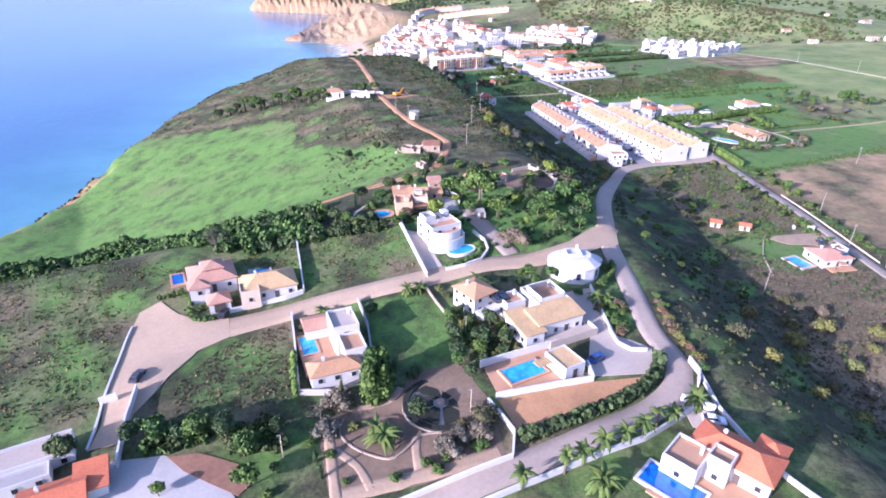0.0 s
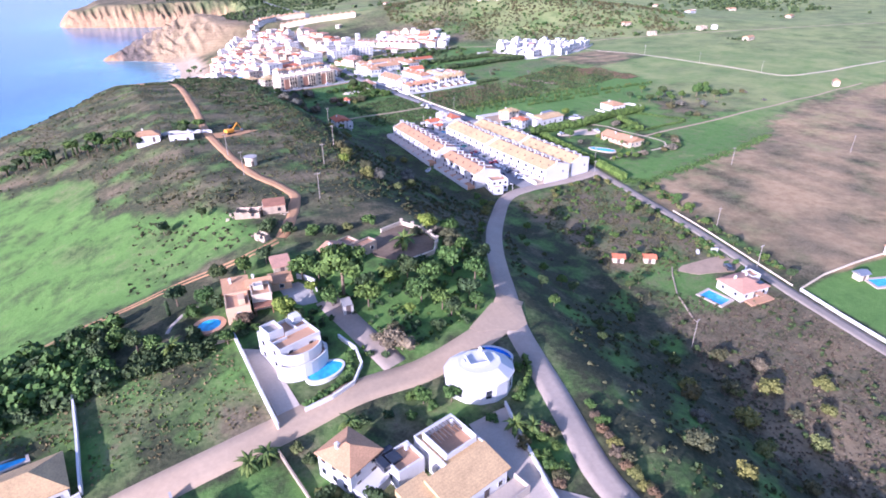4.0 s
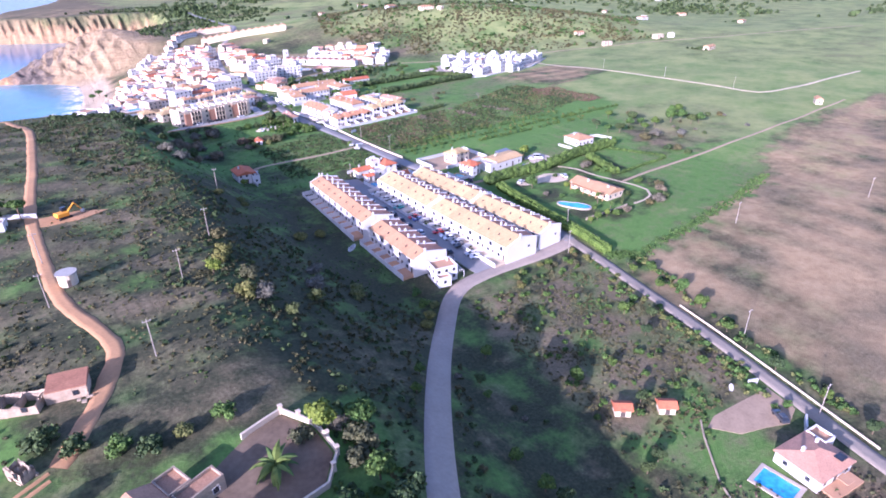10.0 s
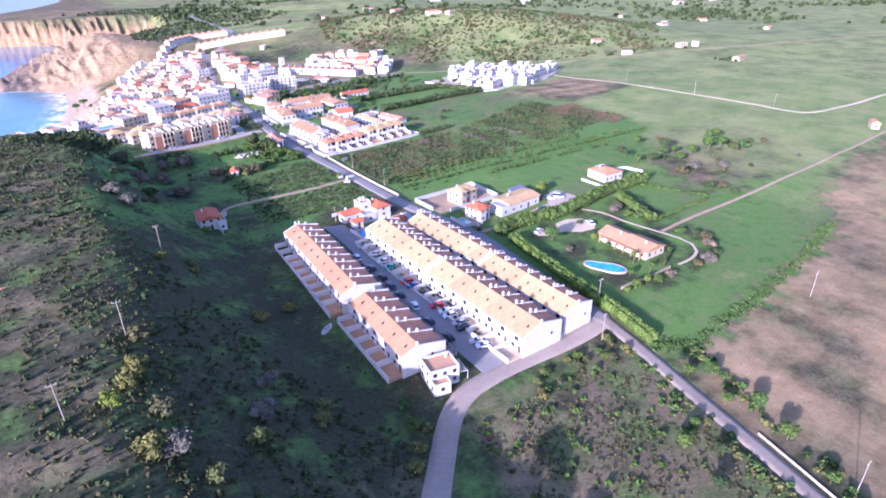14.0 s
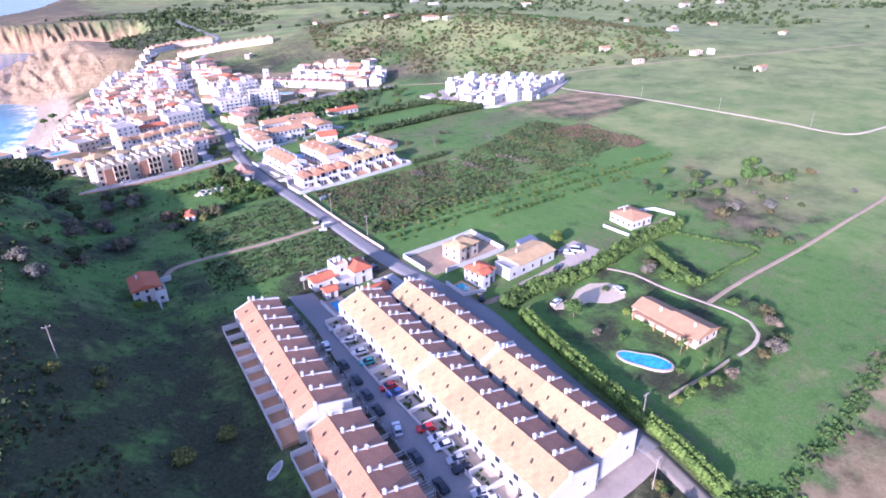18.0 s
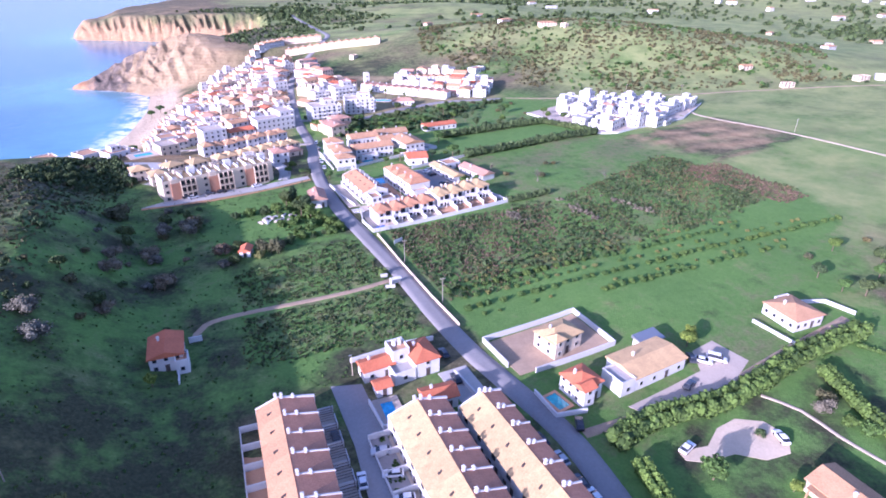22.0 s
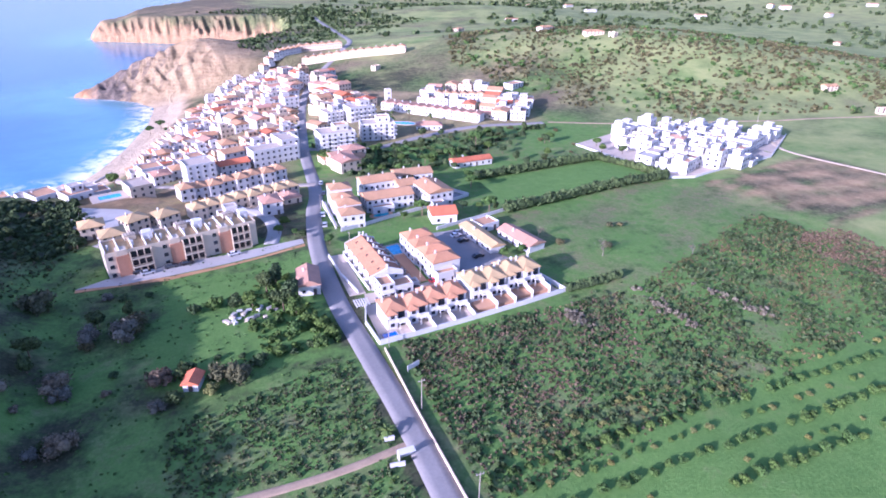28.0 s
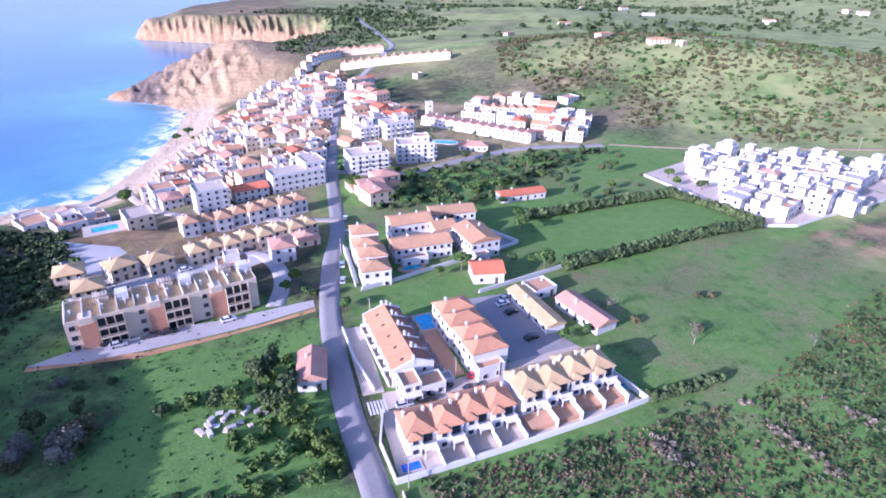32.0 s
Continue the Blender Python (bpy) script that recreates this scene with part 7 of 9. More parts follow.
# ---- plants ----
def leaf_cloud(blobs, count, size, seed, flat=0.0, up=0.25):
    """Loose leaf clumps on the shells of several round masses: verts and quads."""
    r = np.random.RandomState(seed)
    weight = np.array([b[3] ** 2 for b in blobs])
    pick = r.choice(len(blobs), count, p=weight / weight.sum())
    b = np.array(blobs)[pick]
    d = r.normal(size=(count, 3))
    d[:, 2] += up
    d /= np.linalg.norm(d, axis=1)[:, None]
    rad = b[:, 3] * r.uniform(0.62, 1.08, count)
    squash = b[:, 4] if b.shape[1] > 4 else np.ones(count)
    c = b[:, :3] + d * rad[:, None] * np.stack([np.ones(count), np.ones(count), squash], 1)
    n = d + r.normal(scale=0.55, size=(count, 3))
    n /= np.linalg.norm(n, axis=1)[:, None]
    t = np.cross(n, r.normal(size=(count, 3)))
    t /= np.linalg.norm(t, axis=1)[:, None]
    s = np.cross(n, t)
    k = size * r.uniform(0.6, 1.35, count)[:, None]
    q = [c - t * k - s * k * 0.7, c + t * k * 0.8 - s * k, c + t * k + s * k * 0.8 + n * k * 0.3, c - t * k * 0.7 + s * k]
    return np.stack(q, 1).reshape(-1, 3), np.arange(count * 4).reshape(-1, 4)


def core(blobs, shrink=0.72):
    """A rough dark inner mass, so that a crown is not hollow."""
    vs, fs = [], []
    for x, y, z, r, *rest in blobs:
        base, sq = len(vs), (rest[0] if rest else 1.0)
        for a in range(3):
            for k in range(6):
                el, az = radians(-40 + 40 * a), 2 * math.pi * (k + 0.5 * a) / 6
                vs.append((x + r * shrink * math.cos(el) * math.cos(az), y + r * shrink * math.cos(el) * math.sin(az), z + r * shrink * sq * math.sin(el)))
        vs += [(x, y, z + r * shrink * sq), (x, y, z - r * shrink * sq)]
        for a in range(2):
            for k in range(6):
                j = (k + 1) % 6
                fs.append((base + a * 6 + k, base + a * 6 + j, base + a * 6 + 6 + j, base + a * 6 + 6 + k))
        for k in range(6):
            j = (k + 1) % 6
            fs.append((base + 12 + k, base + 12 + j, base + 18, base + 18))
            fs.append((base + j, base + k, base + 19, base + 19))
    return np.array(vs), fs


def crown_mesh(name, blobs, count, size, mat, seed, up=0.25):
    v, f = leaf_cloud(blobs, count, size, seed, up=up)
    cv, cf = core(blobs)
    me = bpy.data.meshes.new(name)
    faces = [tuple(q) for q in f] + [tuple(len(v) + i for i in dict.fromkeys(q)) for q in cf]
    me.from_pydata([tuple(p) for p in v] + [tuple(p) for p in cv], [], faces)
    me.materials.append(mat)
    return me


def tree_kind(name, label, category, kind, mat, seed, h):
    """A tree of height h at the origin: trunk with limbs, crown."""
    r = random.Random(seed)
    ob = thing(name, label, category, 0, 0, 0, 0)
    if kind == "round":
        blobs = [(0, 0, h * 0.62, h * 0.3, 0.85)] + [(h * 0.24 * math.cos(a), h * 0.24 * math.sin(a), h * r.uniform(0.48, 0.74), h * r.uniform(0.15, 0.24), 0.85) for a in [r.uniform(0, 6.3) + k * 1.05 for k in range(6)]]
        count, size, foot = 900, h * 0.038, 0.5
    elif kind == "pine":
        blobs = [(r.uniform(-0.1, 0.1) * h, r.uniform(-0.1, 0.1) * h, h * 0.78, h * 0.24, 0.6)] + [(h * 0.28 * math.cos(a), h * 0.28 * math.sin(a), h * r.uniform(0.62, 0.8), h * r.uniform(0.16, 0.22), 0.6) for a in [k * 1.26 + r.random() for k in range(5)]]
        count, size, foot = 900, h * 0.036, 0.66
    elif kind == "cypress":
        blobs = [(0, 0, h * (0.15 + 0.16 * k), h * (0.13 - 0.017 * abs(k - 1.2)), 1.3) for k in range(6)]
        count, size, foot = 420, h * 0.03, 0.2
    elif kind == "poplar":
        blobs = [(r.uniform(-0.04, 0.04) * h, r.uniform(-0.04, 0.04) * h, h * (0.22 + 0.15 * k), h * (0.24 - 0.03 * k), 1.1) for k in range(5)]
        count, size, foot = 800, h * 0.036, 0.25
    elif kind == "shrub":
        blobs = [(h * 0.45 * math.cos(a), h * 0.45 * math.sin(a), h * r.uniform(0.3, 0.6), h * r.uniform(0.3, 0.5), 0.85) for a in [k * 1.5 + r.random() for k in range(4)]] + [(0, 0, h * 0.55, h * 0.45, 0.9)]
        count, size, foot = (360, h * 0.07, 0.2) if mat is not LEAF_GREY else (760, h * 0.036, 0.2)
    else:
        blobs, count, size, foot = [(0, 0, h * 0.6, h * 0.3)], 0, 0.1, 0.5
    bm = bmesh.new()
    rod(bm, (0, 0, -0.6), (0, 0, h * foot), h * 0.035, h * 0.022, 7)
    for b in blobs[1:] if kind in ("round", "pine", "shrub") else ():
        rod(bm, (0, 0, h * foot * 0.8), (b[0] * 0.8, b[1] * 0.8, b[2]), h * 0.016, h * 0.006, 5)
    if kind == "bare":
        tips = [((0, 0, h * 0.35), h * 0.02)]
        for depth in range(4):
            nxt = []
            for (p, w) in tips:
                for _ in range(3 if depth < 3 else 4):
                    q = (p[0] + r.uniform(-1, 1) * h * 0.2, p[1] + r.uniform(-1, 1) * h * 0.2, p[2] + r.uniform(0.02, 0.2) * h)
                    rod(bm, p, q, w, w * 0.55, 4)
                    nxt.append((q, w * 0.55))
            tips = nxt
        part("trunk", bm, BARK if mat is BARK else LEAF_GREY, ob, "bare grey branches")
        return ob
    if kind == "shrub":
        bpy.data.objects.remove(ob)
        return tagged(new(name, crown_mesh(name, blobs, count, size, mat, seed)), label, category)
    part("trunk", bm, BARK, ob)
    part("crown", crown_mesh("crown", blobs, count, size, mat, seed), None, ob)
    return ob


def palm_kind(h, seed, fronds=16, reach=2.6, skirt=True):
    r = random.Random(seed)
    ob = thing("palm_tree", "palm tree with arching green fronds", "palm", 0, 0, 0, 0)
    bm, p = bmesh.new(), (0, 0, -0.5)
    for k in range(6):
        q = (0.06 * h * (k / 6) ** 2, 0, h * (k + 1) / 6)
        rod(bm, p, q, 0.26 - 0.015 * k, 0.24 - 0.015 * k, 8)
        p = q
    part("trunk", bm, BARK, ob, "rough fibrous trunk")

    def frond():
        bm = bmesh.new()
        rows = []
        for k in range(7):
            t = k / 6
            x, z, w = reach * t * (1 - 0.12 * t), 0.75 * reach * t - 1.05 * reach * t * t, 0.42 * math.sin(math.pi * min(1, 0.18 + t * 0.8)) + 0.03
            rows.append([bm.verts.new((x, -w, z - w * 0.55)), bm.verts.new((x, 0, z)), bm.verts.new((x, w, z - w * 0.55))])
        for a, b in zip(rows, rows[1:]):
            bm.faces.new((a[0], b[0], b[1], a[1]))
            bm.faces.new((a[1], b[1], b[2], a[2]))
        return bm
    me = shared(("frond", reach), frond, "frond", LEAF_PALM)
    for k in range(fronds):
        f = part("frond", me, None, ob)
        f.matrix_basis = Matrix.Translation(p) @ pose(0, 0, 0, 0, r.choice((-48, -22, 4, 26)) + r.uniform(-8, 8), k * 360 / fronds + r.uniform(-8, 8)) @ Matrix.Scale(r.uniform(0.8, 1.1), 4)
    return ob


PARK = {}
LANES = [(p.x, p.y, gap) for line, gap in ((MAIN[:14], 4.6), (VALLEY, 4.4), (EAST, 4.0), (CLOSE, 4.6), (TRACK, 2.8)) for p in spaced(line, 3.0)]


def plant(kind, x, y, s=1.0, variant=None):
    """Sets a plant of a kind on the ground at x, y, built once and then copied."""
    for px, py, gap in LANES:
        away = math.hypot(x - px, y - py)
        if away < gap:
            x, y = px + (x - px) / max(away, 0.1) * gap, py + (y - py) / max(away, 0.1) * gap
    if kind not in PARK:
        lab = {"round": ("tree", "broad green tree with a rounded uneven crown", "tree", "round", LEAF_MID), "dark": ("tree", "dense dark green tree on the slope", "tree", "round", LEAF_DARK), "bright": ("tree", "bright yellow-green leafy tree", "tree", "round", LEAF_LIGHT),
               "pine": ("pine_tree", "umbrella pine with a flat dark crown", "tree", "pine", LEAF_MID), "cypress": ("cypress", "slim dark green cypress tree", "tree", "cypress", LEAF_DARK), "poplar": ("tree", "tall green conifer with a narrow crown", "tree", "poplar", LEAF_MID),
               "shrub": ("shrub", "rounded green garden shrub in leaf", "shrub", "shrub", LEAF_MID), "scrub": ("shrub", "olive grey-green wild bush", "shrub", "shrub", LEAF_SCRUB), "yellow": ("shrub", "yellowish olive wild bush", "shrub", "shrub", LEAF_OLIVE), "darkshrub": ("shrub", "dark green bush in the shade", "shrub", "shrub", LEAF_DARK),
               "rust": ("shrub", "rust-coloured bush among weeds", "shrub", "shrub", LEAF_RUST), "grey": ("tree", "leafless grey tree with fine twigs", "tree", "bare", LEAF_GREY), "fig": ("fig_bush", "leafless grey-brown fig bush", "shrub", "shrub", LEAF_GREY), "citrus": ("citrus_tree", "small rounded citrus tree in an orchard row", "tree", "shrub", LEAF_MID)}
        PARK[kind] = []
        for k in range(3 if kind != "palm" else 2):
            src = palm_kind((3.6, 5.2)[k], 40 + k, reach=(2.6, 2.2)[k]) if kind == "palm" else palm_kind(1.6, 50 + k, 20, 3.2) if kind == "fatpalm" else tree_kind(*lab[kind], 100 + 10 * len(PARK) + k, {"round": 6, "dark": 6, "bright": 5, "pine": 8, "cypress": 6, "poplar": 9, "grey": 5}.get(kind, 2.2))
            src.matrix_basis = pose(x, y, ground(x, y), 0, 0, 0)
            PARK[kind].append([src, False])
    k = (variant if variant is not None else R.randrange(99)) % len(PARK[kind])
    entry = PARK[kind][k]
    m = Matrix.Translation((x, y, ground(x, y))) @ pose(0, 0, 0, 0, 0, R.uniform(0, 360)) @ Matrix.Scale(s * R.uniform(0.88, 1.12), 4)
    if not entry[1]:
        entry[0].matrix_basis, entry[1] = m, True
        return entry[0]
    c = copy_thing(entry[0], m)
    c.matrix_basis = m
    return c


def drop_unused():
    for entries in PARK.values():
        for src, used in entries:
            if not used:
                for o in [*src.children_recursive, src]:
                    bpy.data.objects.remove(o)


def grove(kinds, spots, s=1.0):
    for x, y in spots:
        plant(R.choice(kinds), x, y, s * R.uniform(0.8, 1.2))


def hedge(pts, w=1.6, h=1.8, mat=None, label="clipped green hedge in a garden", name="hedge", rough=0.3, leaf=0.3, dens=9):
    """A hedge along a line: a dark body, and leaf clumps all over it."""
    r = np.random.RandomState(int(abs(pts[0][0] * 7 + pts[0][1])) % 9999)
    line = spaced(pts, 1.0)
    blobs = []
    for k, p in enumerate(line):
        for side in (-1, 1) if w > 1.8 else (0,):
            d = (line[min(k + 1, len(line) - 1)] - line[max(k - 1, 0)]).normalized()
            q = p + Vector((d.y, -d.x, 0)) * side * w * 0.25
            hh = h * (1 + rough * r.uniform(-0.6, 0.5))
            blobs.append((q.x, q.y, ground(q.x, q.y) + hh * 0.5, max(w * (0.34 if side else 0.55), 0.45), hh / max(w * (0.68 if side else 1.1), 0.9)))
    v, f = leaf_cloud(blobs, len(blobs) * dens, leaf, 3)
    cv, cf = core(blobs, 0.85)
    me = bpy.data.meshes.new(name)
    me.from_pydata([tuple(p) for p in v] + [tuple(p) for p in cv], [], [tuple(q) for q in f] + [tuple(len(v) + i for i in dict.fromkeys(q)) for q in cf])
    me.materials.append(mat or LEAF_MID)
    return tagged(new(name, me), label, "hedge")


def scatter(name, label, mat, count, where, size=(0.5, 1.2), leaves=16, leaf=0.42, seed=1, category="scrub", squash=0.75):
    """Thousands of small wild plants as one mesh; where(r, n) gives candidate places and keeps some."""
    r = np.random.RandomState(seed)
    P = where(r, count)
    Z = np.array([ground(x, y) for x, y in P])
    keep = Z > SEA + 3
    P, Z = P[keep], Z[keep]
    kinds = [leaf_cloud([(0, 0, 0.45, 0.55, squash), (0.35, 0.2, 0.3, 0.4, squash), (-0.3, 0.25, 0.3, 0.38, squash)], leaves, leaf, seed * 10 + k)[0] for k in range(8)]
    out = []
    for k in range(len(P)):
        s, a = r.uniform(*size), r.uniform(0, 6.28)
        ca, sa = math.cos(a) * s, math.sin(a) * s
        v = kinds[r.randint(8)]
        out.append(np.stack([v[:, 0] * ca - v[:, 1] * sa + P[k, 0], v[:, 0] * sa + v[:, 1] * ca + P[k, 1], v[:, 2] * s * r.uniform(0.7, 1.2) + Z[k] - 0.05], 1))
    co = np.concatenate(out)
    me = sheet(name, co, np.arange(len(co)).reshape(-1, 4), mat, True)
    return tagged(new(name, me), label, category, kind="stuff")


CLEAR = ((69.6, 166.2, 9), (84, 167, 11), (90, 164, 6), (53.6, 169, 4), (53, 158, 6), (43, 160, 10), (58, 140, 5), (180, 134, 8), (174, 136, 6), (172, 128, 9), (165, 131, 6), (163, 157, 3), (170, 155, 3))


def in_zone(outline, clump=0.0, size=20, seed=5):
    xs, ys = [p[0] for p in outline], [p[1] for p in outline]

    def where(r, n):
        out = np.zeros((0, 2))
        while len(out) < n:
            p = np.stack([r.uniform(min(xs), max(xs), n * 3), r.uniform(min(ys), max(ys), n * 3)], 1)
            ok = region(p[:, 0], p[:, 1], outline, 0.5, 1.0) > 0.5
            ok &= waves(p[:, 0], p[:, 1], size, seed) > r.uniform(-1.2, 1.2, len(p)) * (1 - clump) + clump * 0.25
            for line, gap in ((MAIN, 4.5), (VALLEY, 4.2), (EAST, 3.6), (CLOSE, 4.6), (TRACK, 2.6), (FOOTPATH, 2.7)):
                for q in spaced(line, 3.0):
                    ok &= np.hypot(p[:, 0] - q.x, p[:, 1] - q.y) > gap
            for cx, cy, gap in CLEAR:
                ok &= np.hypot(p[:, 0] - cx, p[:, 1] - cy) > gap
            out = np.concatenate([out, p[ok]])
        return out[:n]
    return where


# the hamlet's gardens
for x, y in ((33.9, 59.9), (41.9, 60.9), (45.1, 60.9), (49.4, 61.2), (53.9, 62.4), (58.4, 63.6), (61.6, 64.2), (65.0, 64.6)):
    plant("palm", x, y - 0.4, 0.92)
for x, y, s in ((45.4, 53.4, 1.25), (14.6, 74.0, 1.15), (72.6, 64.8, 0.9), (25.2, 151.0, 1.15), (33.6, 121.0 - 3.4, 0.9), (30.6, 117.2, 0.8), (72.4, 100.6, 0.8), (74.8, 99.0, 0.75), (85.0, 164.0, 1.1), (75.6, 153.0, 1.1), (49.0, 152.6, 0.7), (10.0, 118.0, 0.7), (48.0, 110.4 + 6.0, 0.8)):
    plant("fatpalm", x, y, s)
for x, y, kind, k in ((62.5, 151.7, "pine", 1.5), (56.8, 163.1, "round", 1.25), (65.6, 145.2, "round", 1.15), (77.2, 141.6, "round", 1.3), (78.5, 150.4, "dark", 1.2), (89.5, 147.6, "round", 1.4), (93.5, 143.5, "round", 1.2), (87.6, 137.4, "dark", 1.1), (94.5, 168.3, "bright", 1.3), (48.6, 150.5, "bright", 1.25), (64.7, 129.5, "fig", 2.2), (58.8, 149.5, "round", 0.8), (56.4, 156.3, "bright", 0.7),
                      (73.6, 150.1, "bright", 0.8), (97.8, 155.4, "round", 1.0), (86.7, 133.3, "round", 0.8), (80.4, 133.7, "dark", 0.9), (75.5, 131.4, "darkshrub", 1.2), (73.0, 138.9, "bright", 0.7), (82.0, 146.0, "round", 1.1), (80.0, 137.0, "round", 0.9), (99.0, 163.0, "scrub", 1.6), (101.4, 167.6, "round", 0.9), (98.8, 148.6, "dark", 1.0), (91.4, 153.2, "darkshrub", 1.2), (68.4, 153.0, "darkshrub", 1.4),
                      (84.4, 152.6, "darkshrub", 1.5), (35.0, 165.0, "round", 0.8), (29.4, 170.4, "dark", 0.9), (40.0, 174.4, "dark", 0.8), (45.8, 173.0, "round", 0.8), (51.4, 173.6, "dark", 0.8), (33.4, 215.4, "dark", 0.7), (44.2, 213.5, "dark", 0.6), (57.3, 190.7, "darkshrub", 1.6), (61.4, 186.0, "darkshrub", 1.4), (71.0, 179.6, "darkshrub", 1.3), (76.0, 180.4, "yellow", 1.0), (82.6, 180.2, "shrub", 1.2), (67.0, 183.0, "shrub", 1.2)):
    plant(kind, x, y, k)
grove(["fig", "scrub"], ((64.4, 132.6), (62.4, 134.0), (66.6, 134.2), (91.0, 168.0), (96.6, 160.0), (97.6, 168.4)), 1.2)
for x, y, kind, k in ((-38.0, 88.4, "dark", 1.1), (-23.2, 88.7, "round", 0.9), (-16.4, 86.4, "round", 1.0), (-11.7, 84.7, "dark", 1.0), (-8.7, 79.9, "round", 1.05), (-2.8, 82.7, "dark", 0.7), (-8.6, 73.1, "round", 0.8), (-22.1, 75.9, "bright", 0.55), (-20.0, 87.6, "dark", 0.8), (-13.6, 150.9, "grey", 1.4), (-27.4, 89.8, "dark", 0.8)):
    plant(kind, x, y, k)
area("flower_bed", [(-21.5, 84.0), (-16.3, 83.2), (-9.7, 78.4), (-7.3, 74.3), (-9.9, 71.9), (-14.2, 75.6), (-18.5, 79.6)], RED_EARTH, 0.14, "bare red-brown earth under the trees", "flower bed")
area("flower_bed", [(8.6, 82.2), (7.8, 79.2), (10.2, 74.9), (14.8, 70.8), (17.0, 72.6), (18.6, 77.4), (16.4, 81.4), (12.4, 83.6)], EARTH, 0.14, "dark curved flower bed round a palm", "flower bed")
wall_line([(p.x, p.y) for p in spaced([(9.0, 82.8), (7.8, 79.4), (10.0, 74.6), (14.6, 70.6), (18.0, 71.6), (21.4, 73.9), (25, 73.2)], 1.0)], 0.3, 0.3, STONE, "low stone kerb of a curved bed", "bed_kerb", "kerb", cap=False, gap=1.0)
grove(["poplar"], ((15.6, 88.0), (17.0, 85.6), (16.4, 90.4)), 0.95)
scatter("garden_trees", "dark clump of garden trees under the empty plot", LEAF_DARK, 34, in_zone([(-27, 86), (-14, 84), (-6, 78), (-1, 80), (-2, 86), (-12, 90), (-24, 92)], 0, 9, 100), (1.4, 2.6), 110, 0.13, 71, "trees", 0.95)
scatter("garden_trees", "green clump of garden trees under the empty plot", LEAF_MID, 26, in_zone([(-27, 86), (-14, 84), (-6, 78), (-1, 80), (-2, 86), (-12, 90), (-24, 92)], 0, 9, 101), (1.2, 2.2), 110, 0.13, 72, "trees", 0.95)
plant("bright", 17.2, 96.4, 0.7)
grove(["poplar"], ((14.6, 85.6), (17.6, 88.6)), 1.1)
for x, y, kind, k in ((8.6, 86.4, "fig", 1.7), (5.2, 80.6, "fig", 1.5), (24.6, 68.0, "fig", 1.5), (27.6, 70.2, "fig", 1.4), (31.0, 69.6, "fig", 1.5), (33.2, 73.4, "scrub", 1.3), (20.4, 93.0, "darkshrub", 1.0), (34.6, 92.0, "dark", 0.8), (35.4, 97.0, "dark", 0.85), (36.6, 102.6, "round", 0.7), (14.0, 77.6, "fatpalm", 1.0), (15.8, 75.6, "fatpalm", 0.9), (9.8, 89.0, "cypress", 0.6), (24.4, 89.4, "darkshrub", 0.9), (3.2, 70.8, "cypress", 0.5), (2.8, 74.6, "cypress", 0.55)):
    plant(kind, x, y, k)
plant("yellow", 10.4, 80.0, 0.8)
plant("grey", 5.0, 83.4, 0.9)
grove(["shrub", "darkshrub"], ((5.6, 75.0), (7.0, 68.4), (15.0, 66.4), (2.4, 79.0), (10.6, 80.2), (20.6, 67.4), (-4.0, 76.0), (-5.6, 70.6)), 0.6)
grove(["fig", "scrub", "shrub"], ((24.0, 67.6), (27.0, 69.6), (30.2, 67.6), (32.6, 70.2), (29.0, 73.2), (33.4, 75.4), (22.0, 65.8)), 0.8)
grove(["shrub", "darkshrub", "yellow", "dark"], [(R.uniform(37.5, 47), R.uniform(88.5, 103)) for _ in range(14)], 0.8)
scatter("garden_shrubs", "mixed garden shrubs beside the villa", LEAF_OLIVE, 90, in_zone([(37.6, 88.6), (47, 89), (47.4, 103), (38, 108)], 0, 9, 81), (0.5, 1.2), 40, 0.22, 51)
grove(["shrub", "scrub", "rust"], [(R.uniform(71, 78), R.uniform(88, 101)) for _ in range(16)], 0.7)
grove(["shrub", "darkshrub", "yellow"], [(60.4, 109.0), (62.6, 112.6), (65.0, 106.8), (58.2, 112.4), (54.8, 115.0), (50.4, 116.0), (80.2, 109.0), (82.4, 112.6), (60.8, 116.8), (78.0, 106.4), (70.2, 104.4), (39.6, 113.6), (38.6, 117.0)], 0.75)
grove(["shrub", "darkshrub", "scrub"], ((-18.0, 124.6), (-17.0, 127.6), (-15.8, 123.4), (-7.6, 127.8), (-4.6, 128.0), (4.6, 113.0), (5.8, 117.0), (8.6, 115.8), (36.0, 150.0), (39.0, 149.6), (48.0, 148.6), (34.0, 152.4), (30.4, 154.0), (29.0, 148.6), (41.6, 150.2)), 0.7)
plant("yellow", 49.6, 149.0, 1.3)
for x, y, kind, k in ((16.5, 160.0, "round", 0.9), (19.4, 156.0, "dark", 0.9), (22.6, 153.6, "round", 0.8), (13.0, 157.0, "dark", 0.9), (27.0, 166.0, "cypress", 0.6), (31.4, 162.4, "shrub", 1.2), (38.4, 152.0, "shrub", 1.1), (40.6, 154.0, "rust", 1.2), (35.4, 148.6, "round", 0.6), (37.6, 163.4, "darkshrub", 1.3), (60.0, 160.6, "round", 0.9), (62.4, 164.4, "dark", 0.8)):
    plant(kind, x, y, k)
hedge([(37.8, 67.0), (50, 68.0), (62, 70.4), (70.6, 74.2), (74.0, 78.4)], 2.4, 2.2, LEAF_DARK, "bushy dark hedge along the road", rough=0.6, leaf=0.4)
hedge([(1.2, 92.6), (1.6, 99), (2.0, 104)], 1.6, 2.6, LEAF_LIGHT, "tall bright green garden hedge")
hedge([(-26.6, 134.6), (-21.6, 134.8), (-19.4, 130.0)], 1.2, 1.6, LEAF_MID)
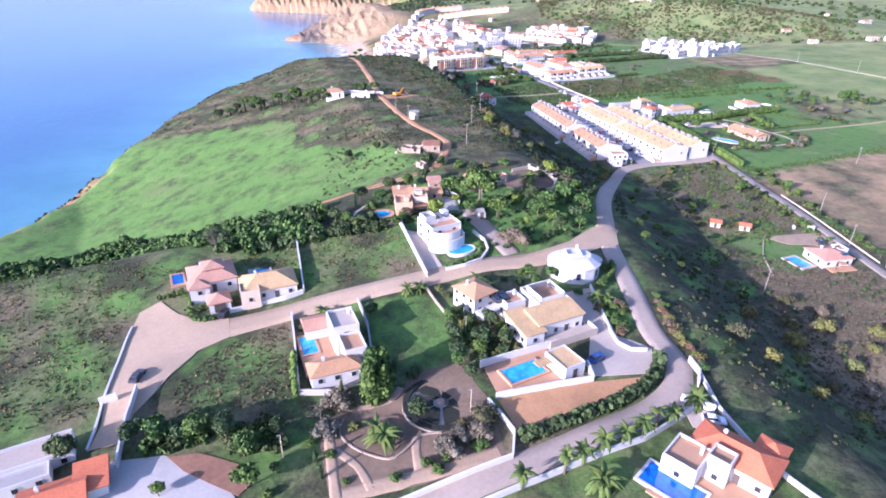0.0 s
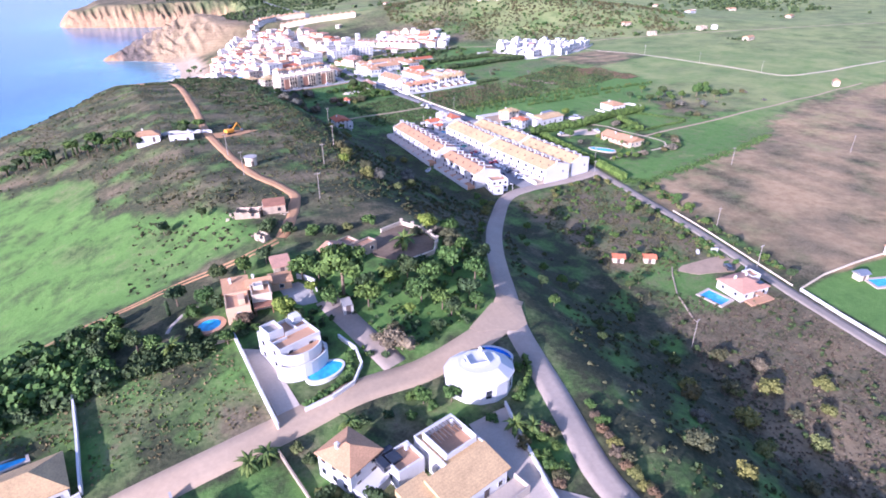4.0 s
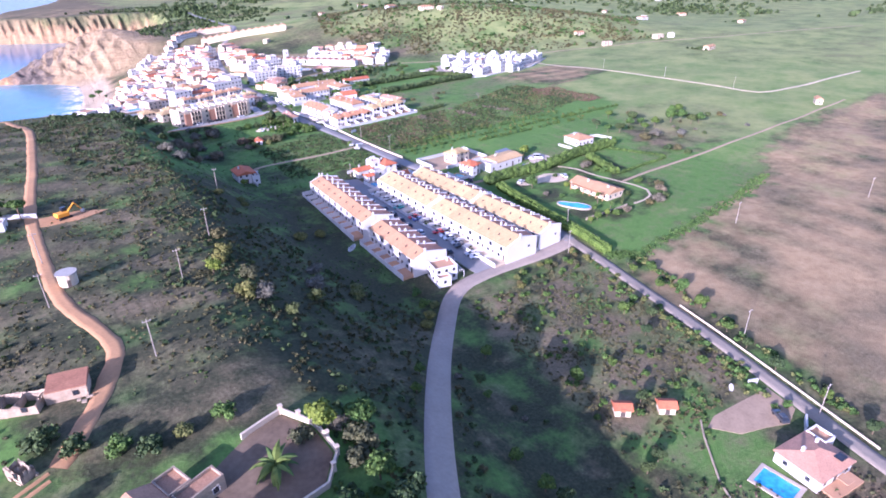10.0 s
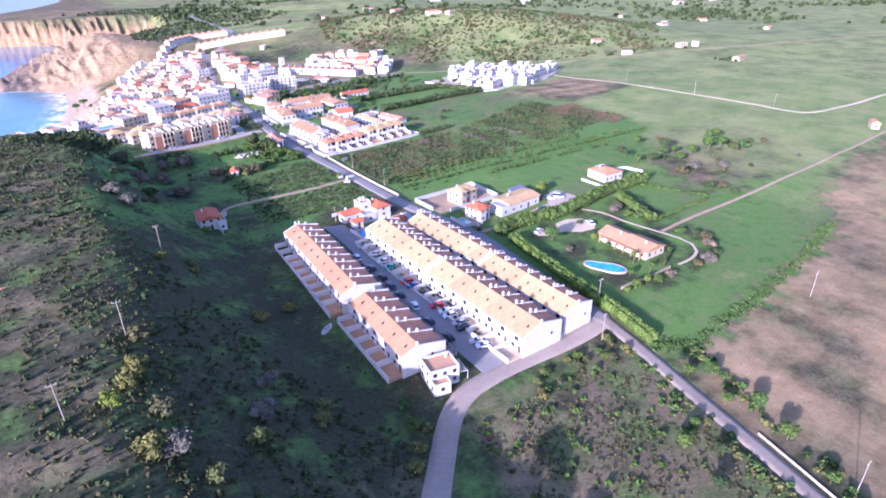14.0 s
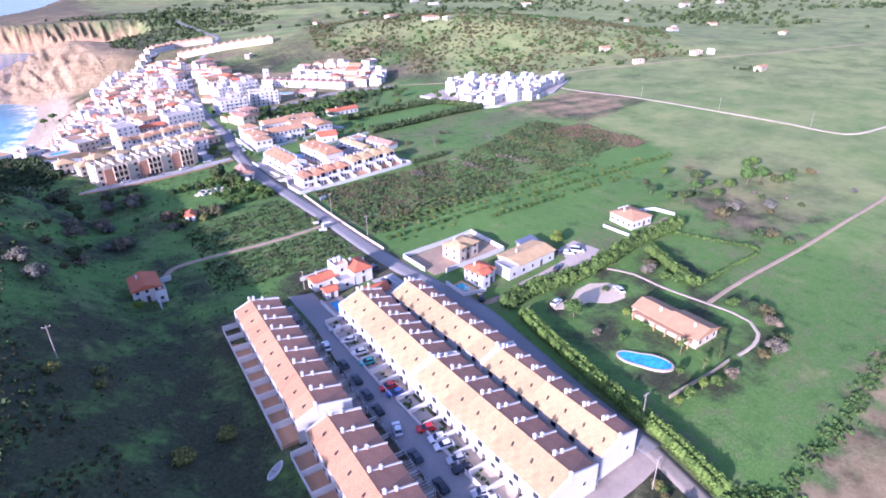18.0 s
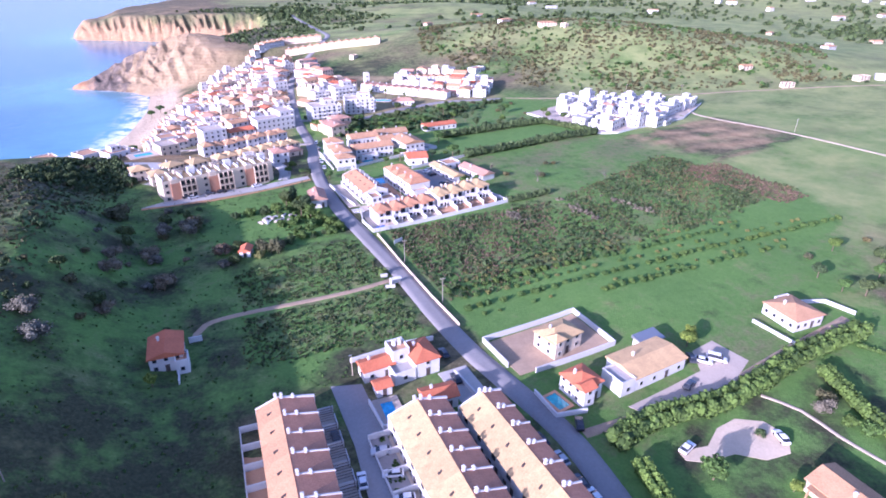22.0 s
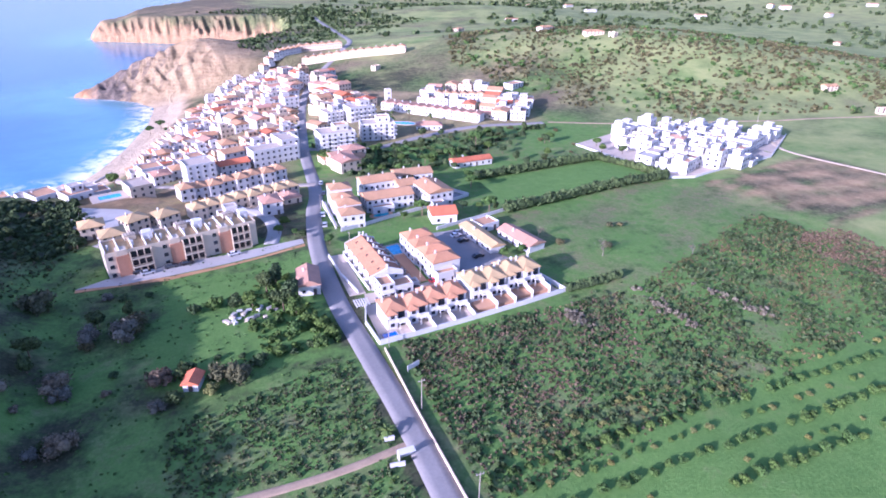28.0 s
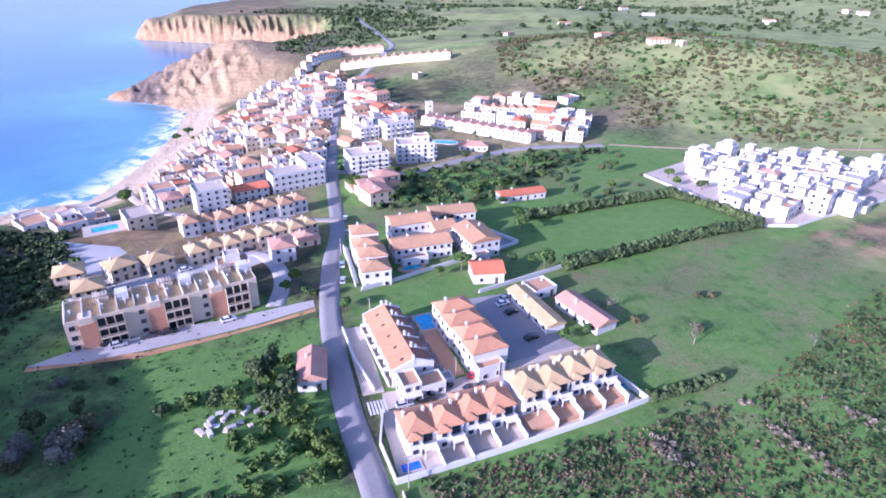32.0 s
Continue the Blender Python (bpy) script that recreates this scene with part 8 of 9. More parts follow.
hedge([(-20.0, 128.4), (-18.4, 123.8), (-14.4, 123.0)], 1.4, 1.2, LEAF_MID)
hedge([(79.4, 107.4), (83.6, 110.6), (85.6, 114.6)], 1.4, 1.6, LEAF_MID)
hedge([(43.4, 125.4), (48.6, 126.4), (53.6, 128.4), (55.6, 133.4)], 1.6, 0.9, LEAF_MID, "low green planting inside a curved wall")
grove(["dark", "round"], ((39.4, 91.0), (42.4, 95.6), (40.6, 100.2), (44.8, 99.4), (45.2, 92.0), (38.8, 104.4), (61.8, 114.4), (66.4, 112.0), (79.8, 114.0), (76.8, 118.6), (35.0, 84.4), (33.8, 88.8), (20.4, 112.0), (22.4, 78.6)), 0.62)
# belt of dark pines between field and plots
def belt_line(r, n):
    x = r.uniform(-100, 16, n)
    return np.stack([x, 214 - 48 * smooth(x, -62, 0) + r.uniform(-19, 9, n) + 8 * smooth(x, 10, 44)], 1)


scatter("tree_belt", "dense belt of green pines beside the field", LEAF_MID, 380, belt_line, (2.2, 4.2), 150, 0.12, 41, "trees", 0.95)
scatter("tree_belt", "dark trees below the old house", LEAF_DARK, 60, in_zone([(10, 152), (30, 156), (34, 150), (28, 147), (10, 149)], 0, 9, 94), (1.4, 2.8), 120, 0.13, 66, "trees", 0.95)
scatter("tree_belt", "dark bushes among the pine belt", LEAF_DARK, 230, belt_line, (1.8, 3.8), 130, 0.125, 42, "trees", 0.95)
grove(["dark", "cypress", "pine"], [(-16 + 2.1 * k + R.uniform(-2, 2), 341 - 1.35 * k + R.uniform(-5, 5)) for k in range(27)], 0.85)
grove(["dark", "pine"], [(R.uniform(52, 64), R.uniform(298, 306)) for _ in range(7)], 0.7)
# round parterre with hedged beds
garden = thing("parterre", "round garden of dark clipped beds and gravel spokes", "garden", 27.2, 80.4, 12)
part("gravel", rod(bmesh.new(), (0, 0, -0.6), (0, 0, 0.12), 7.4, 7.4, 36), PAVED, garden, "pale gravel")
for k in range(6):
    arc = [(r * math.cos(a), r * math.sin(a)) for r, a0, a1 in ((5.6, 0.1, 0.95), (1.5, 0.9, 0.2)) for a in [(k + a0 + (a1 - a0) * s / 6) * math.pi / 3 for s in range(7)]]
    part("bed", prism(bmesh.new(), arc, 0.1, 0.42), plain("dark_planting", (0.030, 0.034, 0.024), 0.95, 0.8, 5.0, 0.5, relief=0.8) if k == 0 else bpy.data.materials["dark_planting"], garden, "dark low planting")
for k in range(24):
    arc = [(r * math.cos(a), r * math.sin(a)) for r, rr in ((7.3, 0), (6.1, 1)) for a in ([(k + 0.02 + 0.96 * s / 3) * math.pi / 12 for s in range(4)] if not rr else [(k + 0.98 - 0.96 * s / 3) * math.pi / 12 for s in range(4)])]
    part("border", prism(bmesh.new(), arc, 0.1, 0.55), bpy.data.materials["dark_planting"], garden)
part("centre", rod(bmesh.new(), (0, 0, 0), (0, 0, 0.9), 0.8, 0.6, 12), STONE, garden, "small stone fountain")

# slope below the valley road
for x, y in ((119.1, 97.6), (100.0, 83.0), (140.7, 91.5), (119.2, 79.9), (118.5, 70.2), (133.0, 75.9), (103.0, 75.5), (107.2, 65.8), (115.4, 60.5), (133.2, 96.4), (122.1, 99.8), (142.0, 91.1), (152.6, 85.8), (133.1, 94.9), (141.4, 105.5), (144.9, 80.6), (126, 88), (111, 90), (147, 98), (128, 68), (138, 84)):
    plant(R.choice(("yellow", "fig", "scrub", "yellow")), x, y, R.uniform(0.9, 1.5))
grove(["dark", "darkshrub", "scrub", "round", "fig"], [(R.uniform(108, 150), R.uniform(100, 190)) for _ in range(30)], 0.55)
grove(["shrub", "scrub", "rust", "yellow"], [(80 + 0.42 * k + R.uniform(-1, 1), 72 + 1.5 * k + R.uniform(-1, 1)) for k in range(18)], 0.7)
grove(["round", "dark", "scrub", "shrub"], ((127, 142.6), (152, 140.4), (157.4, 166.4), (137, 177.8), (160, 150.6), (163, 152.8), (170, 152), (176, 148), (172, 158), (168, 165), (180, 160), (186, 152), (190, 158), (186, 168), (194, 172), (197, 180), (190, 178)), 0.6)
grove(["round", "dark"], ((214.3, 175.2), (214.6, 195.3), (216.4, 188.0), (211, 192), (207.6, 181), (198.6, 140.2), (197.4, 128.6), (194.4, 117.7), (209.6, 166.6), (204.6, 156), (201.6, 149)), 0.62)
grove(["shrub", "yellow", "scrub"], [(R.uniform(176, 210), 213 - R.uniform(0, 7)) for _ in range(18)], 0.75)
for x, y, kind, k in ((130.5, 391.4, "fig", 2.2), (130.7, 402.7, "fig", 2.0), (133.8, 420.0, "dark", 1.1), (118.8, 344.8, "fig", 2.2), (116.1, 354.7, "fig", 2.2), (155.1, 428.4, "scrub", 2.4), (146.1, 432.6, "dark", 1.0), (130.2, 366.4, "fig", 1.8), (144.4, 386.6, "fig", 1.8), (130.3, 447.7, "scrub", 2.4), (141.4, 404.0, "fig", 1.7),
                      (144.2, 274.4, "yellow", 1.3), (126.1, 298.5, "yellow", 0.9), (125.5, 293.1, "yellow", 0.8), (118.3, 296.9, "yellow", 1.0), (96.7, 230.3, "bright", 1.0), (102.3, 240.4, "yellow", 1.5), (100.5, 218.1, "yellow", 1.7), (103.7, 218.3, "fig", 1.6), (134.6, 269.1, "yellow", 1.4), (125.0, 236.2, "fig", 1.5), (120.2, 225.2, "fig", 1.7), (116.9, 218.1, "yellow", 1.3),
                      (133.2, 227.6, "yellow", 1.3), (131.1, 223.0, "yellow", 1.2), (107.6, 210.1, "yellow", 1.1), (104.2, 227.5, "scrub", 1.4), (105.5, 253.4, "scrub", 1.5), (100.2, 237.0, "yellow", 1.3), (145.5, 209.8, "yellow", 1.0), (150.6, 213.6, "yellow", 1.0), (141.6, 205.2, "yellow", 1.0), (150.0, 222.6, "shrub", 1.0), (148.4, 216.2, "shrub", 1.0)):
    plant(kind, x, y, k)
# gardens and hedges of the valley
hedge([(226.4, 270.6), (224.2, 262), (222.4, 252), (220.6, 240), (219.4, 228), (218.0, 216), (215.6, 205)], 3.6, 3.2, LEAF_LIGHT, "long clipped yellow-green hedge beside the road", rough=0.06, leaf=0.2, dens=44)
hedge([(226.0, 277.4), (238, 279.6), (256, 277.4), (272, 278.6), (287, 281.0), (314, 281.6)], 5.0, 4.0, LEAF_MID, "thick dark green hedge along a lane", rough=0.4, leaf=0.32, dens=26)
hedge([(288.4, 274.6), (283.5, 262.2), (280.2, 252.1)], 3.4, 3.4, LEAF_MID, "clipped hedge with a long shadow", rough=0.15, leaf=0.28, dens=26)
hedge([(282.3, 251.6), (299.1, 252.4), (319.2, 253.4), (313.9, 266.3), (307.8, 278.2)], 1.3, 1.2, LEAF_MID)
for x, y, kind, k in ((237.7, 262.6, "round", 1.0), (236.4, 253.3, "fig", 0.8), (240.1, 247.8, "shrub", 0.8), (249.6, 254.0, "bright", 0.7), (250.0, 248.2, "shrub", 0.7), (246.3, 234.4, "palm", 0.7), (238.6, 229.7, "round", 0.55), (246.3, 228.0, "palm", 0.6), (233.2, 223.6, "round", 0.7), (238.7, 223.6, "bright", 0.6), (253.4, 228.0, "cypress", 0.9), (229.4, 223.4, "bright", 0.6), (248.9, 222.2, "fig", 1.1),
                      (281.4, 235.0, "dark", 0.6), (282.3, 231.0, "scrub", 1.3), (277.8, 227.0, "fig", 1.4), (268.1, 221.6, "fig", 1.6), (262.8, 221.6, "scrub", 1.2), (275.8, 265.9, "fig", 1.5), (277.5, 261.0, "shrub", 1.1), (279.4, 268.3, "scrub", 1.3), (264.4, 233.5, "darkshrub", 0.9), (279.0, 257.4, "shrub", 1.2), (256.8, 267.0, "darkshrub", 0.8), (243.6, 222.6, "shrub", 1.1), (279.8, 239.8, "shrub", 1.1), (273.0, 222.4, "darkshrub", 1.2),
                      (332.6, 306.9, "dark", 1.0), (331.0, 297.9, "round", 0.9), (335.5, 293.4, "dark", 1.0), (346.2, 277.7, "fig", 2.0), (335.8, 276.9, "scrub", 1.8), (379.1, 290.3, "round", 1.3), (386.1, 288.3, "round", 1.2), (384.3, 280.4, "dark", 1.2), (390.0, 279.1, "round", 1.3), (358.2, 270.0, "fig", 1.8), (331.3, 259.6, "darkshrub", 1.4), (332.9, 249.6, "darkshrub", 1.2), (334.1, 256.4, "scrub", 1.4), (360.7, 303.8, "dark", 1.1)):
    plant(kind, x, y, k)
plant("bright", 266.0, 297.0, 1.0)
plant("bright", 269.4, 299.4, 0.9)
grove(["fig", "scrub", "darkshrub", "round"], [(R.uniform(335, 430), R.uniform(256, 320)) for _ in range(22)], 0.9)
plant("bright", 139.6, 335.2, 0.75)
# orchard
for y0, x0, x1, n, size in ((328.6, 264, 346, 22, 0.72), (337.0, 222, 388, 44, 0.72), (347.6, 222, 344, 32, 0.66), (342.4, 224, 372, 40, 0.5), (332.6, 226, 352, 30, 0.46), (352.0, 226, 350, 34, 0.5), (356.4, 232, 330, 26, 0.46)):
    for k in range(n):
        t = (k + R.uniform(-0.2, 0.2)) / n
        if R.random() < (0.9 if size > 0.5 else 0.65):
            plant("citrus" if size > 0.5 else R.choice(("yellow", "citrus")), x0 + (x1 - x0) * t, y0 - 2.5 * t * t + R.uniform(-0.3, 0.3), size * R.uniform(0.8, 1.15))
# meadow and plots on the west of the road
grove(["scrub", "fig", "darkshrub", "dark"], [(R.uniform(112, 160), R.uniform(355, 450)) for _ in range(30)], 0.85)
for x, y, kind, k in ((191.2, 435.1, "dark", 1.2), (194.3, 423.2, "dark", 1.3), (186.4, 428.4, "round", 0.9), (194.6, 440.0, "dark", 1.1), (197.2, 420.0, "round", 1.1), (199.1, 414.5, "shrub", 1.6), (198.0, 429.6, "dark", 1.1), (203.0, 411.0, "shrub", 1.5), (204.4, 406.6, "shrub", 1.3), (196.0, 411.4, "shrub", 1.4), (189.6, 416.0, "shrub", 1.2), (182.0, 432.0, "darkshrub", 1.5), (176.0, 432.6, "shrub", 1.4), (171.0, 431.0, "darkshrub", 1.2),
                      (154.1, 423.7, "fig", 2.6), (145.2, 426.5, "fig", 2.0), (140.7, 406.3, "fig", 2.0), (162.8, 401.0, "rust", 1.7), (173.5, 393.7, "yellow", 1.1), (180.0, 396.4, "scrub", 1.8), (161.6, 391.8, "fig", 1.4), (175.0, 398.6, "scrub", 1.6), (165.6, 393.2, "darkshrub", 1.3), (185.0, 400.6, "darkshrub", 1.4), (168.0, 402.6, "darkshrub", 1.4), (190.4, 403.2, "shrub", 1.2), (200.6, 402.6, "shrub", 1.3)):
    plant(kind, x, y, k)
scatter("thicket", "green thicket and climbers beside the old house", LEAF_MID, 130, in_zone([(186, 404), (207, 402), (206, 424), (198, 446), (188, 444), (184, 424)], 0.2, 12, 82), (0.6, 1.7), 34, 0.25, 52)
grove(["shrub", "darkshrub"], [(R.uniform(160, 200), 404 + R.uniform(-3, 3)) for _ in range(6)], 0.6)
plant("fatpalm", 206.8, 366.0, 0.75)
grove(["dark", "round"], ((213.8, 461.0), (216.0, 463.4), (211.4, 466.0), (184.4, 470.0 + 18), (201, 478), (204, 484), (206, 474)), 0.7)
grove(["fig", "grey", "scrub"], ((300, 418), (306, 423), (318, 404 + 34), (322, 437), (292, 432), (288, 440), (330, 408)), 1.0)
grove(["round"], ((267.8, 429.6), (275.4, 430.4)), 0.62)
hedge([(276, 403.6), (285, 403.4), (296, 404.2)], 3.0, 2.6, LEAF_DARK, "bushy dark hedge at a field edge", rough=0.5)
hedge([(289, 466.4), (310, 469.6), (335, 473.6), (360, 475.6), (379, 476.4)], 4.2, 3.8, LEAF_DARK, "tall dark windbreak of trees", rough=0.5, leaf=0.55)
hedge([(297, 512.6), (320, 514.6), (350, 517), (372, 518)], 4.2, 4.0, LEAF_DARK, "tall dark windbreak of trees", rough=0.5, leaf=0.55)
hedge([(380, 477), (376, 498), (371, 517)], 3.4, 3.2, LEAF_DARK, "green windbreak hedge beside a field", rough=0.5, leaf=0.5)
grove(["round", "dark", "pine"], ((292, 506), (289, 500), (294, 514), (286, 470), (280, 473), (274, 476), (268, 474), (262, 476), (256, 475), (248, 474), (282, 468)), 0.72)
grove(["dark", "round", "pine"], [(R.uniform(236, 300), R.uniform(530, 590)) for _ in range(40)], 0.8)
grove(["dark", "darkshrub", "scrub"], [(R.uniform(96, 136), R.uniform(488, 552)) for _ in range(34)], 0.8)
grove(["dark", "scrub", "round"], [(R.uniform(300, 390), R.uniform(520, 600)) for _ in range(34)], 0.85)
grove(["dark", "round", "pine"], ((259.0, 559.0), (278.4, 565.1), (298.9, 546.9), (263.3, 511.5), (303.7, 600.4), (388.1, 542.2), (304.5, 560.4), (325.6, 571.2), (332.6, 551.7), (368.7, 561.1), (130, 640), (128, 655), (126, 664), (142, 800), (150, 812)), 1.0)
grove(["palm"], ((296, 640), (300, 646), (310, 642), (294, 628), (322, 634)), 1.0)
grove(["dark", "round"], [(R.uniform(150, 260), R.uniform(600, 800)) for _ in range(24)], 0.6)
# wild growth
SLOPE = [(100, 136), (97, 190), (84, 215), (84, 250), (96, 330), (108, 330), (134, 240), (150, 205), (128, 170), (112, 146)]
LOTS_A = [(-60, 100), (-35.5, 100), (-34, 134), (-26, 140), (8, 152), (36, 148), (36, 126), (8, 128), (5, 138), (-24, 148), (-60, 172), (-90, 180), (-100, 120)]
LOTS_B = [(-22, 102), (-14, 113), (2, 117), (1, 92), (-20, 92)]
FOOT = [(86, 50), (86, 84), (106, 128), (150, 150), (190, 130), (176, 50)]
NORTHFACE = [(430, 640), (470, 585), (540, 560), (680, 520), (800, 640), (700, 820), (560, 920), (440, 900), (400, 780)]
scatter("scrub", "dense low scrub over the dry hilltop", LEAF_SCRUB, 9000, in_zone(HILLTOP, 0.25, 24, 51), (0.14, 0.46), 7, 0.45, 1, squash=0.6)
scatter("scrub", "dry straw-coloured growth on the hilltop", LEAF_STRAW, 5000, in_zone(HILLTOP, 0.1, 24, 85), (0.12, 0.36), 7, 0.45, 37, squash=0.55)
scatter("scrub", "green undergrowth in the old gardens", LEAF_MID, 150, in_zone(GARDENS_NORTH, 0.2, 12, 86), (0.35, 1.0), 30, 0.27, 38)
scatter("scrub", "dark undergrowth in the old gardens", LEAF_DARK, 140, in_zone(GARDENS_NORTH, 0.3, 12, 87), (0.5, 1.2), 30, 0.27, 39)
scatter("garden_shrubs", "flowering shrubs in the terrace yards", LEAF_MID, 90, in_zone([(179.4, 222), (182.4, 222), (182.8, 300), (180.0, 300)], 0, 9, 88), (0.4, 0.9), 34, 0.25, 40)
scatter("scrub", "green low scrub on the hilltop", LEAF_MID, 1600, in_zone(HILLTOP, 0.3, 22, 77), (0.16, 0.5), 8, 0.45, 34, squash=0.6)
scatter("scrub", "scattered dark bushes on the hilltop", LEAF_DARK, 420, in_zone(HILLTOP, 0.5, 30, 71), (0.4, 1.0), 26, 0.28, 21)
HILL_NORTH = [(84, 326), (112, 326), (118, 430), (130, 482), (96, 500), (60, 480), (70, 400)]
scatter("scrub", "low scrub on the northern flank of the hill", LEAF_SCRUB, 3000, in_zone(HILL_NORTH, 0.15, 18, 97), (0.2, 0.7), 10, 0.4, 68, squash=0.65)
scatter("scrub", "dark bushes on the northern flank of the hill", LEAF_DARK, 420, in_zone(HILL_NORTH, 0.3, 20, 98), (0.5, 1.4), 26, 0.28, 69)
scatter("scrub", "dark bushes on the shaded slope", LEAF_DARK, 450, in_zone(SLOPE, 0.4, 22, 52), (0.4, 1.1), 26, 0.28, 2)
scatter("scrub", "olive bushes on the shaded slope", LEAF_SCRUB, 1700, in_zone(SLOPE, 0.2, 18, 53), (0.25, 0.75), 12, 0.38, 3)
scatter("scrub", "grey-brown weeds on the empty plots", LEAF_STRAW, 4200, in_zone(LOTS_A, 0.0, 12, 54), (0.12, 0.36), 6, 0.55, 4, squash=0.5)
scatter("scrub", "green weeds on the empty plots", LEAF_LIGHT, 1500, in_zone(LOTS_A, 0.3, 14, 74), (0.12, 0.4), 6, 0.55, 24, squash=0.5)
scatter("scrub", "brown weeds on the empty plot", LEAF_RUST, 420, in_zone(LOTS_B, 0.1, 10, 55), (0.12, 0.32), 6, 0.55, 5, squash=0.5)
scatter("scrub", "straw-coloured weeds on the empty plot", LEAF_STRAW, 800, in_zone(LOTS_B, 0.0, 10, 56), (0.12, 0.36), 6, 0.55, 6, squash=0.5)
scatter("scrub", "dark bushes in the lower vale", LEAF_DARK, 240, in_zone(FOOT, 0.3, 20, 57), (0.4, 1.1), 26, 0.28, 7)
scatter("scrub", "brown-green weeds in the lower vale", LEAF_SCRUB, 1600, in_zone(FOOT, 0.1, 16, 78), (0.2, 0.6), 9, 0.42, 35, squash=0.6)
scatter("scrub", "brown thicket in the lower vale", LEAF_RUST, 5200, in_zone(LOWER_BROWN, 0.0, 12, 58), (0.16, 0.42), 7, 0.45, 8, squash=0.55)
scatter("scrub", "mixed bushes in the valley bottom", LEAF_SCRUB, 2400, in_zone(LOWER_EAST, 0.2, 14, 59), (0.2, 0.55), 10, 0.4, 9)
scatter("scrub", "green bushes in the valley bottom", LEAF_MID, 170, in_zone(LOWER_EAST, 0.3, 14, 60), (0.5, 1.2), 30, 0.27, 10)
scatter("scrub", "low brown scrub in the fallow field", LEAF_SCRUB, 4600, in_zone(SCRUB_FIELD, 0.35, 34, 61), (0.2, 0.6), 7, 0.42, 11, squash=0.55)
scatter("scrub", "green weeds in the fallow field", LEAF_MID, 3500, in_zone(SCRUB_FIELD, 0.1, 20, 75), (0.15, 0.4), 7, 0.45, 32, squash=0.5)
scatter("scrub", "brown scrub in the fallow field", LEAF_RUST, 900, in_zone([(330, 412), (382, 428), (404, 366), (352, 372)], 0.1, 12, 62), (0.2, 0.5), 8, 0.45, 12, squash=0.6)
scatter("scrub", "rows of weeds in the plots", LEAF_SCRUB, 1800, in_zone(VALE_SCRUB, 0.2, 9, 63), (0.18, 0.45), 8, 0.45, 13, squash=0.55)
scatter("scrub", "green weeds in the plots", LEAF_MID, 1200, in_zone(VALE_SCRUB, 0.1, 9, 76), (0.18, 0.45), 8, 0.45, 33, squash=0.55)
def in_rows(outline, gap, clump, size, seed):
    """Places in an outline drawn together into rows that run along x."""
    base = in_zone(outline, clump, size, seed)

    def where(r, n):
        q = base(r, n)
        q[:, 1] = np.round(q[:, 1] / gap) * gap + r.normal(scale=gap * 0.26, size=n)
        return q
    return where


def along(*lines):
    def where(r, n):
        k = r.randint(len(lines), size=n)
        t = r.uniform(0, 1, n)
        a, b = np.array([l[0] for l in lines])[k], np.array([l[1] for l in lines])[k]
        return a + (b - a) * t[:, None] + r.normal(scale=1.3, size=(n, 2))
    return where


scatter("scrub", "dark low bushes in rows over the fallow field", LEAF_DARK, 3000, in_rows(SCRUB_FIELD, 4.2, 0.35, 30, 61), (0.3, 1.05), 11, 0.4, 31, squash=0.75)
scatter("scrub", "rust-brown bushes in the fallow field", LEAF_RUST, 500, in_rows(SCRUB_FIELD, 4.2, 0.3, 18, 92), (0.25, 0.6), 9, 0.42, 61, squash=0.7)
scatter("scrub", "brown weeds before the white houses", LEAF_RUST, 1700, in_zone([(219, 397), (290, 397), (278, 370), (240, 352), (219, 350)], 0.1, 14, 99), (0.2, 0.6), 9, 0.42, 70, squash=0.6)
scatter("scrub", "dark low bushes in rows over the plots", LEAF_DARK, 700, in_rows(VALE_SCRUB, 3.6, 0.1, 9, 89), (0.3, 0.8), 11, 0.4, 44, squash=0.75)
scatter("scrub", "dense dark brown scrub at the field corner", LEAF_RUST, 1800, in_zone([(369, 402), (391, 409), (402, 404), (398, 356), (380, 354)], 0.0, 12, 93), (0.3, 0.7), 9, 0.42, 62, squash=0.7)
LANE_EAST = ((222, 197), (213.5, 176)), ((213.5, 176), (205, 150)), ((205, 150), (197, 122))
LANE_WEST = ((207, 203), (199.5, 176)), ((199.5, 176), (192.5, 150)), ((192.5, 150), (186, 134))
scatter("scrub", "green shrubs along the narrow lane", LEAF_MID, 120, along(*LANE_EAST, *LANE_WEST), (0.5, 1.5), 40, 0.22, 63)
scatter("scrub", "olive shrubs along the narrow lane", LEAF_OLIVE, 110, along(*LANE_EAST, *LANE_WEST), (0.5, 1.3), 34, 0.24, 64)
scatter("scrub", "lush green growth along a ditch", LEAF_MID, 700, along(((216, 203), (224, 197)), ((224, 197), (262, 200)), ((262, 200), (300, 205)), ((300, 205), (336, 212))), (0.3, 0.8), 12, 0.4, 65, squash=0.5)
scatter("scrub", "pale grey leafless bushes in lines across the fallow field", LEAF_GREY, 130, along(((269.7, 393.6), (270.5, 384.6)), ((296.7, 397.0), (298.3, 372.3)), ((315.6, 389.0), (321.5, 369.3))), (0.5, 1.3), 30, 0.26, 43)
scatter("scrub", "olive bushes on the far hillside", LEAF_SCRUB, 3800, in_zone(NORTHFACE, 0.3, 90, 64), (0.8, 2.2), 11, 0.4, 14)
scatter("scrub", "green bushes on the far hillside", LEAF_MID, 700, in_zone(NORTHFACE, 0.45, 90, 65), (1.2, 3.2), 22, 0.3, 15)
FAR_LAND = [(300, 1060), (480, 960), (760, 860), (1100, 500), (1900, 300), (2200, 1500), (1100, 2300), (420, 1700)]
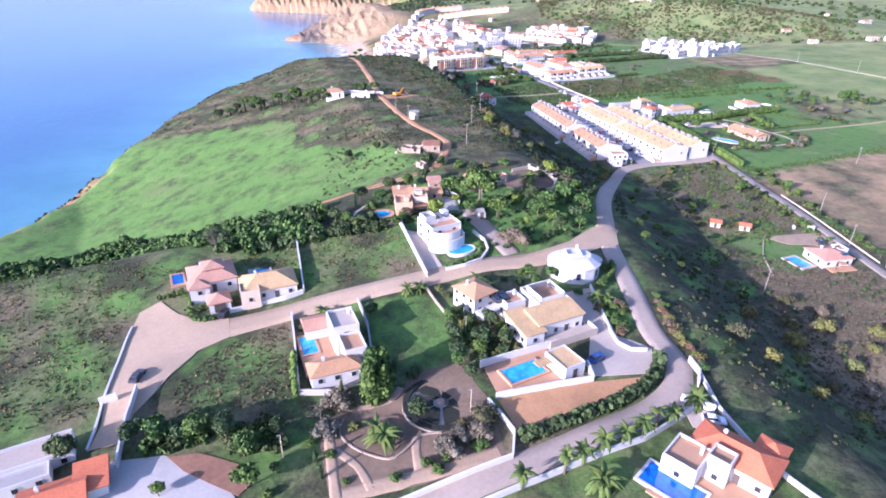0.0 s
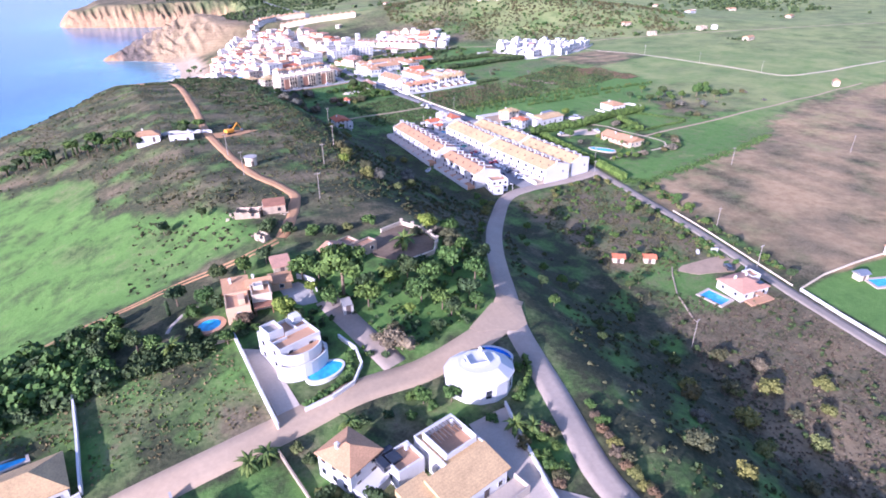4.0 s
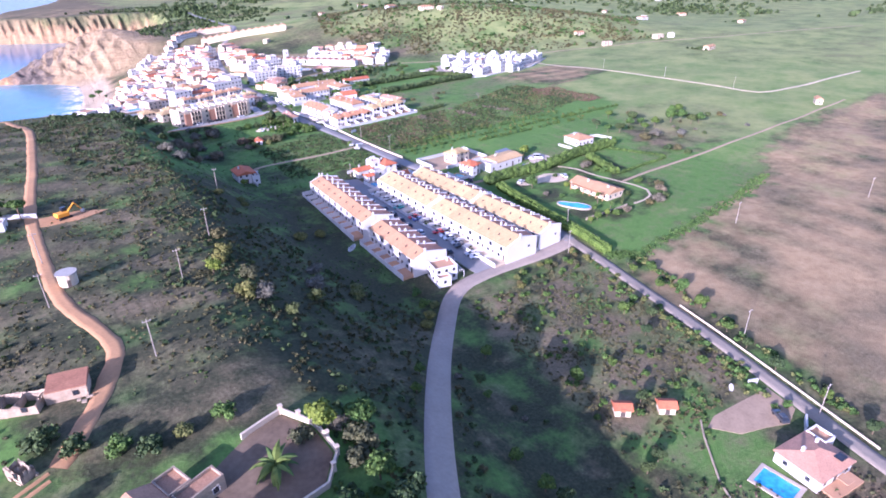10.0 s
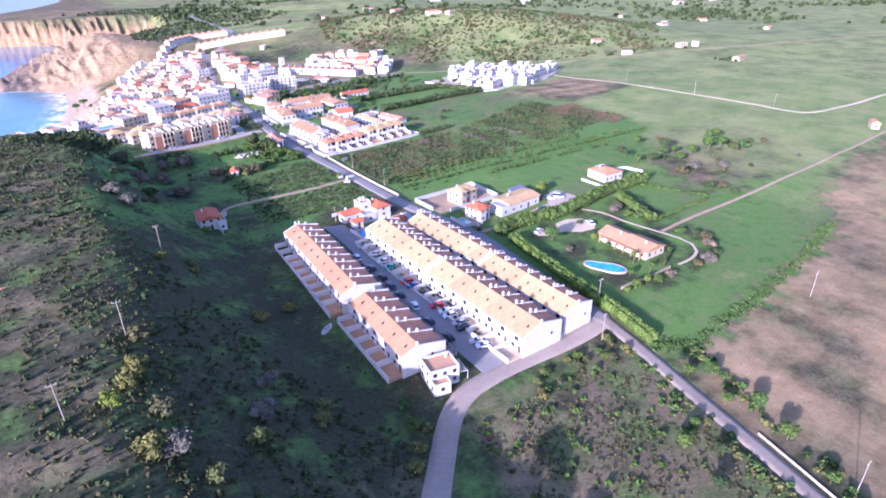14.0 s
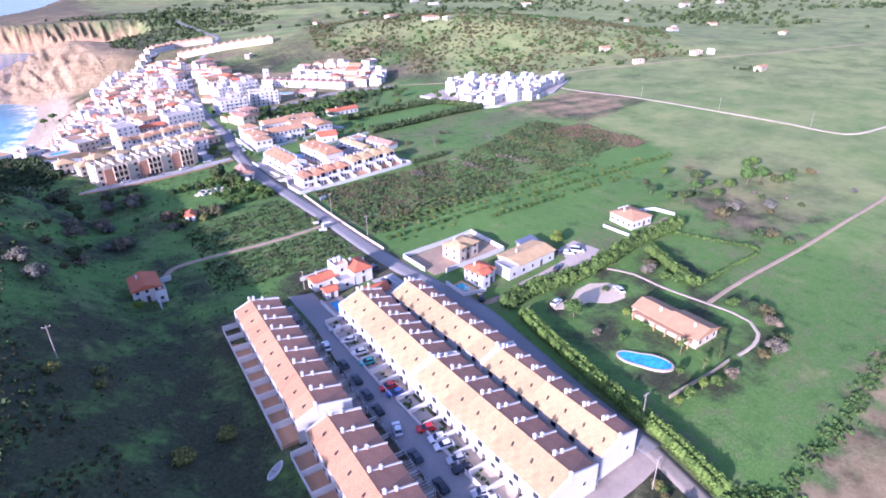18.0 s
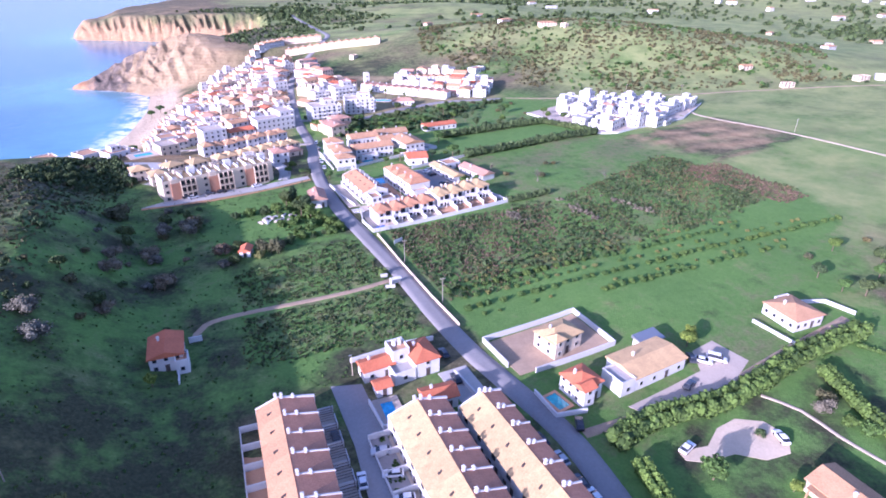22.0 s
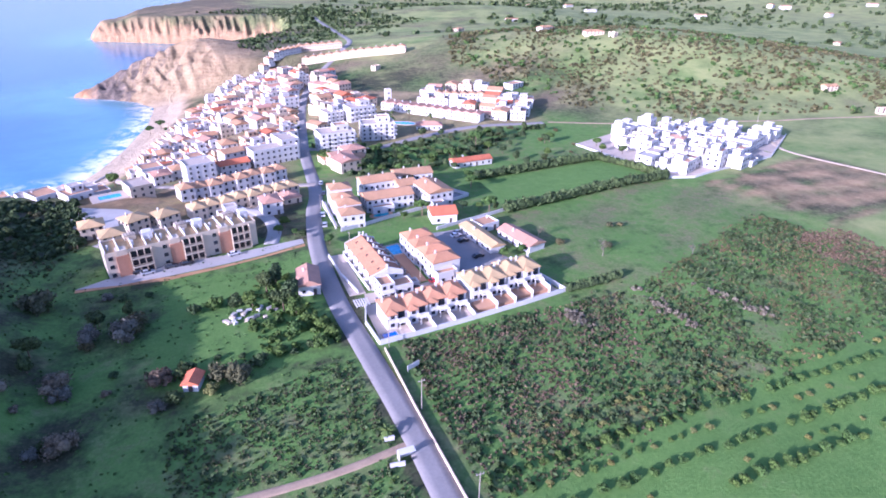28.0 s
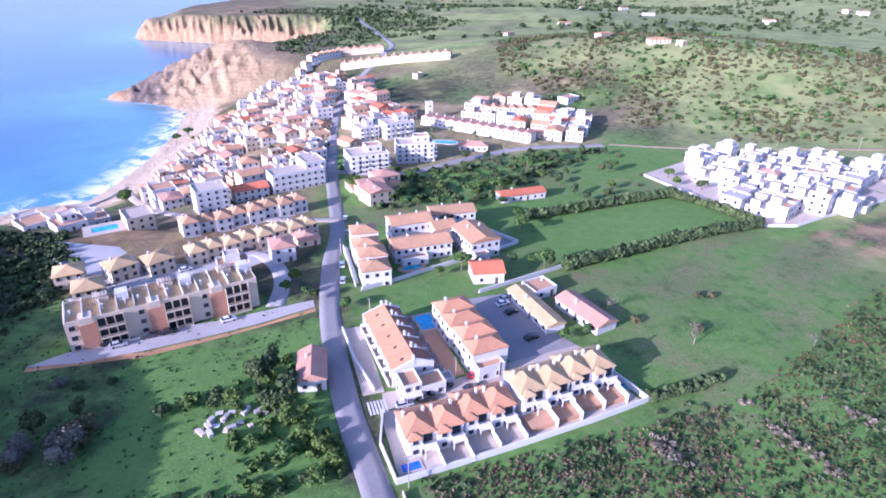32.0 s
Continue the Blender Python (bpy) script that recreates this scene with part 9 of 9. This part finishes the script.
scatter("far_woods", "distant scattered woods on rolling hills", LEAF_DARK, 2600, in_zone(FAR_LAND, 0.55, 420, 79), (3, 7), 12, 0.4, 36, "woods")
scatter("far_woods", "dark garden trees round the scattered villas", LEAF_DARK, 170, lambda r, n: np.array([(629, 588), (615, 536), (654, 439), (690, 521), (829, 648), (862, 668), (977, 580), (971, 828), (1018, 706), (516, 818), (537, 768), (418, 702)], float)[r.randint(12, size=n)] + r.normal(scale=(9, 5), size=(n, 2)), (1.4, 3.0), 14, 0.36, 67, "woods")
scatter("scrub", "dark bushes on the headland", LEAF_DARK, 1500, in_zone([(230, 960), (270, 930), (360, 1040), (520, 1150), (420, 1480), (200, 1470), (330, 1330), (320, 1200), (250, 1080)], 0.2, 60, 66), (1.2, 3.2), 8, 0.5, 16)
scatter("scrub", "tufts and bushes on the west field", LEAF_MID, 300, in_zone(WEST_FIELD, 0.5, 30, 67), (0.15, 0.4), 8, 0.45, 17)
scatter("scrub", "grass tufts in the meadow", LEAF_MID, 2600, in_zone(VALE, 0.2, 14, 68), (0.18, 0.5), 8, 0.45, 18)
scatter("scrub", "bushes on the grassy bank", LEAF_SCRUB, 330, in_zone([(20, 190), (56, 188), (64, 205), (60, 240), (40, 262), (28, 240)], 0.4, 14, 69), (0.3, 0.8), 20, 0.3, 19)
scatter("scrub", "bushes along the coast path", LEAF_SCRUB, 900, in_zone([(-104, 268), (-80, 330), (-58, 376), (-26, 418), (14, 520), (30, 560), (20, 470), (-10, 430), (-52, 370), (-90, 290)], 0.1, 14, 70), (0.3, 1.0), 8, 0.5, 20)
scatter("thicket", "dense dark trees on the bank behind the apartments", LEAF_DARK, 520, in_zone([(90, 492), (134, 484), (137, 520), (126, 552), (96, 562), (86, 530)], 0.1, 14, 83), (1.0, 2.6), 40, 0.24, 53)
scatter("thicket", "dark trees along the field road", LEAF_DARK, 260, in_zone([(240, 540), (300, 545), (388, 596), (340, 606), (296, 596), (250, 585)], 0.2, 20, 84), (1.0, 2.8), 40, 0.24, 54)
drop_unused()


# ---- cars, poles and small things ----
def paint(name, col):
    m, nt, b = nodes_of(name, 0.3, 0.0, 0.5)
    c = ramp(nt, noise_node(nt, 1.5, 3), [(0.3, shade(col, 0.88)), (0.7, col)])
    nt.links.new(c, b.inputs["Base Color"])
    b.inputs["Coat Weight"].default_value = 0.6
    return m


PAINTS = [("white", (0.78, 0.78, 0.78)), ("dark grey", (0.06, 0.065, 0.075)), ("silver", (0.45, 0.46, 0.48)), ("black", (0.02, 0.02, 0.025)), ("red", (0.55, 0.03, 0.03)), ("blue", (0.04, 0.10, 0.35)), ("turquoise", (0.05, 0.40, 0.36))]
CARS = {}


def car_kind(colour, col, van=False):
    ob = thing("van" if van else "car", f"{colour} parked {'van with high roof' if van else 'car with dark windows'}", "van" if van else "car", 0, 0, 0, 0)
    mat = paint(f"{colour.replace(' ', '_')}_paint{'_van' if van else ''}", col)
    L, W, H = (4.9, 1.85, 2.0) if van else (4.2, 1.72, 1.45)
    bm = bmesh.new()
    prof = [(-L / 2, 0.32), (L / 2, 0.32), (L / 2 + 0.03, 0.62), (L / 2 - 0.12, 0.82), (L / 2 - 1.15, 0.95), (-L / 2 + 0.5, 0.98), (-L / 2 - 0.02, 0.88)]
    a, b = [bm.verts.new((x, -W / 2, z)) for x, z in prof], [bm.verts.new((x, W / 2, z)) for x, z in prof]
    bm.faces.new(a)
    bm.faces.new(b[::-1])
    for k in range(len(prof)):
        j = (k + 1) % len(prof)
        bm.faces.new((a[k], b[k], b[j], a[j]))
    bmesh.ops.bevel(bm, geom=bm.edges[:], offset=0.07, segments=2, affect="EDGES")
    part("body", bm, mat, ob)
    x0, x1, x2, x3 = (-L / 2 + 0.12, -L / 2 + 0.2, L / 2 - 1.7, L / 2 - 0.95) if van else (-L / 2 + 0.25, -L / 2 + 0.85, L / 2 - 1.95, L / 2 - 1.1)
    for nm, w0, w1, z0, z1, m, e in (("glazing", W / 2 - 0.08, W / 2 - 0.22, 0.94, H - 0.06, GLASS, 0.0), ("roof", W / 2 - 0.22, W / 2 - 0.26, H - 0.06, H, mat, 0.02)):
        bm = bmesh.new()
        lo = [(x0, z0), (x3, z0)] if nm == "glazing" else [(x1 - 0.06, z0), (x2 + 0.06, z0)]
        hi = [(x1, z1), (x2, z1)]
        v = [bm.verts.new((x, s * w, z)) for (pts, w) in ((lo, w0), (hi, w1)) for (x, z) in pts for s in (-1, 1)]
        for f in ((0, 2, 3, 1), (4, 5, 7, 6), (0, 1, 5, 4), (2, 6, 7, 3), (0, 4, 6, 2), (1, 3, 7, 5)):
            bm.faces.new([v[i] for i in f])
        part(nm, bm, m, ob)
    for sx in (-1, 1):
        for sy in (-1, 1):
            part("wheel", shared("wheel", lambda: rod(bmesh.new(), (0, -0.1, 0), (0, 0.1, 0), 0.32, 0.32, 12), "wheel", RUBBER), None, ob, "", (sx * L * 0.31, sy * (W / 2 - 0.1), 0.32))
    return ob


def park(x, y, yaw, colour, van=False):
    z = ground(x, y) + 0.15
    m = pose(x, y, z, 0, 0, yaw)
    if (colour, van) not in CARS:
        CARS[colour, van] = car_kind(*PAINTS[colour], van)
        CARS[colour, van].matrix_basis = m
        return CARS[colour, van]
    return copy_thing(CARS[colour, van], m)


for x, y, yaw, c in ((181.0, 289.6, 160, 0), (180.8, 283.2, 165, 0), (180.4, 278.6, 165, 6), (179.8, 267.4, 170, 4), (180.0, 264.6, 165, 5), (175.0, 290.3, 80, 0), (175.2, 281.0, 85, 1), (175.0, 274.0, 85, 3), (174.4, 268.0, 85, 1), (173.8, 262.0, 85, 3), (174.2, 254.5, 70, 0), (173.2, 246.0, 85, 1),
                     (179.4, 251.1, 160, 4), (179.8, 247.4, 165, 0), (179.6, 245.0, 165, 0), (179.6, 240.6, 165, 2), (179.0, 238.0, 165, 3), (178.6, 231.4, 160, 2), (178.6, 229.0, 160, 0), (173.2, 237.1, 85, 3), (173.4, 303.0, 85, 1), (180.8, 296.0, 165, 2)):
    park(x, y, yaw, c)
for k, (x, y, c) in enumerate(((213.0, 272.4, 1), (213.4, 268.6, 0), (213.0, 261.0, 3), (212.8, 255.8, 1), (212.2, 250.4, 1), (212.0, 242.6, 0), (211.8, 237.4, 3), (211.6, 232.0, 1), (213.2, 279.0, 2), (212.4, 285.0, 3))):
    park(x, y, 90 + R.uniform(-4, 4), c)
for x, y, yaw, c, van in ((239.0, 270.6, 15, 0, False), (259.6, 264.4, 70, 0, False), (268.6, 289.6, -50, 0, True), (265.0, 290.4, -50, 0, False), (255.0, 285.4, 20, 1, False), (263.0, 292.6, 60, 1, False), (222.6, 285.4, 60, 3, False), (205.0, 310.0, 85, 3, False), (206.4, 320.0, 88, 1, False),
                          (155.6, 463.0, 10, 3, False), (164.8, 463.6, 10, 1, False), (169.6, 464.4, 10, 3, False), (184.5, 466.4, 14, 0, False), (158.0, 461.4, 10, 2, False), (260.2, 451.2, 10, 0, False), (260.6, 446.2, 10, 3, False), (260.4, 433.1, 10, 3, False), (262.0, 453.4, 10, 2, False), (259.3, 420.2, 8, 1, False), (240.7, 423.0, 4, 4, False), (232.5, 421.6, 6, 1, False),
                          (238.2, 418.8, 4, 3, False), (227.1, 418.2, 4, 3, False), (221.8, 418.0, 4, 2, False), (219.8, 490.4, 80, 0, False), (218.2, 478.9, 78, 2, False), (226.4, 520.0, 74, 1, False), (228.6, 536.0, 76, 0, False), (-28.8, 107.6, 70, 1, False), (72.9, 60.2, -30, 0, False), (-12.0, 124.4, 70, 3, False), (61.4, 81.6, 20, 5, False),
                          (142.0, 500.0, 20, 0, False), (148.0, 499.4, 20, 2, False), (171.0, 504.6, 20, 0, False), (176.6, 510.0, 18, 2, False), (184.0, 512.6, 18, 0, False), (190.4, 514.0, 18, 1, False), (183.4, 131.6, 60, 1, False)):
    park(x, y, yaw, c, van)


def utility_pole(x, y, h=8.5, yaw=0):
    p = thing("utility_pole", "weathered wooden utility pole with a crossarm", "pole", x, y, yaw, None, "utility poles")
    part("pole", rod(bmesh.new(), (0, 0, -1), (0, 0, h), 0.12, 0.08, 8), WOOD_POLE, p)
    part("crossarm", boxes((-0.8, 0.8, -0.06, 0.06, h - 0.6, h - 0.46)), WOOD_POLE, p)
    for s in (-0.7, 0.0, 0.7):
        part("insulator", rod(bmesh.new(), (s, 0, h - 0.46), (s, 0, h - 0.22), 0.05, 0.04, 6), WHITE, p)


for x, y in ((77.4, 204.0), (89.9, 231.8), (63.0, 236.0), (119.6, 301.9), (271.2, 190.5), (339.9, 171.8), (206.2, 213.3), (218.4, 225.2), (206.0, 152.0), (191.4, 127.0), (216.8, 396.0), (216.4, 371.0), (217.0, 343.0), (140.0, 112.0), (64.0, 262.0), (103.0, 255.0), (520, 548), (486, 572), (484, 426), (492, 372), (498, 318)):
    utility_pole(x, y)
for x, y in ((31.6, 76.2), (38.6, 98.0), (-2.4, 77.6), (-17.6, 60.6)):
    pl = thing("lamp_post", "slim pale street lamp post", "street lamp", x, y)
    part("post", rod(bmesh.new(), (0, 0, -0.5), (0, 0, 5.2), 0.08, 0.06, 8), CREAM, pl)
    part("lantern", soft_box((-0.5, 0.15, -0.12, 0.12, 5.2, 5.36), 0.04), METAL_GREY, pl)
for x, y in ((249.0, 445.0), (246.0, 421.0), (236.0, 424.0), (222.0, 456.0), (221.0, 500.0), (206.4, 296.0), (183.0, 322.0)):
    pl = thing("lamp_post", "slim pale street lamp post", "street lamp", x, y)
    part("post", rod(bmesh.new(), (0, 0, -0.5), (0, 0, 6.0), 0.09, 0.06, 8), CREAM, pl)
    part("lantern", soft_box((-0.6, 0.15, -0.12, 0.12, 6.0, 6.16), 0.04), METAL_GREY, pl)
sign = thing("billboard", "blank white billboard on posts in a field", "sign", 219.4, 384.6, 20)
part("board", soft_box((-1.9, 1.9, -0.06, 0.06, 0.9, 2.3), 0.03), WHITE, sign)
for s in (-1.5, 1.5):
    part("post", boxes((s - 0.06, s + 0.06, 0.061, 0.18, -0.5, 2.2)), METAL_GREY, sign)
stop = thing("bus_shelter", "small white bus shelter beside the lane", "shelter", 208.4, 358.6, 0)
part("roof", soft_box((-1.8, 1.8, -0.8, 0.8, 2.1, 2.25), 0.04), WHITE, stop)
part("back_wall", boxes((-1.7, 1.7, 0.6, 0.75, -0.4, 2.1)), WHITE, stop)
part("side_wall", boxes((-1.7, -1.55, -0.7, 0.6, -0.4, 2.1)), WHITE, stop)
wall_line([(207.6, 357.0), (204.6, 357.4)], 1.0, label="short white gateway wall", gap=2)
wall_line([(207.8, 364.4), (205.6, 364.6)], 1.0, label="short white gateway wall", gap=2)
boat = thing("boat", "white open boat lying in the grass", "boat", 148.9, 259.6, 35)
hull = bmesh.new()
ring = [(2.4 * math.cos(a) * (1.15 if abs(a) < 1.2 else 1.0), 0.85 * math.sin(a)) for a in [2 * math.pi * k / 20 for k in range(20)]]
prism(hull, [(x * 0.92, y * 0.85) for x, y in ring], 0.05, 0.3)
part("hull", prism(hull, ring, 0.3, 0.75), WHITE, boat)
part("deck", prism(bmesh.new(), [(x * 0.84, y * 0.74) for x, y in ring], 0.7, 0.78), CONCRETE, boat, "grey open deck")
part("thwart", boxes((-0.5, -0.2, -0.6, 0.6, 0.79, 0.9)), WOOD_POLE, boat)
RJ = random.Random(21)
for k in range(22):
    x, y = 184.6 + RJ.uniform(-6, 8), 424.4 + RJ.uniform(-3.5, 3.5)
    j = thing("scrap_pile", "heap of pale discarded sheets and boxes", "scrap", x, y, RJ.uniform(0, 360), None, "scrap yard")
    part("sheet", boxes((-RJ.uniform(0.4, 1.4), RJ.uniform(0.4, 1.4), -0.5, 0.5, 0.0, RJ.uniform(0.15, 0.8))), RJ.choice((WHITE, CONCRETE, METAL_GREY, CREAM)), j)
tank2 = thing("satellite_dish", "white round dish beside the farmhouse", "dish", 183.0, 143.0)
part("dish", rod(bmesh.new(), (0, 0, 1.0), (0, -0.25, 1.15), 0.25, 0.9, 14), WHITE, tank2)
part("mast", rod(bmesh.new(), (0, 0, -0.3), (0, 0, 1.1), 0.08, 0.08, 6), METAL_GREY, tank2)
